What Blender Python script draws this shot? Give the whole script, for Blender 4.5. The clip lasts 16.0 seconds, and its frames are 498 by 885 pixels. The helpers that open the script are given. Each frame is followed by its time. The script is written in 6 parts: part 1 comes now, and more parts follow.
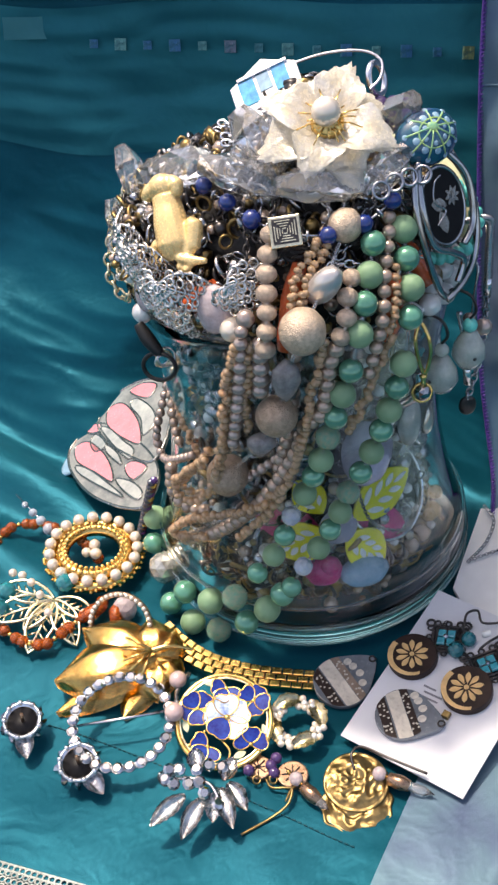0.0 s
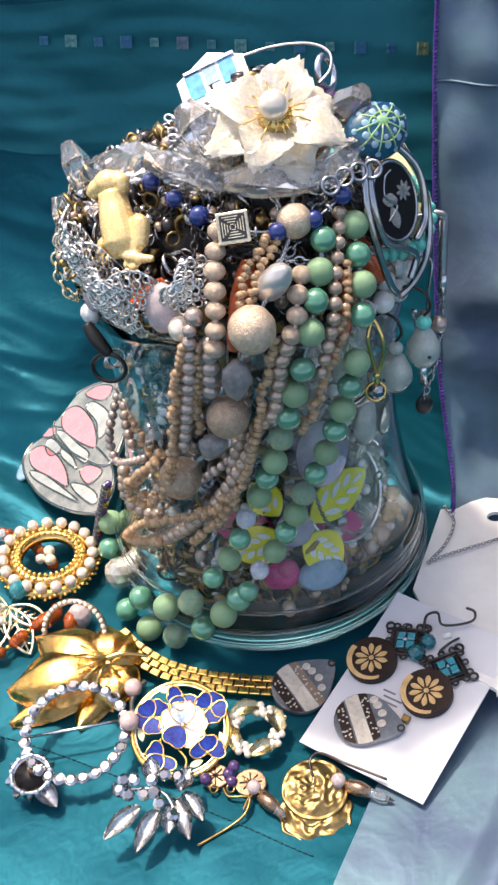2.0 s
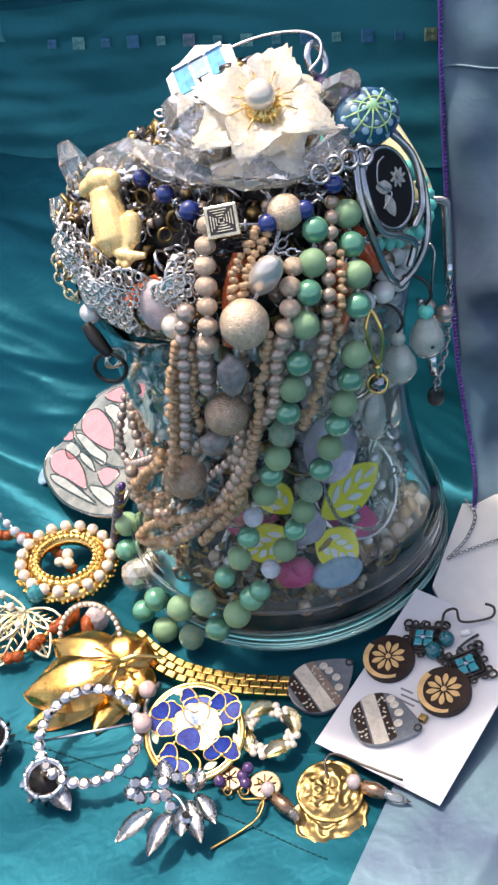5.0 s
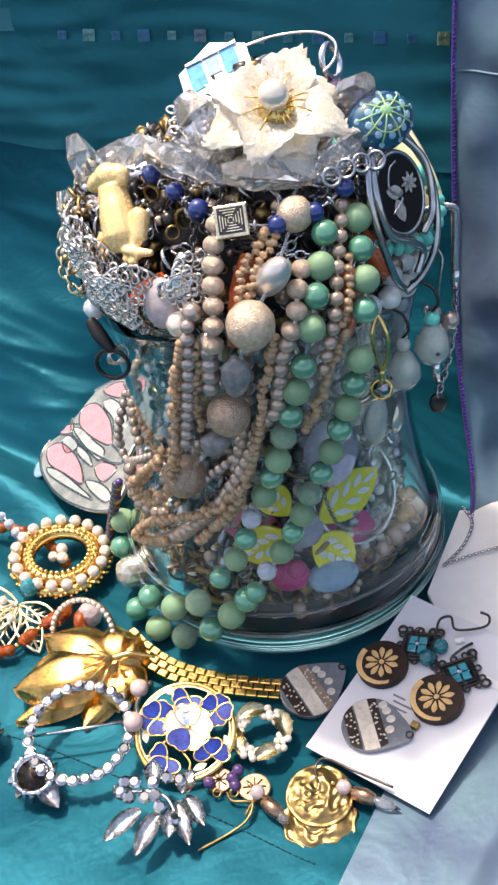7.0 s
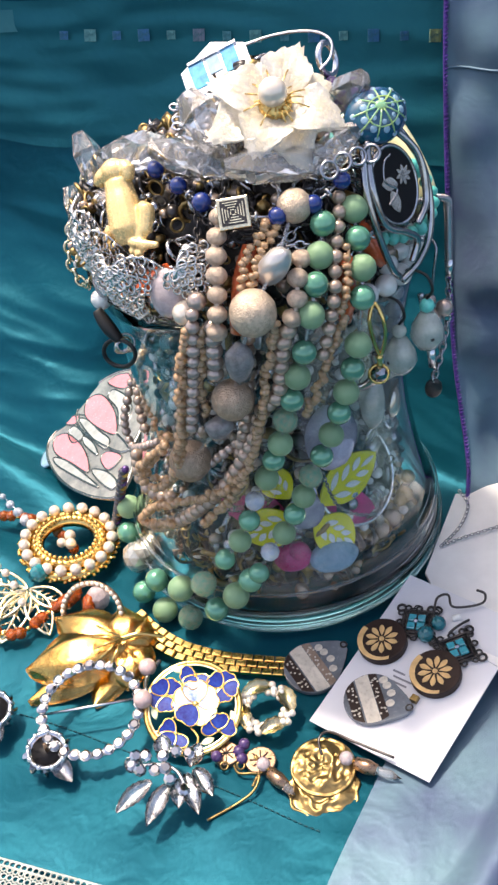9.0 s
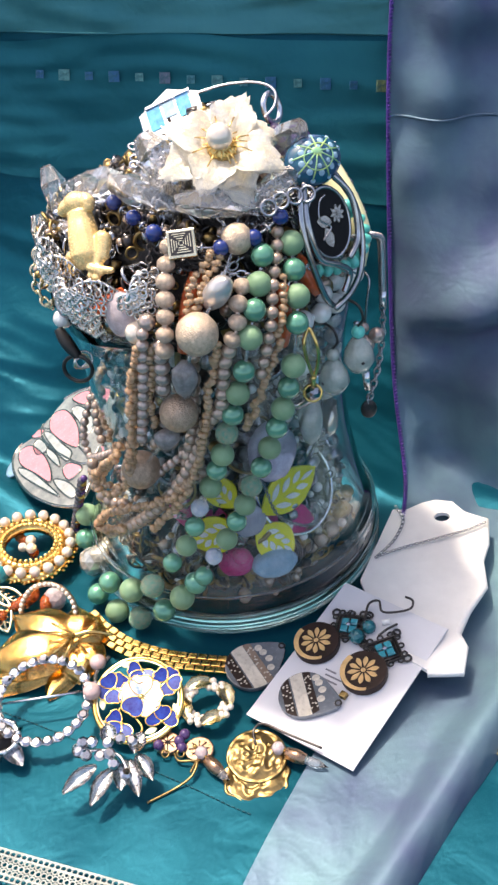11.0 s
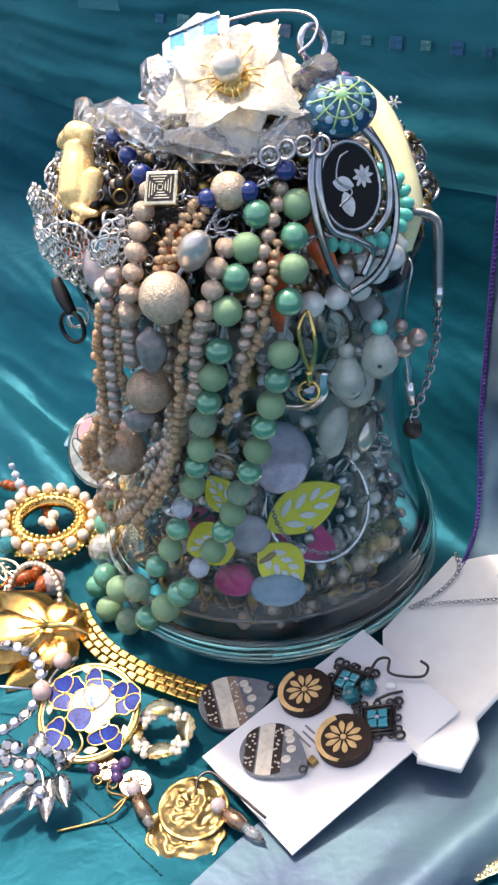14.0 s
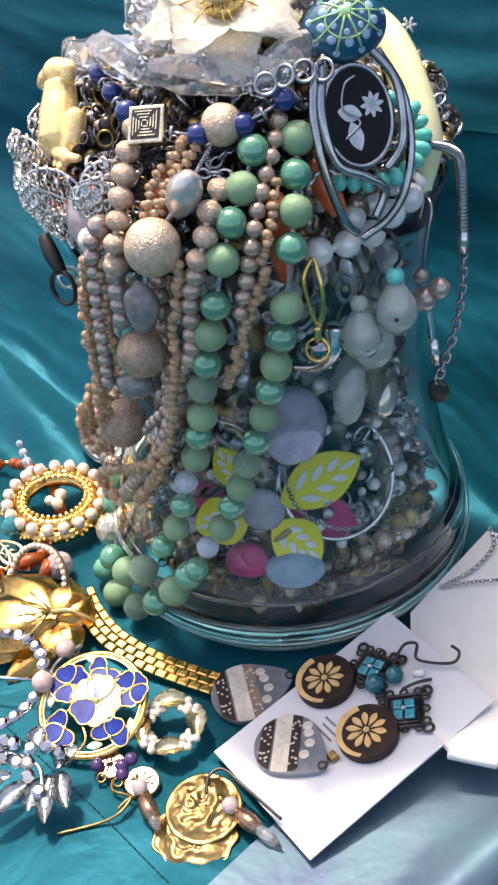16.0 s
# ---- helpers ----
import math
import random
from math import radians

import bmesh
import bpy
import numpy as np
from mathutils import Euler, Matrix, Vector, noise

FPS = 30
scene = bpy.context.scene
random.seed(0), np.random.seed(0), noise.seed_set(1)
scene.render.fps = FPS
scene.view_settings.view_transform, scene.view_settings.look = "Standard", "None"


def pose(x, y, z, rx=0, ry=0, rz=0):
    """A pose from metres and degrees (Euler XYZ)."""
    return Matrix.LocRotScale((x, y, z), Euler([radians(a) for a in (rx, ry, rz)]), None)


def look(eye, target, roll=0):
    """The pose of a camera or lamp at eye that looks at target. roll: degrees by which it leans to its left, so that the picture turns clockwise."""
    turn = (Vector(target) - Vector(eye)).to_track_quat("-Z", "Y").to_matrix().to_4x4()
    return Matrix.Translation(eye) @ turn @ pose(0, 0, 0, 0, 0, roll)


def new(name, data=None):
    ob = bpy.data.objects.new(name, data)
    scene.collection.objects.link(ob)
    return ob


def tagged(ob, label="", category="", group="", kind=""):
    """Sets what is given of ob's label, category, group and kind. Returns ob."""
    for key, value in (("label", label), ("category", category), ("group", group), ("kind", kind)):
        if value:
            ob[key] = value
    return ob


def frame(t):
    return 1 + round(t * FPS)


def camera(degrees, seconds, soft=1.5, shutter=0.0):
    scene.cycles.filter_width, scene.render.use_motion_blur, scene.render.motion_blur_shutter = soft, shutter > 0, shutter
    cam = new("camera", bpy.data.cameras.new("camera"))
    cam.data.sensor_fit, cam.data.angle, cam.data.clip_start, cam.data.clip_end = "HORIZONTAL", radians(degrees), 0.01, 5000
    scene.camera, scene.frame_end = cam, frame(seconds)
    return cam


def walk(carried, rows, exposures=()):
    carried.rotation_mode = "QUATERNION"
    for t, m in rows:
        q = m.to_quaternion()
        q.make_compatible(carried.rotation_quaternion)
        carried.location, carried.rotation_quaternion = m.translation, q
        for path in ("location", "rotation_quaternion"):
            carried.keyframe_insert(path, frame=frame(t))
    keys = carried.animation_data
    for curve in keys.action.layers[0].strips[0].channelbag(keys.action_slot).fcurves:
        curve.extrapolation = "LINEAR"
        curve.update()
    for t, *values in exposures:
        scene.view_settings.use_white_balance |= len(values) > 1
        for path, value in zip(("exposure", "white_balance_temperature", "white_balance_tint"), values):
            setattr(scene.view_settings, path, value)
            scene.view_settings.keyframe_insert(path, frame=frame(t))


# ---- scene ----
cam = camera(26.0, 16.0, soft=2.5)
PATH = [
    (0, (-0.0168, -0.4118, 0.3869), (-0.0260, -0.0561, 0.1114), -6.66),
    (0.5, (-0.0091, -0.4103, 0.3881), (-0.0051, -0.0534, 0.1141), -5.98),
    (1, (-0.0124, -0.4148, 0.3824), (-0.0097, -0.0605, 0.1051), -5.67),
    (1.5, (-0.0162, -0.4125, 0.3831), (-0.0157, -0.0569, 0.1074), -5.41),
    (2, (-0.0096, -0.4058, 0.3802), (-0.0068, -0.0499, 0.1049), -6.10),
    (2.5, (-0.0077, -0.4047, 0.3775), (-0.0082, -0.0490, 0.1019), -6.65),
    (3, (-0.0061, -0.4072, 0.3749), (-0.0110, -0.0524, 0.0981), -7.40),
    (5.5, (0.0172, -0.4031, 0.3708), (-0.0051, -0.0448, 0.0995), -10.03),
    (6, (0.0213, -0.4051, 0.3675), (0.0027, -0.0480, 0.0944), -10.30),
    (6.5, (0.0174, -0.4037, 0.3660), (-0.0011, -0.0480, 0.0910), -9.57),
    (7, (0.0079, -0.4002, 0.3733), (-0.0101, -0.0435, 0.0995), -7.74),
    (7.5, (0.0030, -0.3992, 0.3692), (-0.0146, -0.0443, 0.0931), -7.45),
    (8, (0.0043, -0.4033, 0.3718), (-0.0137, -0.0479, 0.0963), -8.23),
    (10.5, (0.0070, -0.4431, 0.3919), (-0.0030, -0.0836, 0.1214), -7.19),
    (11, (0.0204, -0.4516, 0.3954), (0.0137, -0.0887, 0.1294), -5.85),
    (11.5, (0.0319, -0.4468, 0.3934), (0.0100, -0.0799, 0.1337), -4.69),
    (12, (0.0500, -0.4391, 0.3833), (0.0023, -0.0718, 0.1277), -5.18),
    (12.5, (0.0726, -0.4197, 0.3727), (0.0191, -0.0520, 0.1188), -6.71),
    (13, (0.0821, -0.3877, 0.3586), (0.0221, -0.0095, 0.1223), -7.71),
    (13.5, (0.0998, -0.3743, 0.3551), (0.0261, -0.0135, 0.0964), -4.60),
    (14, (0.1140, -0.3856, 0.3393), (0.0033, -0.0299, 0.0868), -5.61),
    (14.5, (0.1261, -0.3786, 0.3146), (0.0098, -0.0236, 0.0638), -7.14),
    (15, (0.1244, -0.3637, 0.2935), (0.0021, -0.0178, 0.0330), -7.39),
    (15.5, (0.1222, -0.3576, 0.2986), (-0.0037, -0.0141, 0.0365), -7.86),
    (16, (0.1179, -0.3568, 0.3138), (-0.0105, -0.0104, 0.0568), -8.42),
]
walk(cam, [(t, look(eye, target, roll)) for t, eye, target, roll in PATH],
     exposures=((0, 1.32, 7450, 12), (0.6, 1.53, 7450, 12), (11.5, 1.66, 7450, 12), (12.3, 1.77, 7450, 12), (13, 1.77, 7450, 12), (14.5, 1.67, 7450, 12), (16, 1.67, 7450, 12)))

# ---- light: hazy sun from behind and to one side, open sky ----
SUN = Vector((-0.25, 0.25, 1.0)).normalized()
world = bpy.data.worlds.new("world")
scene.world = world
world.use_nodes = True
wn, wl = world.node_tree.nodes, world.node_tree.links
sky = wn.new("ShaderNodeTexSky")
sky.sky_type, sky.sun_disc = "NISHITA", False
sky.air_density, sky.dust_density, sky.ozone_density = 0.7, 3.0, 0.6
sky.sun_elevation = math.asin(SUN.z)
sky.sun_rotation = math.atan2(SUN.x, SUN.y)
wn["Background"].inputs["Strength"].default_value = 0.135
wl.new(sky.outputs["Color"], wn["Background"].inputs["Color"])
sun = new("sun", bpy.data.lights.new("sun", "SUN"))
sun.data.energy, sun.data.angle, sun.data.color = 1.62, radians(4.0), (1.0, 0.95, 0.88)
sun.matrix_basis = look(SUN * 3, (0, 0, 0))


# ---- materials ----
def mat(name, c, rough=0.4, metal=0.0, var=0.18, scale=150.0, bump=0.0, bscale=900.0, trans=0.0, ior=1.45,
        coat=0.0, sheen=0.0, rnd=0.0, second=None, aniso=0.0):
    m = bpy.data.materials.new(name)
    m.use_nodes = True
    n, l = m.node_tree.nodes, m.node_tree.links
    b = n["Principled BSDF"]
    b.inputs["Metallic"].default_value, b.inputs["IOR"].default_value = metal, ior
    b.inputs["Transmission Weight"].default_value = trans
    b.inputs["Coat Weight"].default_value, b.inputs["Coat Roughness"].default_value = coat, 0.08
    b.inputs["Sheen Weight"].default_value = sheen
    b.inputs["Anisotropic"].default_value = aniso
    co = n.new("ShaderNodeTexCoord").outputs["Object"]
    big, small = n.new("ShaderNodeTexNoise"), n.new("ShaderNodeTexNoise")
    for node, s in ((big, scale), (small, scale * 6)):
        node.inputs["Scale"].default_value, node.inputs["Detail"].default_value = s, 3.0
        l.new(co, node.inputs["Vector"])
    ramp = n.new("ShaderNodeValToRGB")
    d = second or [v * (1 - 2 * var) for v in c]
    u = c if second else [min(1.0, v * (1 + var)) for v in c]
    ramp.color_ramp.elements[0].position, ramp.color_ramp.elements[1].position = 0.32, 0.68
    ramp.color_ramp.elements[0].color, ramp.color_ramp.elements[1].color = (*d, 1), (*u, 1)
    add = n.new("ShaderNodeMath")
    add.operation, add.inputs[1].default_value = "MULTIPLY_ADD", 0.3
    l.new(small.outputs["Fac"], add.inputs[0])
    half = n.new("ShaderNodeMath")
    half.operation, half.inputs[1].default_value = "MULTIPLY", 0.7
    l.new(big.outputs["Fac"], half.inputs[0])
    l.new(half.outputs[0], add.inputs[2])
    l.new(add.outputs[0], ramp.inputs["Fac"])
    colour = ramp.outputs["Color"]
    if rnd:
        info, hsv, mr = n.new("ShaderNodeObjectInfo"), n.new("ShaderNodeHueSaturation"), n.new("ShaderNodeMapRange")
        mr.inputs["To Min"].default_value, mr.inputs["To Max"].default_value = 1 - rnd, 1 + rnd
        l.new(info.outputs["Random"], mr.inputs["Value"])
        l.new(mr.outputs[0], hsv.inputs["Value"])
        l.new(colour, hsv.inputs["Color"])
        colour = hsv.outputs["Color"]
    l.new(colour, b.inputs["Base Color"])
    rr = n.new("ShaderNodeMapRange")
    rr.inputs["To Min"].default_value, rr.inputs["To Max"].default_value = max(0.02, rough * 0.8), min(1, rough * 1.25)
    l.new(small.outputs["Fac"], rr.inputs["Value"])
    l.new(rr.outputs[0], b.inputs["Roughness"])
    if bump:
        bn, t = n.new("ShaderNodeBump"), n.new("ShaderNodeTexNoise")
        t.inputs["Scale"].default_value, t.inputs["Detail"].default_value = bscale, 2.0
        l.new(co, t.inputs["Vector"])
        bn.inputs["Strength"].default_value, bn.inputs["Distance"].default_value = bump, 0.0006
        l.new(t.outputs["Fac"], bn.inputs["Height"])
        l.new(bn.outputs[0], b.inputs["Normal"])
    return m


def cloth(name, c, d, rough, metal, weave=2600.0):
    """Shot satin: two close colours in broad streaks, a fine cross weave, small puckers."""
    m = mat(name, c, rough, metal, second=d, scale=9.0, sheen=0.0, aniso=0.3)
    n, l = m.node_tree.nodes, m.node_tree.links
    b = n["Principled BSDF"]
    b.inputs["Sheen Tint"].default_value = (*[min(1, v * 2 + 0.1) for v in c], 1)
    b.inputs["Coat Weight"].default_value, b.inputs["Coat Roughness"].default_value = 0.0, 0.45
    b.inputs["Specular IOR Level"].default_value = 0.22
    b.inputs["Specular Tint"].default_value = (*[min(1, 0.35 + v * 5) for v in c], 1)
    co = n.new("ShaderNodeTexCoord").outputs["Object"]
    h = None
    last = None
    for axis, dist, s in (("X", 0.000012, 30000.0), ("Y", 0.000012, 30000.0), (None, 0.0019, 34.0), (None, 0.00042, 130.0)):
        if axis:
            t = n.new("ShaderNodeTexWave")
            t.bands_direction = axis
            t.inputs["Scale"].default_value, t.inputs["Distortion"].default_value = s / 20, 0.6
        else:
            t = n.new("ShaderNodeTexNoise")
            t.inputs["Scale"].default_value, t.inputs["Detail"].default_value = s, 3.0
            t.inputs["Distortion"].default_value = 0.8
        l.new(co, t.inputs["Vector"])
        bn = n.new("ShaderNodeBump")
        bn.inputs["Distance"].default_value, bn.inputs["Strength"].default_value = dist, 0.55
        l.new(t.outputs["Fac"], bn.inputs["Height"])
        if last:
            l.new(last, bn.inputs["Normal"])
        last = bn.outputs[0]
    l.new(last, b.inputs["Normal"])
    return m


M_TEAL = cloth("teal_satin", (0.002, 0.080, 0.114), (0.001, 0.056, 0.086), 0.38, 0.30)
M_HEM = cloth("teal_hem", (0.050, 0.200, 0.220), (0.024, 0.140, 0.165), 0.42, 0.45)
M_BLUE = cloth("blue_grey_taffeta", (0.128, 0.240, 0.268), (0.072, 0.090, 0.172), 0.46, 0.30)
M_PURPLE = mat("purple_thread", (0.075, 0.030, 0.230), 0.6, bump=0.5)
M_LACE = mat("lace_thread", (0.42, 0.44, 0.40), 0.5, 0.2)
M_STITCH = mat("stitch_thread", (0.003, 0.065, 0.085), 0.6)
M_GLASS = mat("clear_glass", (0.93, 0.975, 0.98), 0.02, trans=1.0, var=0.01)
M_SILVER = mat("silver", (0.78, 0.78, 0.80), 0.16, 1.0, bump=0.15)
M_STEEL = mat("old_silver", (0.42, 0.42, 0.44), 0.24, 1.0, bump=0.2)
M_GOLD = mat("gold", (0.86, 0.57, 0.20), 0.18, 1.0, bump=0.15)
M_PALEGOLD = mat("pale_gold", (0.86, 0.76, 0.52), 0.24, 1.0, bump=0.15)
M_OLDGOLD = mat("antique_gold", (0.31, 0.215, 0.09), 0.38, 1.0, bump=0.3, bscale=420)
M_DARK = mat("dark_metal", (0.06, 0.055, 0.055), 0.3, 0.8)
M_BLACK = mat("black_enamel", (0.008, 0.008, 0.010), 0.42, ior=1.25)
M_MATTE_GREEN = mat("matte_green_bead", (0.205, 0.345, 0.195), 0.42, var=0.12, rnd=0.12, bump=0.2)
M_GREEN_PEARL = mat("green_pearl", (0.120, 0.370, 0.240), 0.16, 0.35, rnd=0.14, coat=1.0)
M_GREEN_GLITTER = mat("green_glitter", (0.14, 0.50, 0.35), 0.2, 0.35, bump=1.0, bscale=160, rnd=0.1, second=(0.50, 0.52, 0.36), scale=3.0, coat=0.6)
M_AURORA = mat("aurora_crystal", (0.80, 0.84, 0.88), 0.05, trans=0.55, second=(0.62, 0.72, 0.88), scale=2)
M_SMOKE = mat("silver_lined_crystal", (0.74, 0.72, 0.64), 0.10, 0.55, trans=0.3, bump=0.6, bscale=5, second=(0.42, 0.40, 0.34), scale=3)
M_TAN = mat("tan_seed_bead", (0.84, 0.55, 0.31), 0.10, trans=0.62, rnd=0.14, coat=0.8)
M_MAUVE = mat("mauve_pearl", (0.46, 0.36, 0.31), 0.20, 0.55, rnd=0.15, coat=0.8)
M_BRONZE = mat("bronze_pearl", (0.46, 0.34, 0.26), 0.20, 0.50, rnd=0.15, coat=0.8)
M_CHAMP = mat("champagne_bead", (0.58, 0.45, 0.35), 0.34, 0.45, bump=1.0, bscale=9.0, rnd=0.12, scale=2)
M_STARDUST = mat("stardust_bead", (0.64, 0.50, 0.37), 0.36, 0.40, bump=1.0, bscale=1500, scale=500)
M_GREYNUG = mat("grey_quartz", (0.31, 0.29, 0.285), 0.12, trans=0.2, scale=250, second=(0.14, 0.13, 0.13), coat=0.6)
M_BAROQUE = mat("baroque_pearl", (0.58, 0.54, 0.51), 0.24, 0.55, coat=0.6, scale=40, var=0.02)
# Stardust again for the lower balls, browner: their shade is in the colour.
M_STARDUST_SHADE = mat("shaded_stardust_bead", (0.42, 0.31, 0.225), 0.4, 0.4, bump=1.0, bscale=1500, scale=500)
M_LAPIS = mat("lapis", (0.008, 0.030, 0.180), 0.10, scale=4, second=(0.006, 0.018, 0.12), coat=0.8)
M_PEARL = mat("white_pearl", (0.80, 0.69, 0.57), 0.20, 0.35, coat=1.0, var=0.05)
M_GREYPEARL = mat("grey_white_pearl", (0.80, 0.80, 0.78), 0.16, 0.15, coat=0.8, rnd=0.08)
M_IVORY = mat("pale_yellow_resin", (0.78, 0.74, 0.44), 0.24, coat=0.4, var=0.05)
M_CREAMGOLD = mat("cream_gold", (0.93, 0.66, 0.30), 0.26, 0.40, var=0.06)
M_CARD = mat("white_card", (0.63, 0.63, 0.66), 0.6, var=0.02, scale=60)
M_HOLDER = mat("pearl_white_plastic", (0.78, 0.76, 0.74), 0.3, coat=0.4, var=0.05, scale=30)
M_INK = mat("grey_ink", (0.22, 0.22, 0.25), 0.6)
M_WOOD = mat("pale_wood", (0.70, 0.44, 0.19), 0.45, scale=120)
M_ESPRESSO = mat("dark_burnt_wood", (0.030, 0.017, 0.014), 0.5, ior=1.3, scale=200)
M_SLATE = mat("slate_lacquer", (0.150, 0.165, 0.185), 0.25, coat=0.4, scale=90)
M_CREAM = mat("cream_lacquer", (0.62, 0.56, 0.47), 0.28, coat=0.4, scale=90)
M_BROWNL = mat("brown_lacquer", (0.27, 0.19, 0.14), 0.3, coat=0.4)
M_COBALT = mat("cobalt_enamel", (0.003, 0.010, 0.15), 0.08, 0.0, ior=1.35, scale=230, second=(0.010, 0.045, 0.30))
M_WHITEN = mat("white_enamel", (0.66, 0.75, 0.88), 0.08, coat=1.0, second=(0.04, 0.12, 0.48), scale=190)
M_RHINE = mat("rhinestone", (0.50, 0.49, 0.50), 0.04, 1.0, rnd=0.35)
M_CRYSTAL = mat("clear_crystal", (0.98, 0.98, 0.98), 0.0, 0.0, trans=0.92, ior=1.60, var=0.005, coat=0.6)
M_YELLOW = mat("yellow_enamel", (0.80, 0.72, 0.03), 0.25, coat=0.5, var=0.05)
M_WHITE = mat("white_paint", (0.80, 0.80, 0.76), 0.3, var=0.04)
M_MAGENTA = mat("magenta_enamel", (0.62, 0.04, 0.20), 0.28, coat=0.4)
M_PINK = mat("pink_enamel", (0.82, 0.27, 0.31), 0.25, coat=0.5, var=0.06)
M_SKYSTONE = mat("blue_white_stone", (0.45, 0.62, 0.74), 0.2, coat=0.5, second=(0.20, 0.36, 0.50), scale=90)
M_LAVENDER = mat("lavender_shell", (0.45, 0.44, 0.55), 0.2, trans=0.15, coat=0.4)
M_ROSEQ = mat("rose_quartz", (0.66, 0.54, 0.55), 0.15, trans=0.3, coat=0.4)
M_NACRE = mat("grey_nacre", (0.50, 0.50, 0.47), 0.16, 0.35, coat=0.6, second=(0.20, 0.23, 0.24), scale=110)
M_TURQ = mat("turquoise", (0.10, 0.56, 0.48), 0.3, coat=0.3)
M_CORAL = mat("orange_coral", (0.74, 0.13, 0.04), 0.25, coat=0.5)
M_AMBER = mat("amber_glass", (0.62, 0.13, 0.02), 0.06, trans=0.6, ior=1.5)
M_JADE = mat("spotted_jade", (0.70, 0.75, 0.69), 0.10, trans=0.50, coat=0.7, second=(0.44, 0.51, 0.46), scale=120)
M_RUBBER = mat("black_cord", (0.012, 0.012, 0.013), 0.5)
M_COPPER = mat("copper_bead", (0.42, 0.26, 0.17), 0.28, 0.9)
M_TEALSTONE = mat("teal_crystal", (0.03, 0.30, 0.34), 0.06, trans=0.35, ior=1.6, rnd=0.3, second=(0.01, 0.14, 0.18))
M_PURPLEBEAD = mat("purple_bead", (0.07, 0.035, 0.13), 0.15, coat=0.5)
M_BLUEGREEN = mat("lampwork_glass", (0.006, 0.030, 0.120), 0.06, coat=0.8, second=(0.01, 0.11, 0.15), scale=130)
M_PALEBLUE = mat("pale_blue_glass", (0.28, 0.46, 0.60), 0.1, coat=1.0)


# ---- building helpers ----
def smooth(bm):
    for f in bm.faces:
        f.smooth = True
    return bm


def to_mesh(name, bm, material):
    me = bpy.data.meshes.new(name)
    bm.normal_update()
    bm.to_mesh(me)
    bm.free()
    if material:
        me.materials.append(material)
    return me


def thing(name, label, category, group="", at=(0, 0, 0)):
    ob = new(name)
    ob.empty_display_size = 0.01
    ob.matrix_basis = Matrix.Translation(at)
    return tagged(ob, label, category, group)


def chain_up(ob):
    m = ob.matrix_basis.copy()
    while ob.parent:
        m = ob.parent.matrix_basis @ ob.matrix_parent_inverse @ m
        ob = ob.parent
    return m


def hang(ob, parent):
    if parent:
        ob.parent = parent
        ob.matrix_parent_inverse = chain_up(parent).inverted()
    return ob


def part(name, bm, material, parent=None, label="", m=None):
    ob = new(name, to_mesh(name, bm, material))
    if m is not None:
        ob.matrix_basis = m
    if label:
        ob["label"] = label
    return hang(ob, parent)


def piece(name, me, parent, m):
    ob = new(name, me)
    ob.matrix_basis = m
    return hang(ob, parent)


def merge(bm, other, m=None):
    if m is not None:
        bmesh.ops.transform(other, matrix=m, verts=other.verts)
    me = bpy.data.meshes.new("tmp")
    other.to_mesh(me)
    other.free()
    bm.from_mesh(me)
    bpy.data.meshes.remove(me)
    return bm


def lathe(profile, seg=48):
    bm = bmesh.new()
    rings = []
    for r, z in profile:
        if r < 1e-6:
            rings.append([bm.verts.new((0, 0, z))])
        else:
            rings.append([bm.verts.new((r * math.cos(2 * math.pi * i / seg), r * math.sin(2 * math.pi * i / seg), z)) for i in range(seg)])
    for a, b in zip(rings, rings[1:]):
        for i in range(seg):
            j = (i + 1) % seg
            if len(a) == 1 and len(b) == 1:
                continue
            if len(a) == 1:
                bm.faces.new((a[0], b[j], b[i]))
            elif len(b) == 1:
                bm.faces.new((a[i], a[j], b[0]))
            else:
                bm.faces.new((a[i], a[j], b[j], b[i]))
    bmesh.ops.recalc_face_normals(bm, faces=bm.faces)
    return smooth(bm)


def ball(r=1.0, sub=3, squash=(1, 1, 1), rough=0.0, facet=False):
    bm = bmesh.new()
    bmesh.ops.create_icosphere(bm, subdivisions=sub, radius=r)
    for v in bm.verts:
        k = 1 + rough * noise.noise(v.co * (2.2 / r))
        v.co = Vector((v.co.x * squash[0], v.co.y * squash[1], v.co.z * squash[2])) * k
    return bm if facet else smooth(bm)


def tube(points, r, seg=8, closed=False, taper=None):
    pts = [Vector(p) for p in points]
    bm, rings, n = bmesh.new(), [], len(pts)
    side = None
    for i, p in enumerate(pts):
        a = pts[(i - 1) % n] if closed or i else p
        b = pts[(i + 1) % n] if closed or i < n - 1 else p
        d = (b - a).normalized()
        if side is None:
            side = d.orthogonal().normalized()
        side = (side - d * side.dot(d)).normalized()
        up = d.cross(side)
        rr = r * (taper(i / (n - 1)) if taper else 1)
        rings.append([bm.verts.new(p + side * (rr * math.cos(2 * math.pi * k / seg)) + up * (rr * math.sin(2 * math.pi * k / seg))) for k in range(seg)])
    loops = list(zip(rings, rings[1:])) + ([(rings[-1], rings[0])] if closed else [])
    for a, b in loops:
        for k in range(seg):
            bm.faces.new((a[k], a[(k + 1) % seg], b[(k + 1) % seg], b[k]))
    if not closed:
        bm.faces.new(rings[0][::-1])
        bm.faces.new(rings[-1])
    bmesh.ops.recalc_face_normals(bm, faces=bm.faces)
    return smooth(bm)


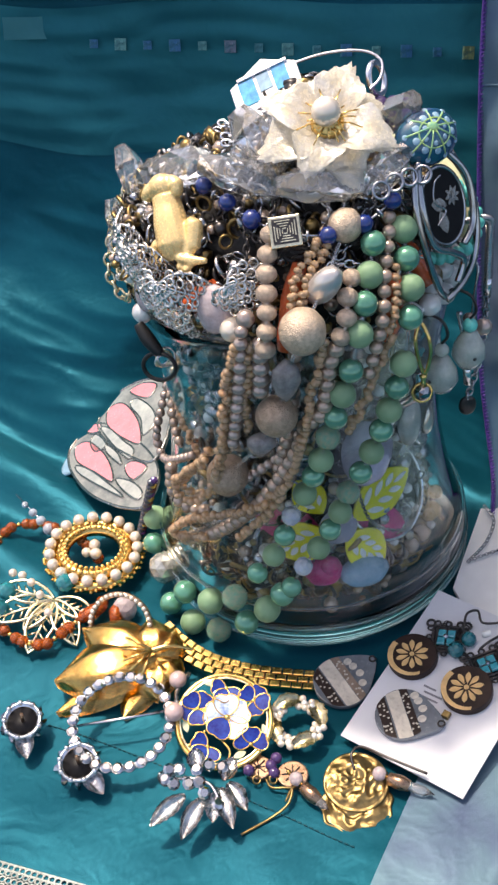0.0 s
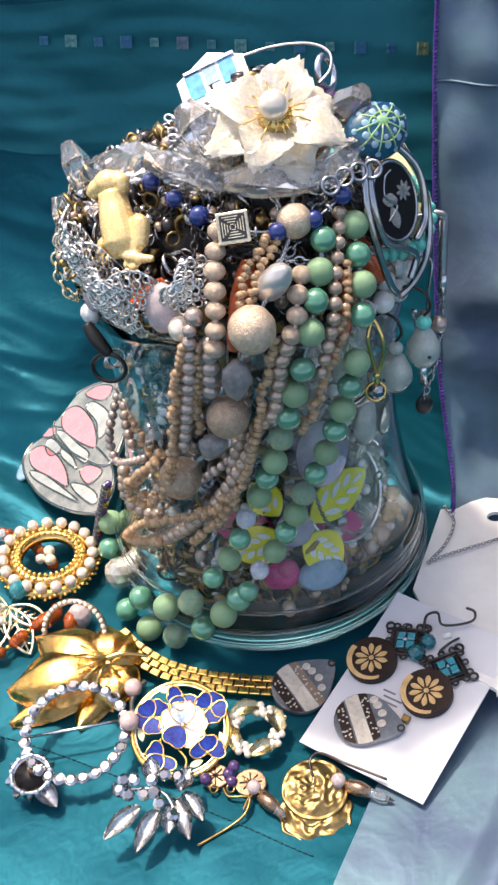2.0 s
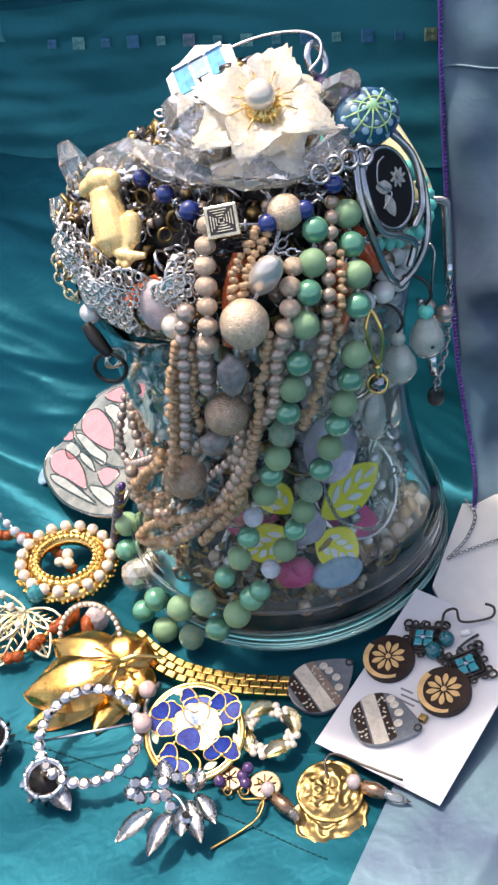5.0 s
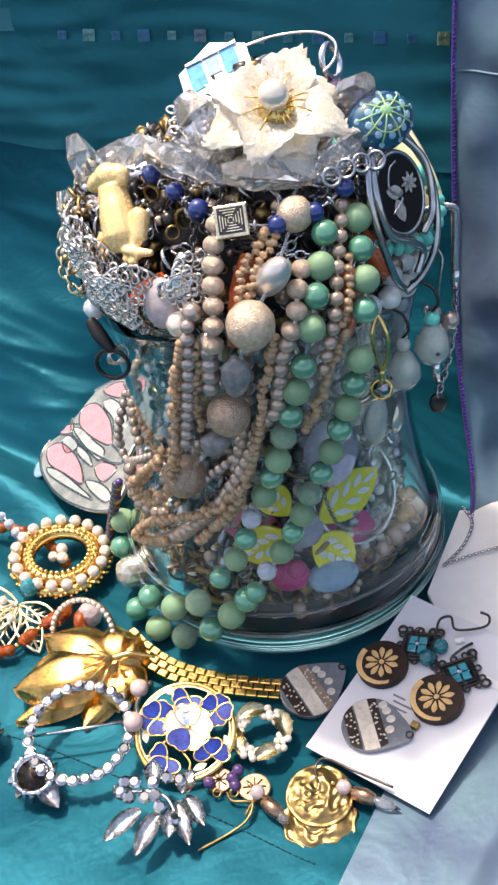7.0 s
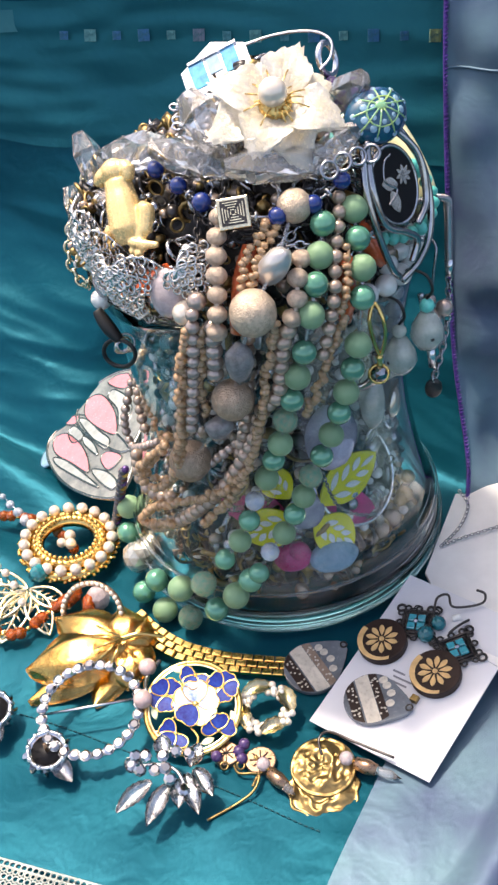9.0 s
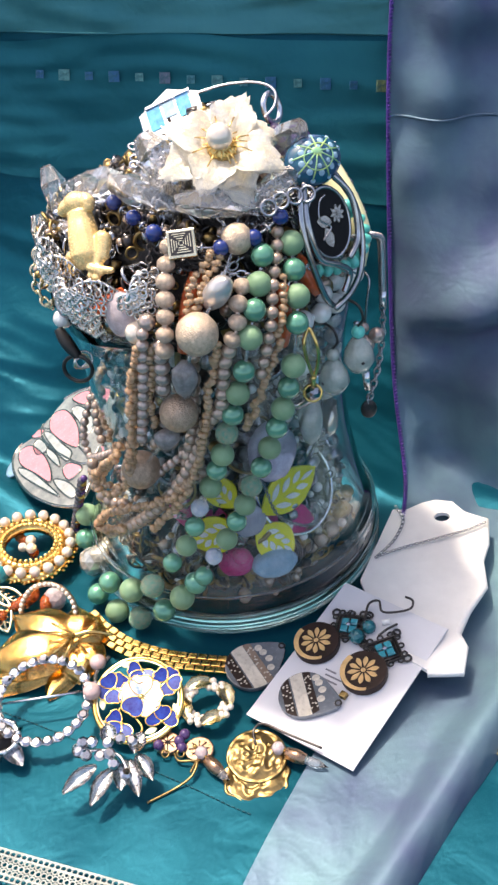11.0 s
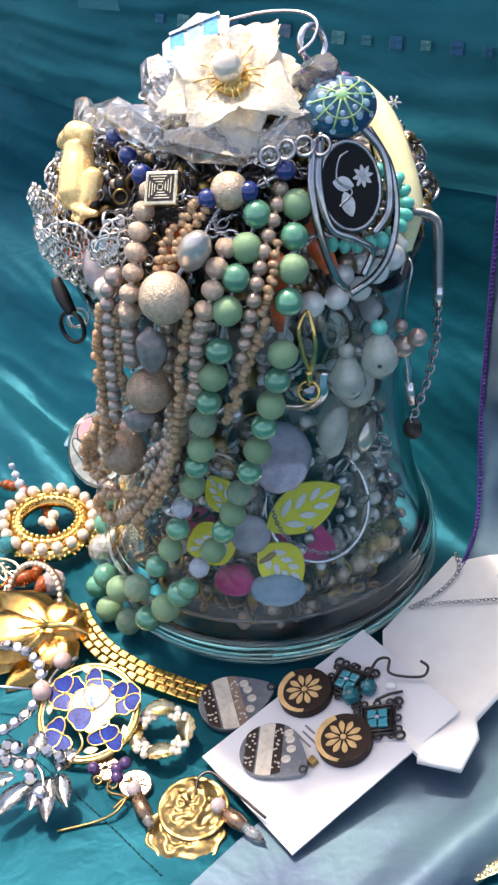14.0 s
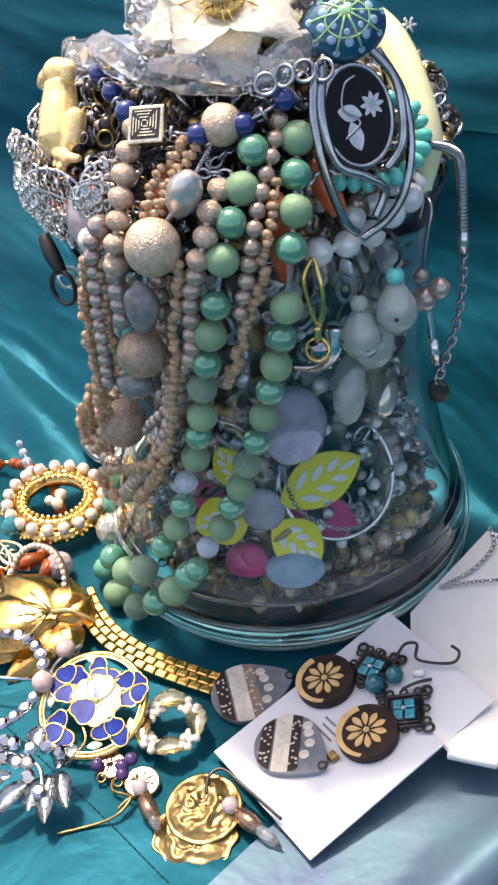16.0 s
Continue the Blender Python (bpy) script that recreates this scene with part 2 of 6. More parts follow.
def ring_pts(r, n=32, a0=0.0, a1=2 * math.pi, ry=None, z=0.0):
    closed = abs(a1 - a0 - 2 * math.pi) < 1e-6
    return [Vector((r * math.cos(a0 + (a1 - a0) * i / (n if closed else n - 1)), (ry or r) * math.sin(a0 + (a1 - a0) * i / (n if closed else n - 1)), z)) for i in range(n)]


def plate(outline, thick, bevel=0.0):
    """A flat plate with the given outline, its underside at z = 0."""
    bm = bmesh.new()
    f = bm.faces.new([bm.verts.new((x, y, 0)) for x, y in outline])
    ex = bmesh.ops.extrude_face_region(bm, geom=[f])
    bmesh.ops.translate(bm, vec=(0, 0, thick), verts=[e for e in ex["geom"] if isinstance(e, bmesh.types.BMVert)])
    bmesh.ops.recalc_face_normals(bm, faces=bm.faces)
    if bevel:
        bmesh.ops.bevel(bm, geom=[e for e in bm.edges if abs(e.verts[0].co.z - e.verts[1].co.z) < 1e-7], offset=bevel, segments=2, affect="EDGES", profile=0.6)
    return bm


def block(sx, sy, sz, bevel=0.0):
    return plate([(-sx / 2, -sy / 2), (sx / 2, -sy / 2), (sx / 2, sy / 2), (-sx / 2, sy / 2)], sz, bevel)


def oval(rx, ry, n=32):
    return [(rx * math.cos(2 * math.pi * i / n), ry * math.sin(2 * math.pi * i / n)) for i in range(n)]


def leaf_outline(length, width, n=12, tip=1.0):
    up = [(length * i / n, width / 2 * math.sin(math.pi * (i / n) ** tip) ** 0.8) for i in range(n + 1)]
    return up + [(x, -y) for x, y in up[-2:0:-1]]


def leaf(length, width, cup=0.15, droop=0.1, n=12, k=6, thick=0.0006, serr=0.0, tip=0.9):
    """A curved leaf from the origin along +x, with a raised mid rib."""
    bm, grid = bmesh.new(), []
    for i in range(n + 1):
        t = i / n
        w = width / 2 * max(0.03, math.sin(math.pi * min(1, t ** tip * 0.97 + 0.02)) ** 0.75)
        w *= 1 + serr * (1 if i % 2 else -1)
        row = []
        for j in range(-k // 2, k // 2 + 1):
            s = 2 * j / k
            z = cup * width * s * s + length * droop * math.sin(math.pi * t) - 0.05 * width * (abs(s) < 0.01)
            row.append(bm.verts.new((length * t, w * s, z)))
        grid.append(row)
    for a, b in zip(grid, grid[1:]):
        for j in range(k):
            bm.faces.new((a[j], b[j], b[j + 1], a[j + 1]))
    bmesh.ops.solidify(bm, geom=bm.faces[:], thickness=thick)
    bmesh.ops.recalc_face_normals(bm, faces=bm.faces)
    return smooth(bm)


def spline(points, closed=False, per=10):
    P = [Vector(p) for p in points]
    n, out = len(P), []
    for i in range(n if closed else n - 1):
        a, b, c, d = (P[(i + k) % n] if closed else P[max(0, min(n - 1, i + k))] for k in (-1, 0, 1, 2))
        for j in range(per):
            t = j / per
            out.append(0.5 * ((2 * b) + (c - a) * t + (2 * a - 5 * b + 4 * c - d) * t * t + (3 * b - a - 3 * c + d) * t ** 3))
    if not closed:
        out.append(P[-1])
    return out


def stepped(points, gap):
    """Points at even distances along a polyline, with its direction there."""
    out, carry, P = [], 0.0, [Vector(p) for p in points]
    for a, b in zip(P, P[1:]):
        length = (b - a).length
        s = carry
        while s < length:
            out.append((a + (b - a) * (s / length), (b - a).normalized()))
            s += gap
        carry = s - length
    return out


def aim(p, z, x=None, s=1.0):
    """A pose at p with its z axis along z."""
    z = Vector(z).normalized()
    x = Vector(x) if x is not None else (Vector((1, 0, 0)) if abs(z.x) < 0.9 else Vector((0, 1, 0)))
    x = (x - z * x.dot(z)).normalized()
    y = z.cross(x)
    m = Matrix((x, y, z)).transposed().to_4x4()
    return Matrix.Translation(p) @ m @ Matrix.Diagonal((s, s, s, 1) if not isinstance(s, tuple) else (*s, 1))


def outward(p, lift=0.35):
    v = Vector((p[0], p[1], 0)).normalized()
    return (v + Vector((0, 0, lift))).normalized()


def swept(x, lo, hi):
    t = max(0.0, min(1.0, (x - lo) / (hi - lo)))
    return t * t * (3 - 2 * t)


# ---- setting: teal cloth over the table and up behind, taffeta scarf ----
def floor_z(x, y):
    z = 0.0025 * noise.noise((x * 16, y * 16, 0.3)) + 0.0012 * noise.noise((x * 40 + 5, y * 28, 1.7))
    near = swept(math.hypot(x, y), 0.16, 0.10)
    z = z * (1 - 0.8 * near) + 0.008 * swept(y, 0.0, 0.12) * (1 - 0.5 * near)
    left = swept(x, -0.08, -0.16) * swept(y, -0.06, 0.04)
    z += left * (0.006 * math.sin((x * 0.75 + y) * 95 + 2.5 * noise.noise((x * 9, y * 9, 4))))
    return z - 0.0005 - 0.0040 * swept(y, -0.06, -0.12)


def wall_line(x):
    return 0.165 - 0.33 * x


ARC = 0.190     # length of the bend from the table up to the hanging part
BEND = [Vector((0.0, 0.0))]
for k in range(50):
    slope = radians(30 * swept(k / 50, 0.0, 0.20) + 14 * swept(k / 50, 0.30, 0.60) + 37 * swept(k / 50, 0.72, 0.98))
    BEND.append(BEND[-1] + Vector((math.cos(slope), math.sin(slope))) * (ARC / 50))


def wide(x):
    """The bend is looser away from the jar."""
    return 0.66 + 0.39 * swept(x, -0.06, -0.13) + 0.28 * swept(x, 0.04, 0.10)


def foot(x):
    return wall_line(x) - 0.005 - BEND[-1].x * wide(x)


def drape_point(x, v):
    """v: length along the cloth, 0 at the foot of the rise."""
    q = max(0.0, min(1.0, v / ARC)) * (len(BEND) - 1)
    i = min(int(q), len(BEND) - 2)
    y, z = BEND[i].lerp(BEND[i + 1], q - i)
    y = wall_line(x) - 0.005 - (BEND[-1].x - y) * wide(x)
    if v > ARC:
        y += (v - ARC) * math.cos(radians(80)) * 0.6
        z += (v - ARC)
    y -= 0.036 * swept(z, 0.0, 0.07) * swept(z, 0.27, 0.10) * (0.45 + 0.55 * swept(x, -0.08, 0.06))
    if v < 0:
        y += v
    k = swept(v, 0.02, 0.14)
    fold = 0.011 * noise.noise((x * 7 + 3, v * 6, 2.2)) + 0.0030 * noise.noise((x * 11 + v * 9, v * 17 - x * 8, 5.1)) + 0.0007 * noise.noise((x * 30 + v * 25, v * 48 + x * 12, 8.1))
    y += -k * (fold * 1.5)
    low = swept(v, 0.0, 0.045) * swept(v, 0.26, 0.10)      # crumpled where it leaves the table
    u, w = x * 0.86 - v * 0.5, x * 0.5 + v * 0.86
    ridge = 0.0042 * (0.5 - abs(noise.noise((u * 9 + 1.3, w * 30, 3.7)))) + 0.0016 * (0.5 - abs(noise.noise((u * 24, w * 75 + 2.0, 9.1))))
    up = swept(v, 0.10, 0.16)
    ripple = 0.0013 * (0.5 - abs(noise.noise((x * 10 + v * 6, v * 62 + x * 9, 6.4)))) * up
    y -= low * ridge * 0.8 + ripple
    return Vector((x, y, z + floor_z(x, min(y, 0.3)) * (1 - k) + 0.3 * fold * k + low * ridge))


def sheet(nu, nv, fn):
    bm = bmesh.new()
    g = [[bm.verts.new(fn(i / nu, j / nv)) for i in range(nu + 1)] for j in range(nv + 1)]
    for a, b in zip(g, g[1:]):
        for i in range(nu):
            bm.faces.new((a[i], a[i + 1], b[i + 1], b[i]))
    return smooth(bm)


def teal(u, w):
    t = (u - 0.5) * 2
    x = 1.3 * (0.35 * t + 0.65 * t ** 3)
    if w < 0.45:
        s = w / 0.45
        y = -1.4 + (foot(x) + 1.4) * (1 - (1 - s) ** 2.4)
        return Vector((x, y, floor_z(x, y)))
    return drape_point(x, (w - 0.45) / 0.55 * 0.372)


drape = thing("teal_cloth", "shiny teal satin cloth spread out and draped up behind", "cloth")
drape["kind"] = "structure"
ground = part("ground", sheet(300, 420, teal), M_TEAL, drape)


def on_drape(x, z):
    lo, hi = 0.0, 0.50
    for _ in range(30):
        mid = (lo + hi) / 2
        if drape_point(x, mid).z < z:
            lo = mid
        else:
            hi = mid
    return drape_point(x, lo)


def hem(u, w):
    x = -0.55 + 1.1 * u
    p = on_drape(x, 0.227 - 0.02 * x + 0.052 * w)
    return p + Vector((0, -0.003 - 0.0015 * noise.noise((x * 30, w * 8, 3)), 0))


def panel(u, w):
    x = -0.55 + 1.1 * u
    p = on_drape(x, 0.148 - 0.05 * x + 0.010 * noise.noise((x * 9, 0.5, 1.0)) + (0.079 + 0.03 * x) * w)
    return p + Vector((0, -0.0009 - 0.0012 * swept(w, 0.0, 0.2) - 0.0012 * noise.noise((x * 22, w * 9, 7)), 0))


M_SHEER = cloth("teal_sheer", (0.012, 0.125, 0.155), (0.006, 0.088, 0.118), 0.42, 0.35)
part("sheer_panel", sheet(140, 40, panel), M_SHEER, drape, "slightly paler sheer panel behind the motif row")
part("hem_band", sheet(120, 20, hem), M_HEM, drape, "paler sheer hem band sewn across the cloth")
seam = [on_drape(-0.55 + 1.1 * i / 160, 0.2265 + 0.011 * 1.0 - 0.02 * (-0.55 + 1.1 * i / 160)) + Vector((0, -0.0042, -0.011)) for i in range(161)]
part("hem_seam", tube(seam, 0.0007, 6), M_HEM, drape)
rng = random.Random(4)
MOTIF = [mat("motif_" + n, c, 0.5, 0.1, bump=1.0, bscale=1200, second=(0.02, 0.13, 0.16), scale=500) for n, c in (("mint", (0.14, 0.38, 0.36)), ("blue", (0.03, 0.16, 0.36)), ("gold", (0.34, 0.40, 0.16)), ("pink", (0.20, 0.22, 0.30)), ("sea", (0.07, 0.28, 0.32)))]
for i in range(3, 17):
    x = -0.135 + i * 0.0147
    p = on_drape(x, 0.2035 - 0.03 * x)
    a = on_drape(x + 0.004, 0.214) - on_drape(x - 0.004, 0.214)
    m = aim(p + Vector((0, -0.0046, 0)), (0.3, -1, 0.3), a)
    size = 0.0062 if i % 2 == 0 else 0.0045
    mot = block(size, size, 0.0006)
    for k in range(4):
        merge(mot, block(size * 0.34, size * 0.34, 0.0004), Matrix.Translation(((k % 2 - 0.5) * size * 0.56, (k // 2 - 0.5) * size * 0.56, 0.0006)))
    part("motif", mot, MOTIF[(2 if i == 16 else [4, 0, 4, 1, 0, 1, 1, 0, 3][i % 9])], drape, m=m)
part("motif_patch", block(0.036, 0.0115, 0.0006), M_HEM, drape, "pale woven patch", aim(on_drape(-0.122, 0.214) + Vector((0, -0.004, 0)), (0.3, -1, 0.25), (1, -0.33, 0)))

EDGE = spline([(0.112, 0.118, 0.46), (0.106, 0.107, 0.30), (0.0985, 0.088, 0.20), (0.0945, 0.048, 0.073), (0.0955, 0.010, 0.014), (0.078, -0.045, 0.0035), (0.052, -0.105, -0.0030),
               (0.0235, -0.158, -0.0030), (-0.003, -0.205, -0.0030), (-0.045, -0.285, -0.0030), (-0.12, -0.42, -0.0030)], per=14)


def scarf(u, w):
    q = w * (len(EDGE) - 1)
    i = min(int(q), len(EDGE) - 2)
    e = EDGE[i].lerp(EDGE[i + 1], q - i)
    far = 0.9 * u ** 1.9
    flat = swept(e.y, 0.03, -0.06)
    x, y = e.x + far, e.y - 0.30 * far * (1 - flat) + 0.1 * far * flat
    n1 = noise.noise((x * 13, y * 6 + e.z * 7, 7.7)) * 0.013 + noise.noise((x * 30, e.z * 26 + y * 10, 2.7)) * 0.0060
    if flat > 0:
        z = e.z + floor_z(x, y) * swept(u, 0, 0.1) * 0.5
        d = (x - 0.0800) * 0.78 + (y + 0.188) * -0.62   # distance past the ridge line
        ridge = math.exp(-((d + 0.006) / 0.012) ** 2) * 0.010 - 0.034 * swept(d, -0.002, 0.014) + 0.016 * swept(d, 0.03, 0.08)
        z = e.z + flat * (ridge * swept(u, 0.0, 0.14) + 0.0035 * n1 / 0.011) + (1 - flat) * n1
        z = max(z, floor_z(x, y) + 0.0012) if d < 0.0 else z
    else:
        z = e.z
    wall = (1 - flat) * swept(u, 0.0, 0.12)
    y -= wall * n1 * 2.2
    for cx, cz, sx, sz, h in ((0.150, 0.062, 0.022, 0.020, 0.022), (0.128, 0.105, 0.030, 0.012, 0.012), (0.165, 0.128, 0.040, 0.014, 0.014), (0.125, 0.232, 0.014, 0.050, 0.010)):
        dx, dz = x - cx, e.z - cz - 0.25 * (x - cx)
        y -= wall * h * math.exp(-(dx / sx) ** 2 - (dz / sz) ** 2)
    return Vector((x, y, z + 0.002))


scarf_ob = thing("scarf", "blue-grey shot taffeta scarf with a purple stitched edge", "scarf")
scarf_ob["kind"] = "structure"
scarf_sheet = part("scarf_cloth", sheet(110, 300, scarf), M_BLUE, scarf_ob)
row = min(range(301), key=lambda k: abs(scarf(0.0, k / 300).z - 0.197))
part("pressed_crease", tube([scarf(0.002 + 0.6 * k / 60, row / 300) + Vector((0, -0.0008, 0)) for k in range(61)], 0.0007, 6), M_BLUE, scarf_ob, "pressed fold line")
edge = [scarf(0.0, i / 220) + Vector((-0.0006, -0.0006, 0.0006)) for i in range(112)]
part("purple_edging", tube(edge, 0.00085, 6), M_PURPLE, scarf_ob, "purple overlocked edge")
stitch = bmesh.new()
for k, (p, d) in enumerate(stepped(edge, 0.0019)):
    merge(stitch, tube([p + Vector((-0.0004, -0.0006, 0)), p + Vector((0.0010, -0.0009, 0.0006 + 0.0003 * (k % 3))), p + Vector((0.0012, -0.0003, 0.0010))], 0.0004, 4))
part("edge_stitching", stitch, M_PURPLE, scarf_ob)
scarf_points = [v.co.copy() for v in scarf_sheet.data.vertices]
for x, y in ((0.083, -0.203), (0.112, -0.150)):
    sq = block(0.0125, 0.0095, 0.0005)
    for k in range(20):
        merge(sq, ball(0.0009, 1), Matrix.Translation((0.0022 * (k % 5) - 0.0044, 0.0022 * (k // 5) - 0.0033, 0.0007)))
    part("gold_motif", sq, M_PALEGOLD, scarf_ob, "gold woven square", aim((x, y, min(scarf_points, key=lambda q: (q.x - x) ** 2 + (q.y - y) ** 2 + (0 if q.z < 0.05 else 1)).z + 0.0012), (-0.10, 0.05, 1), (0.8, 0.5, 0)))

# ---- glass jar ----
OUT = [(0.0, 0.0), (0.069, 0.0), (0.0740, 0.002), (0.0768, 0.007), (0.0773, 0.014), (0.0768, 0.021), (0.0765, 0.0255), (0.0755, 0.0275), (0.0752, 0.0300), (0.0735, 0.0320),
       (0.0712, 0.040), (0.0680, 0.054), (0.0650, 0.070), (0.0630, 0.086), (0.0622, 0.102), (0.0628, 0.120), (0.0648, 0.138), (0.0680, 0.155), (0.0705, 0.1645), (0.0708, 0.1665)]
INN = [(0.0695, 0.1672), (0.0682, 0.1655), (0.0658, 0.155), (0.0626, 0.138), (0.0606, 0.120), (0.0600, 0.102), (0.0608, 0.086), (0.0628, 0.070), (0.0656, 0.054), (0.0684, 0.040), (0.0712, 0.030), (0.0735, 0.022), (0.0735, 0.013), (0.0680, 0.0095), (0.0, 0.0085)]
jar = thing("glass_jar", "clear bell-shaped glass jar overflowing with costume jewellery", "jar")
bowl = part("bowl", lathe(OUT + INN, 96), M_GLASS, jar)
bowl.visible_shadow = False
for r, z, t in ((0.0759, 0.0285, 0.0009), (0.0775, 0.0165, 0.0010), (0.0773, 0.0085, 0.0010), (0.0706, 0.1672, 0.0012)):
    rib = part("rib" if z < 0.1 else "rim", tube(ring_pts(r, 96, z=z), t, 8, True), M_GLASS, jar)
    rib.visible_shadow = False

# ---- necklaces over the jar ----
def mesh_of(name, bm, material):
    return to_mesh(name, bm, material)


B_MATTE = mesh_of("bead", ball(1, 3, rough=0.03), M_MATTE_GREEN)
B_GREEN = mesh_of("bead", ball(1, 3), M_GREEN_PEARL)
B_GLIT = mesh_of("bead", ball(1, 3, rough=0.05), M_GREEN_GLITTER)
B_AUR = mesh_of("bead", ball(1, 2, facet=True), M_AURORA)
B_SMOKE = mesh_of("bead", ball(1, 2, rough=0.1, facet=True), M_SMOKE)
B_TAN = mesh_of("bead", ball(1, 2, (1, 1, 0.82)), M_TAN)
B_MAUVE = mesh_of("bead", ball(1, 2), M_MAUVE)
B_BRONZE = mesh_of("bead", ball(1, 2), M_BRONZE)
B_CHAMP = mesh_of("bead", ball(1, 3, (1, 1, 0.9), rough=0.06), M_CHAMP)
B_LAPIS = mesh_of("bead", ball(1, 3), M_LAPIS)
B_PEARL = mesh_of("bead", ball(1, 3), M_PEARL)
B_GREYP = mesh_of("bead", ball(1, 3), M_GREYPEARL)
B_TURQ = mesh_of("bead", ball(1, 2, (1, 1, 0.75)), M_TURQ)


def bead(me, p, r, parent, d=(0, 0, 1)):
    return piece("bead", me, parent, aim(p, d, s=r))


def cord(points, r, material, parent, name="cord"):
    return part(name, tube(points, r, 6), material, parent)


def strand(name, label, points, me, r, gap, group="necklaces on the jar", wob=0.0, cordm=M_TAN):
    t = thing(name, label, "necklace", group, points[0])
    line = spline(points)
    cord(line, r * 0.3, cordm, t)
    rnd = random.Random(len(points) * 7 + int(r * 1e6))
    for p, d in stepped(line, gap):
        j = Vector((rnd.uniform(-1, 1), rnd.uniform(-1, 1), rnd.uniform(-1, 1))) * wob
        bead(me, p + j, r * rnd.uniform(0.93, 1.06), t, d)
    return t


GREEN_A = [(0.0260, -0.0702, 0.2052), (0.0236, -0.0769, 0.1965), (0.0210, -0.0832, 0.1888), (0.0182, -0.0875, 0.1791), (0.0145, -0.0888, 0.1648), (0.0111, -0.0884, 0.1543),
           (0.0082, -0.0877, 0.1435), (0.0049, -0.0869, 0.1340), (0.0019, -0.0840, 0.1209), (-0.0016, -0.0816, 0.1111), (-0.0053, -0.0788, 0.0999), (-0.0116, -0.0770, 0.0870),
           (-0.0151, -0.0755, 0.0751), (-0.0205, -0.0734, 0.0622), (-0.0285, -0.0716, 0.0506)]
GREEN_B = [(0.0377, -0.0640, 0.2063), (0.0378, -0.0702, 0.1978), (0.0383, -0.0764, 0.1894), (0.0373, -0.0811, 0.1800), (0.0346, -0.0829, 0.1614), (0.0320, -0.0829, 0.1511),
           (0.0290, -0.0828, 0.1408), (0.0258, -0.0824, 0.1312), (0.0221, -0.0808, 0.1198), (0.0177, -0.0791, 0.1084), (0.0125, -0.0776, 0.0974), (0.0088, -0.0773, 0.0868),
           (0.0042, -0.0771, 0.0772), (-0.0012, -0.0764, 0.0666), (-0.0083, -0.0760, 0.0562), (-0.0143, -0.0763, 0.0446)]
GREEN_C = [(-0.0185, -0.0755, 0.0400), (-0.0261, -0.0751, 0.0310), (-0.0361, -0.0730, 0.0215), (-0.0500, -0.0640, 0.0085), (-0.0625, -0.0560, 0.0070), (-0.0730, -0.0430, 0.0075), (-0.0520, -0.0620, 0.0260),
           (-0.0400, -0.0700, 0.0355), (-0.0645, -0.0490, 0.0205), (-0.0755, -0.0240, 0.0138), (-0.0810, -0.0080, 0.0160), (-0.0790, -0.0010, 0.0270)]
green = thing("green_necklace", "long necklace of matte and pearly green beads looped over a jar", "necklace", "necklaces on the jar", GREEN_A[0])
kinds_a = "pmpmpmpgmpmapmp"
kinds_b = "mpmpmpmpmpgmpmap"
kinds_c = "pmpgmpmgpspm"
KIND = {"m": (B_MATTE, 0.0051), "p": (B_GREEN, 0.0048), "g": (B_GLIT, 0.0050), "a": (B_AUR, 0.0043), "s": (B_SMOKE, 0.0068)}
for pts, kinds in ((GREEN_A, kinds_a), (GREEN_B, kinds_b), (GREEN_C, kinds_c)):
    for i, (p, k) in enumerate(zip(pts, kinds)):
        me, r = KIND[k]
        nxt = Vector(pts[min(i + 1, len(pts) - 1)]) - Vector(pts[max(i - 1, 0)])
        bead(me, p, r * (1.20 if pts is GREEN_C else 1.0), green, nxt)
    if pts is not GREEN_C:
        cord(spline(pts), 0.0007, M_CRYSTAL, green, "thread")

TAN = "necklace of tiny tan glass seed beads hanging over a jar"
strand("seed_bead_necklace", TAN, [(0.034, -0.076, 0.197), (0.0313, -0.0835, 0.1840), (0.0279, -0.0852, 0.1703), (0.0233, -0.0865, 0.1579), (0.0172, -0.0864, 0.1441), (0.0131, -0.0850, 0.1342)], B_TAN, 0.0018, 0.00170, wob=0.0010)
strand("seed_bead_necklace", TAN, [(0.0085, -0.0700, 0.2110), (0.0035, -0.0750, 0.2056), (-0.0010, -0.0775, 0.2010), (-0.0040, -0.0810, 0.1954), (-0.0055, -0.0845, 0.1890)], B_TAN, 0.0018, 0.00170, wob=0.0010)
strand("seed_bead_necklace", TAN, [(0.0125, -0.0690, 0.2110), (0.0080, -0.0745, 0.2056), (0.0030, -0.0780, 0.2000), (-0.0005, -0.0820, 0.1944), (-0.0025, -0.0850, 0.1890)], B_TAN, 0.0018, 0.00170, wob=0.0010)
strand("textured_bead_necklace", "necklace of champagne frosted metal beads", [(-0.0100, -0.0690, 0.2120), (-0.0119, -0.0738, 0.2050), (-0.0130, -0.0791, 0.1970), (-0.0137, -0.0837, 0.1906), (-0.0145, -0.0872, 0.1844), (-0.0157, -0.0882, 0.1764)], B_CHAMP, 0.0038, 0.0068, cordm=M_CHAMP)
strand("bronze_pearl_necklace", "necklace of bronze-coloured pearls over a jar", [(0.0327, -0.0633, 0.2111), (0.0317, -0.0693, 0.2046), (0.0300, -0.0741, 0.1988), (0.0284, -0.0799, 0.1916), (0.0273, -0.0846, 0.1844), (0.0245, -0.0863, 0.1728), (0.0209, -0.0874, 0.1605)], B_BRONZE, 0.0027, 0.0053, cordm=M_BRONZE)
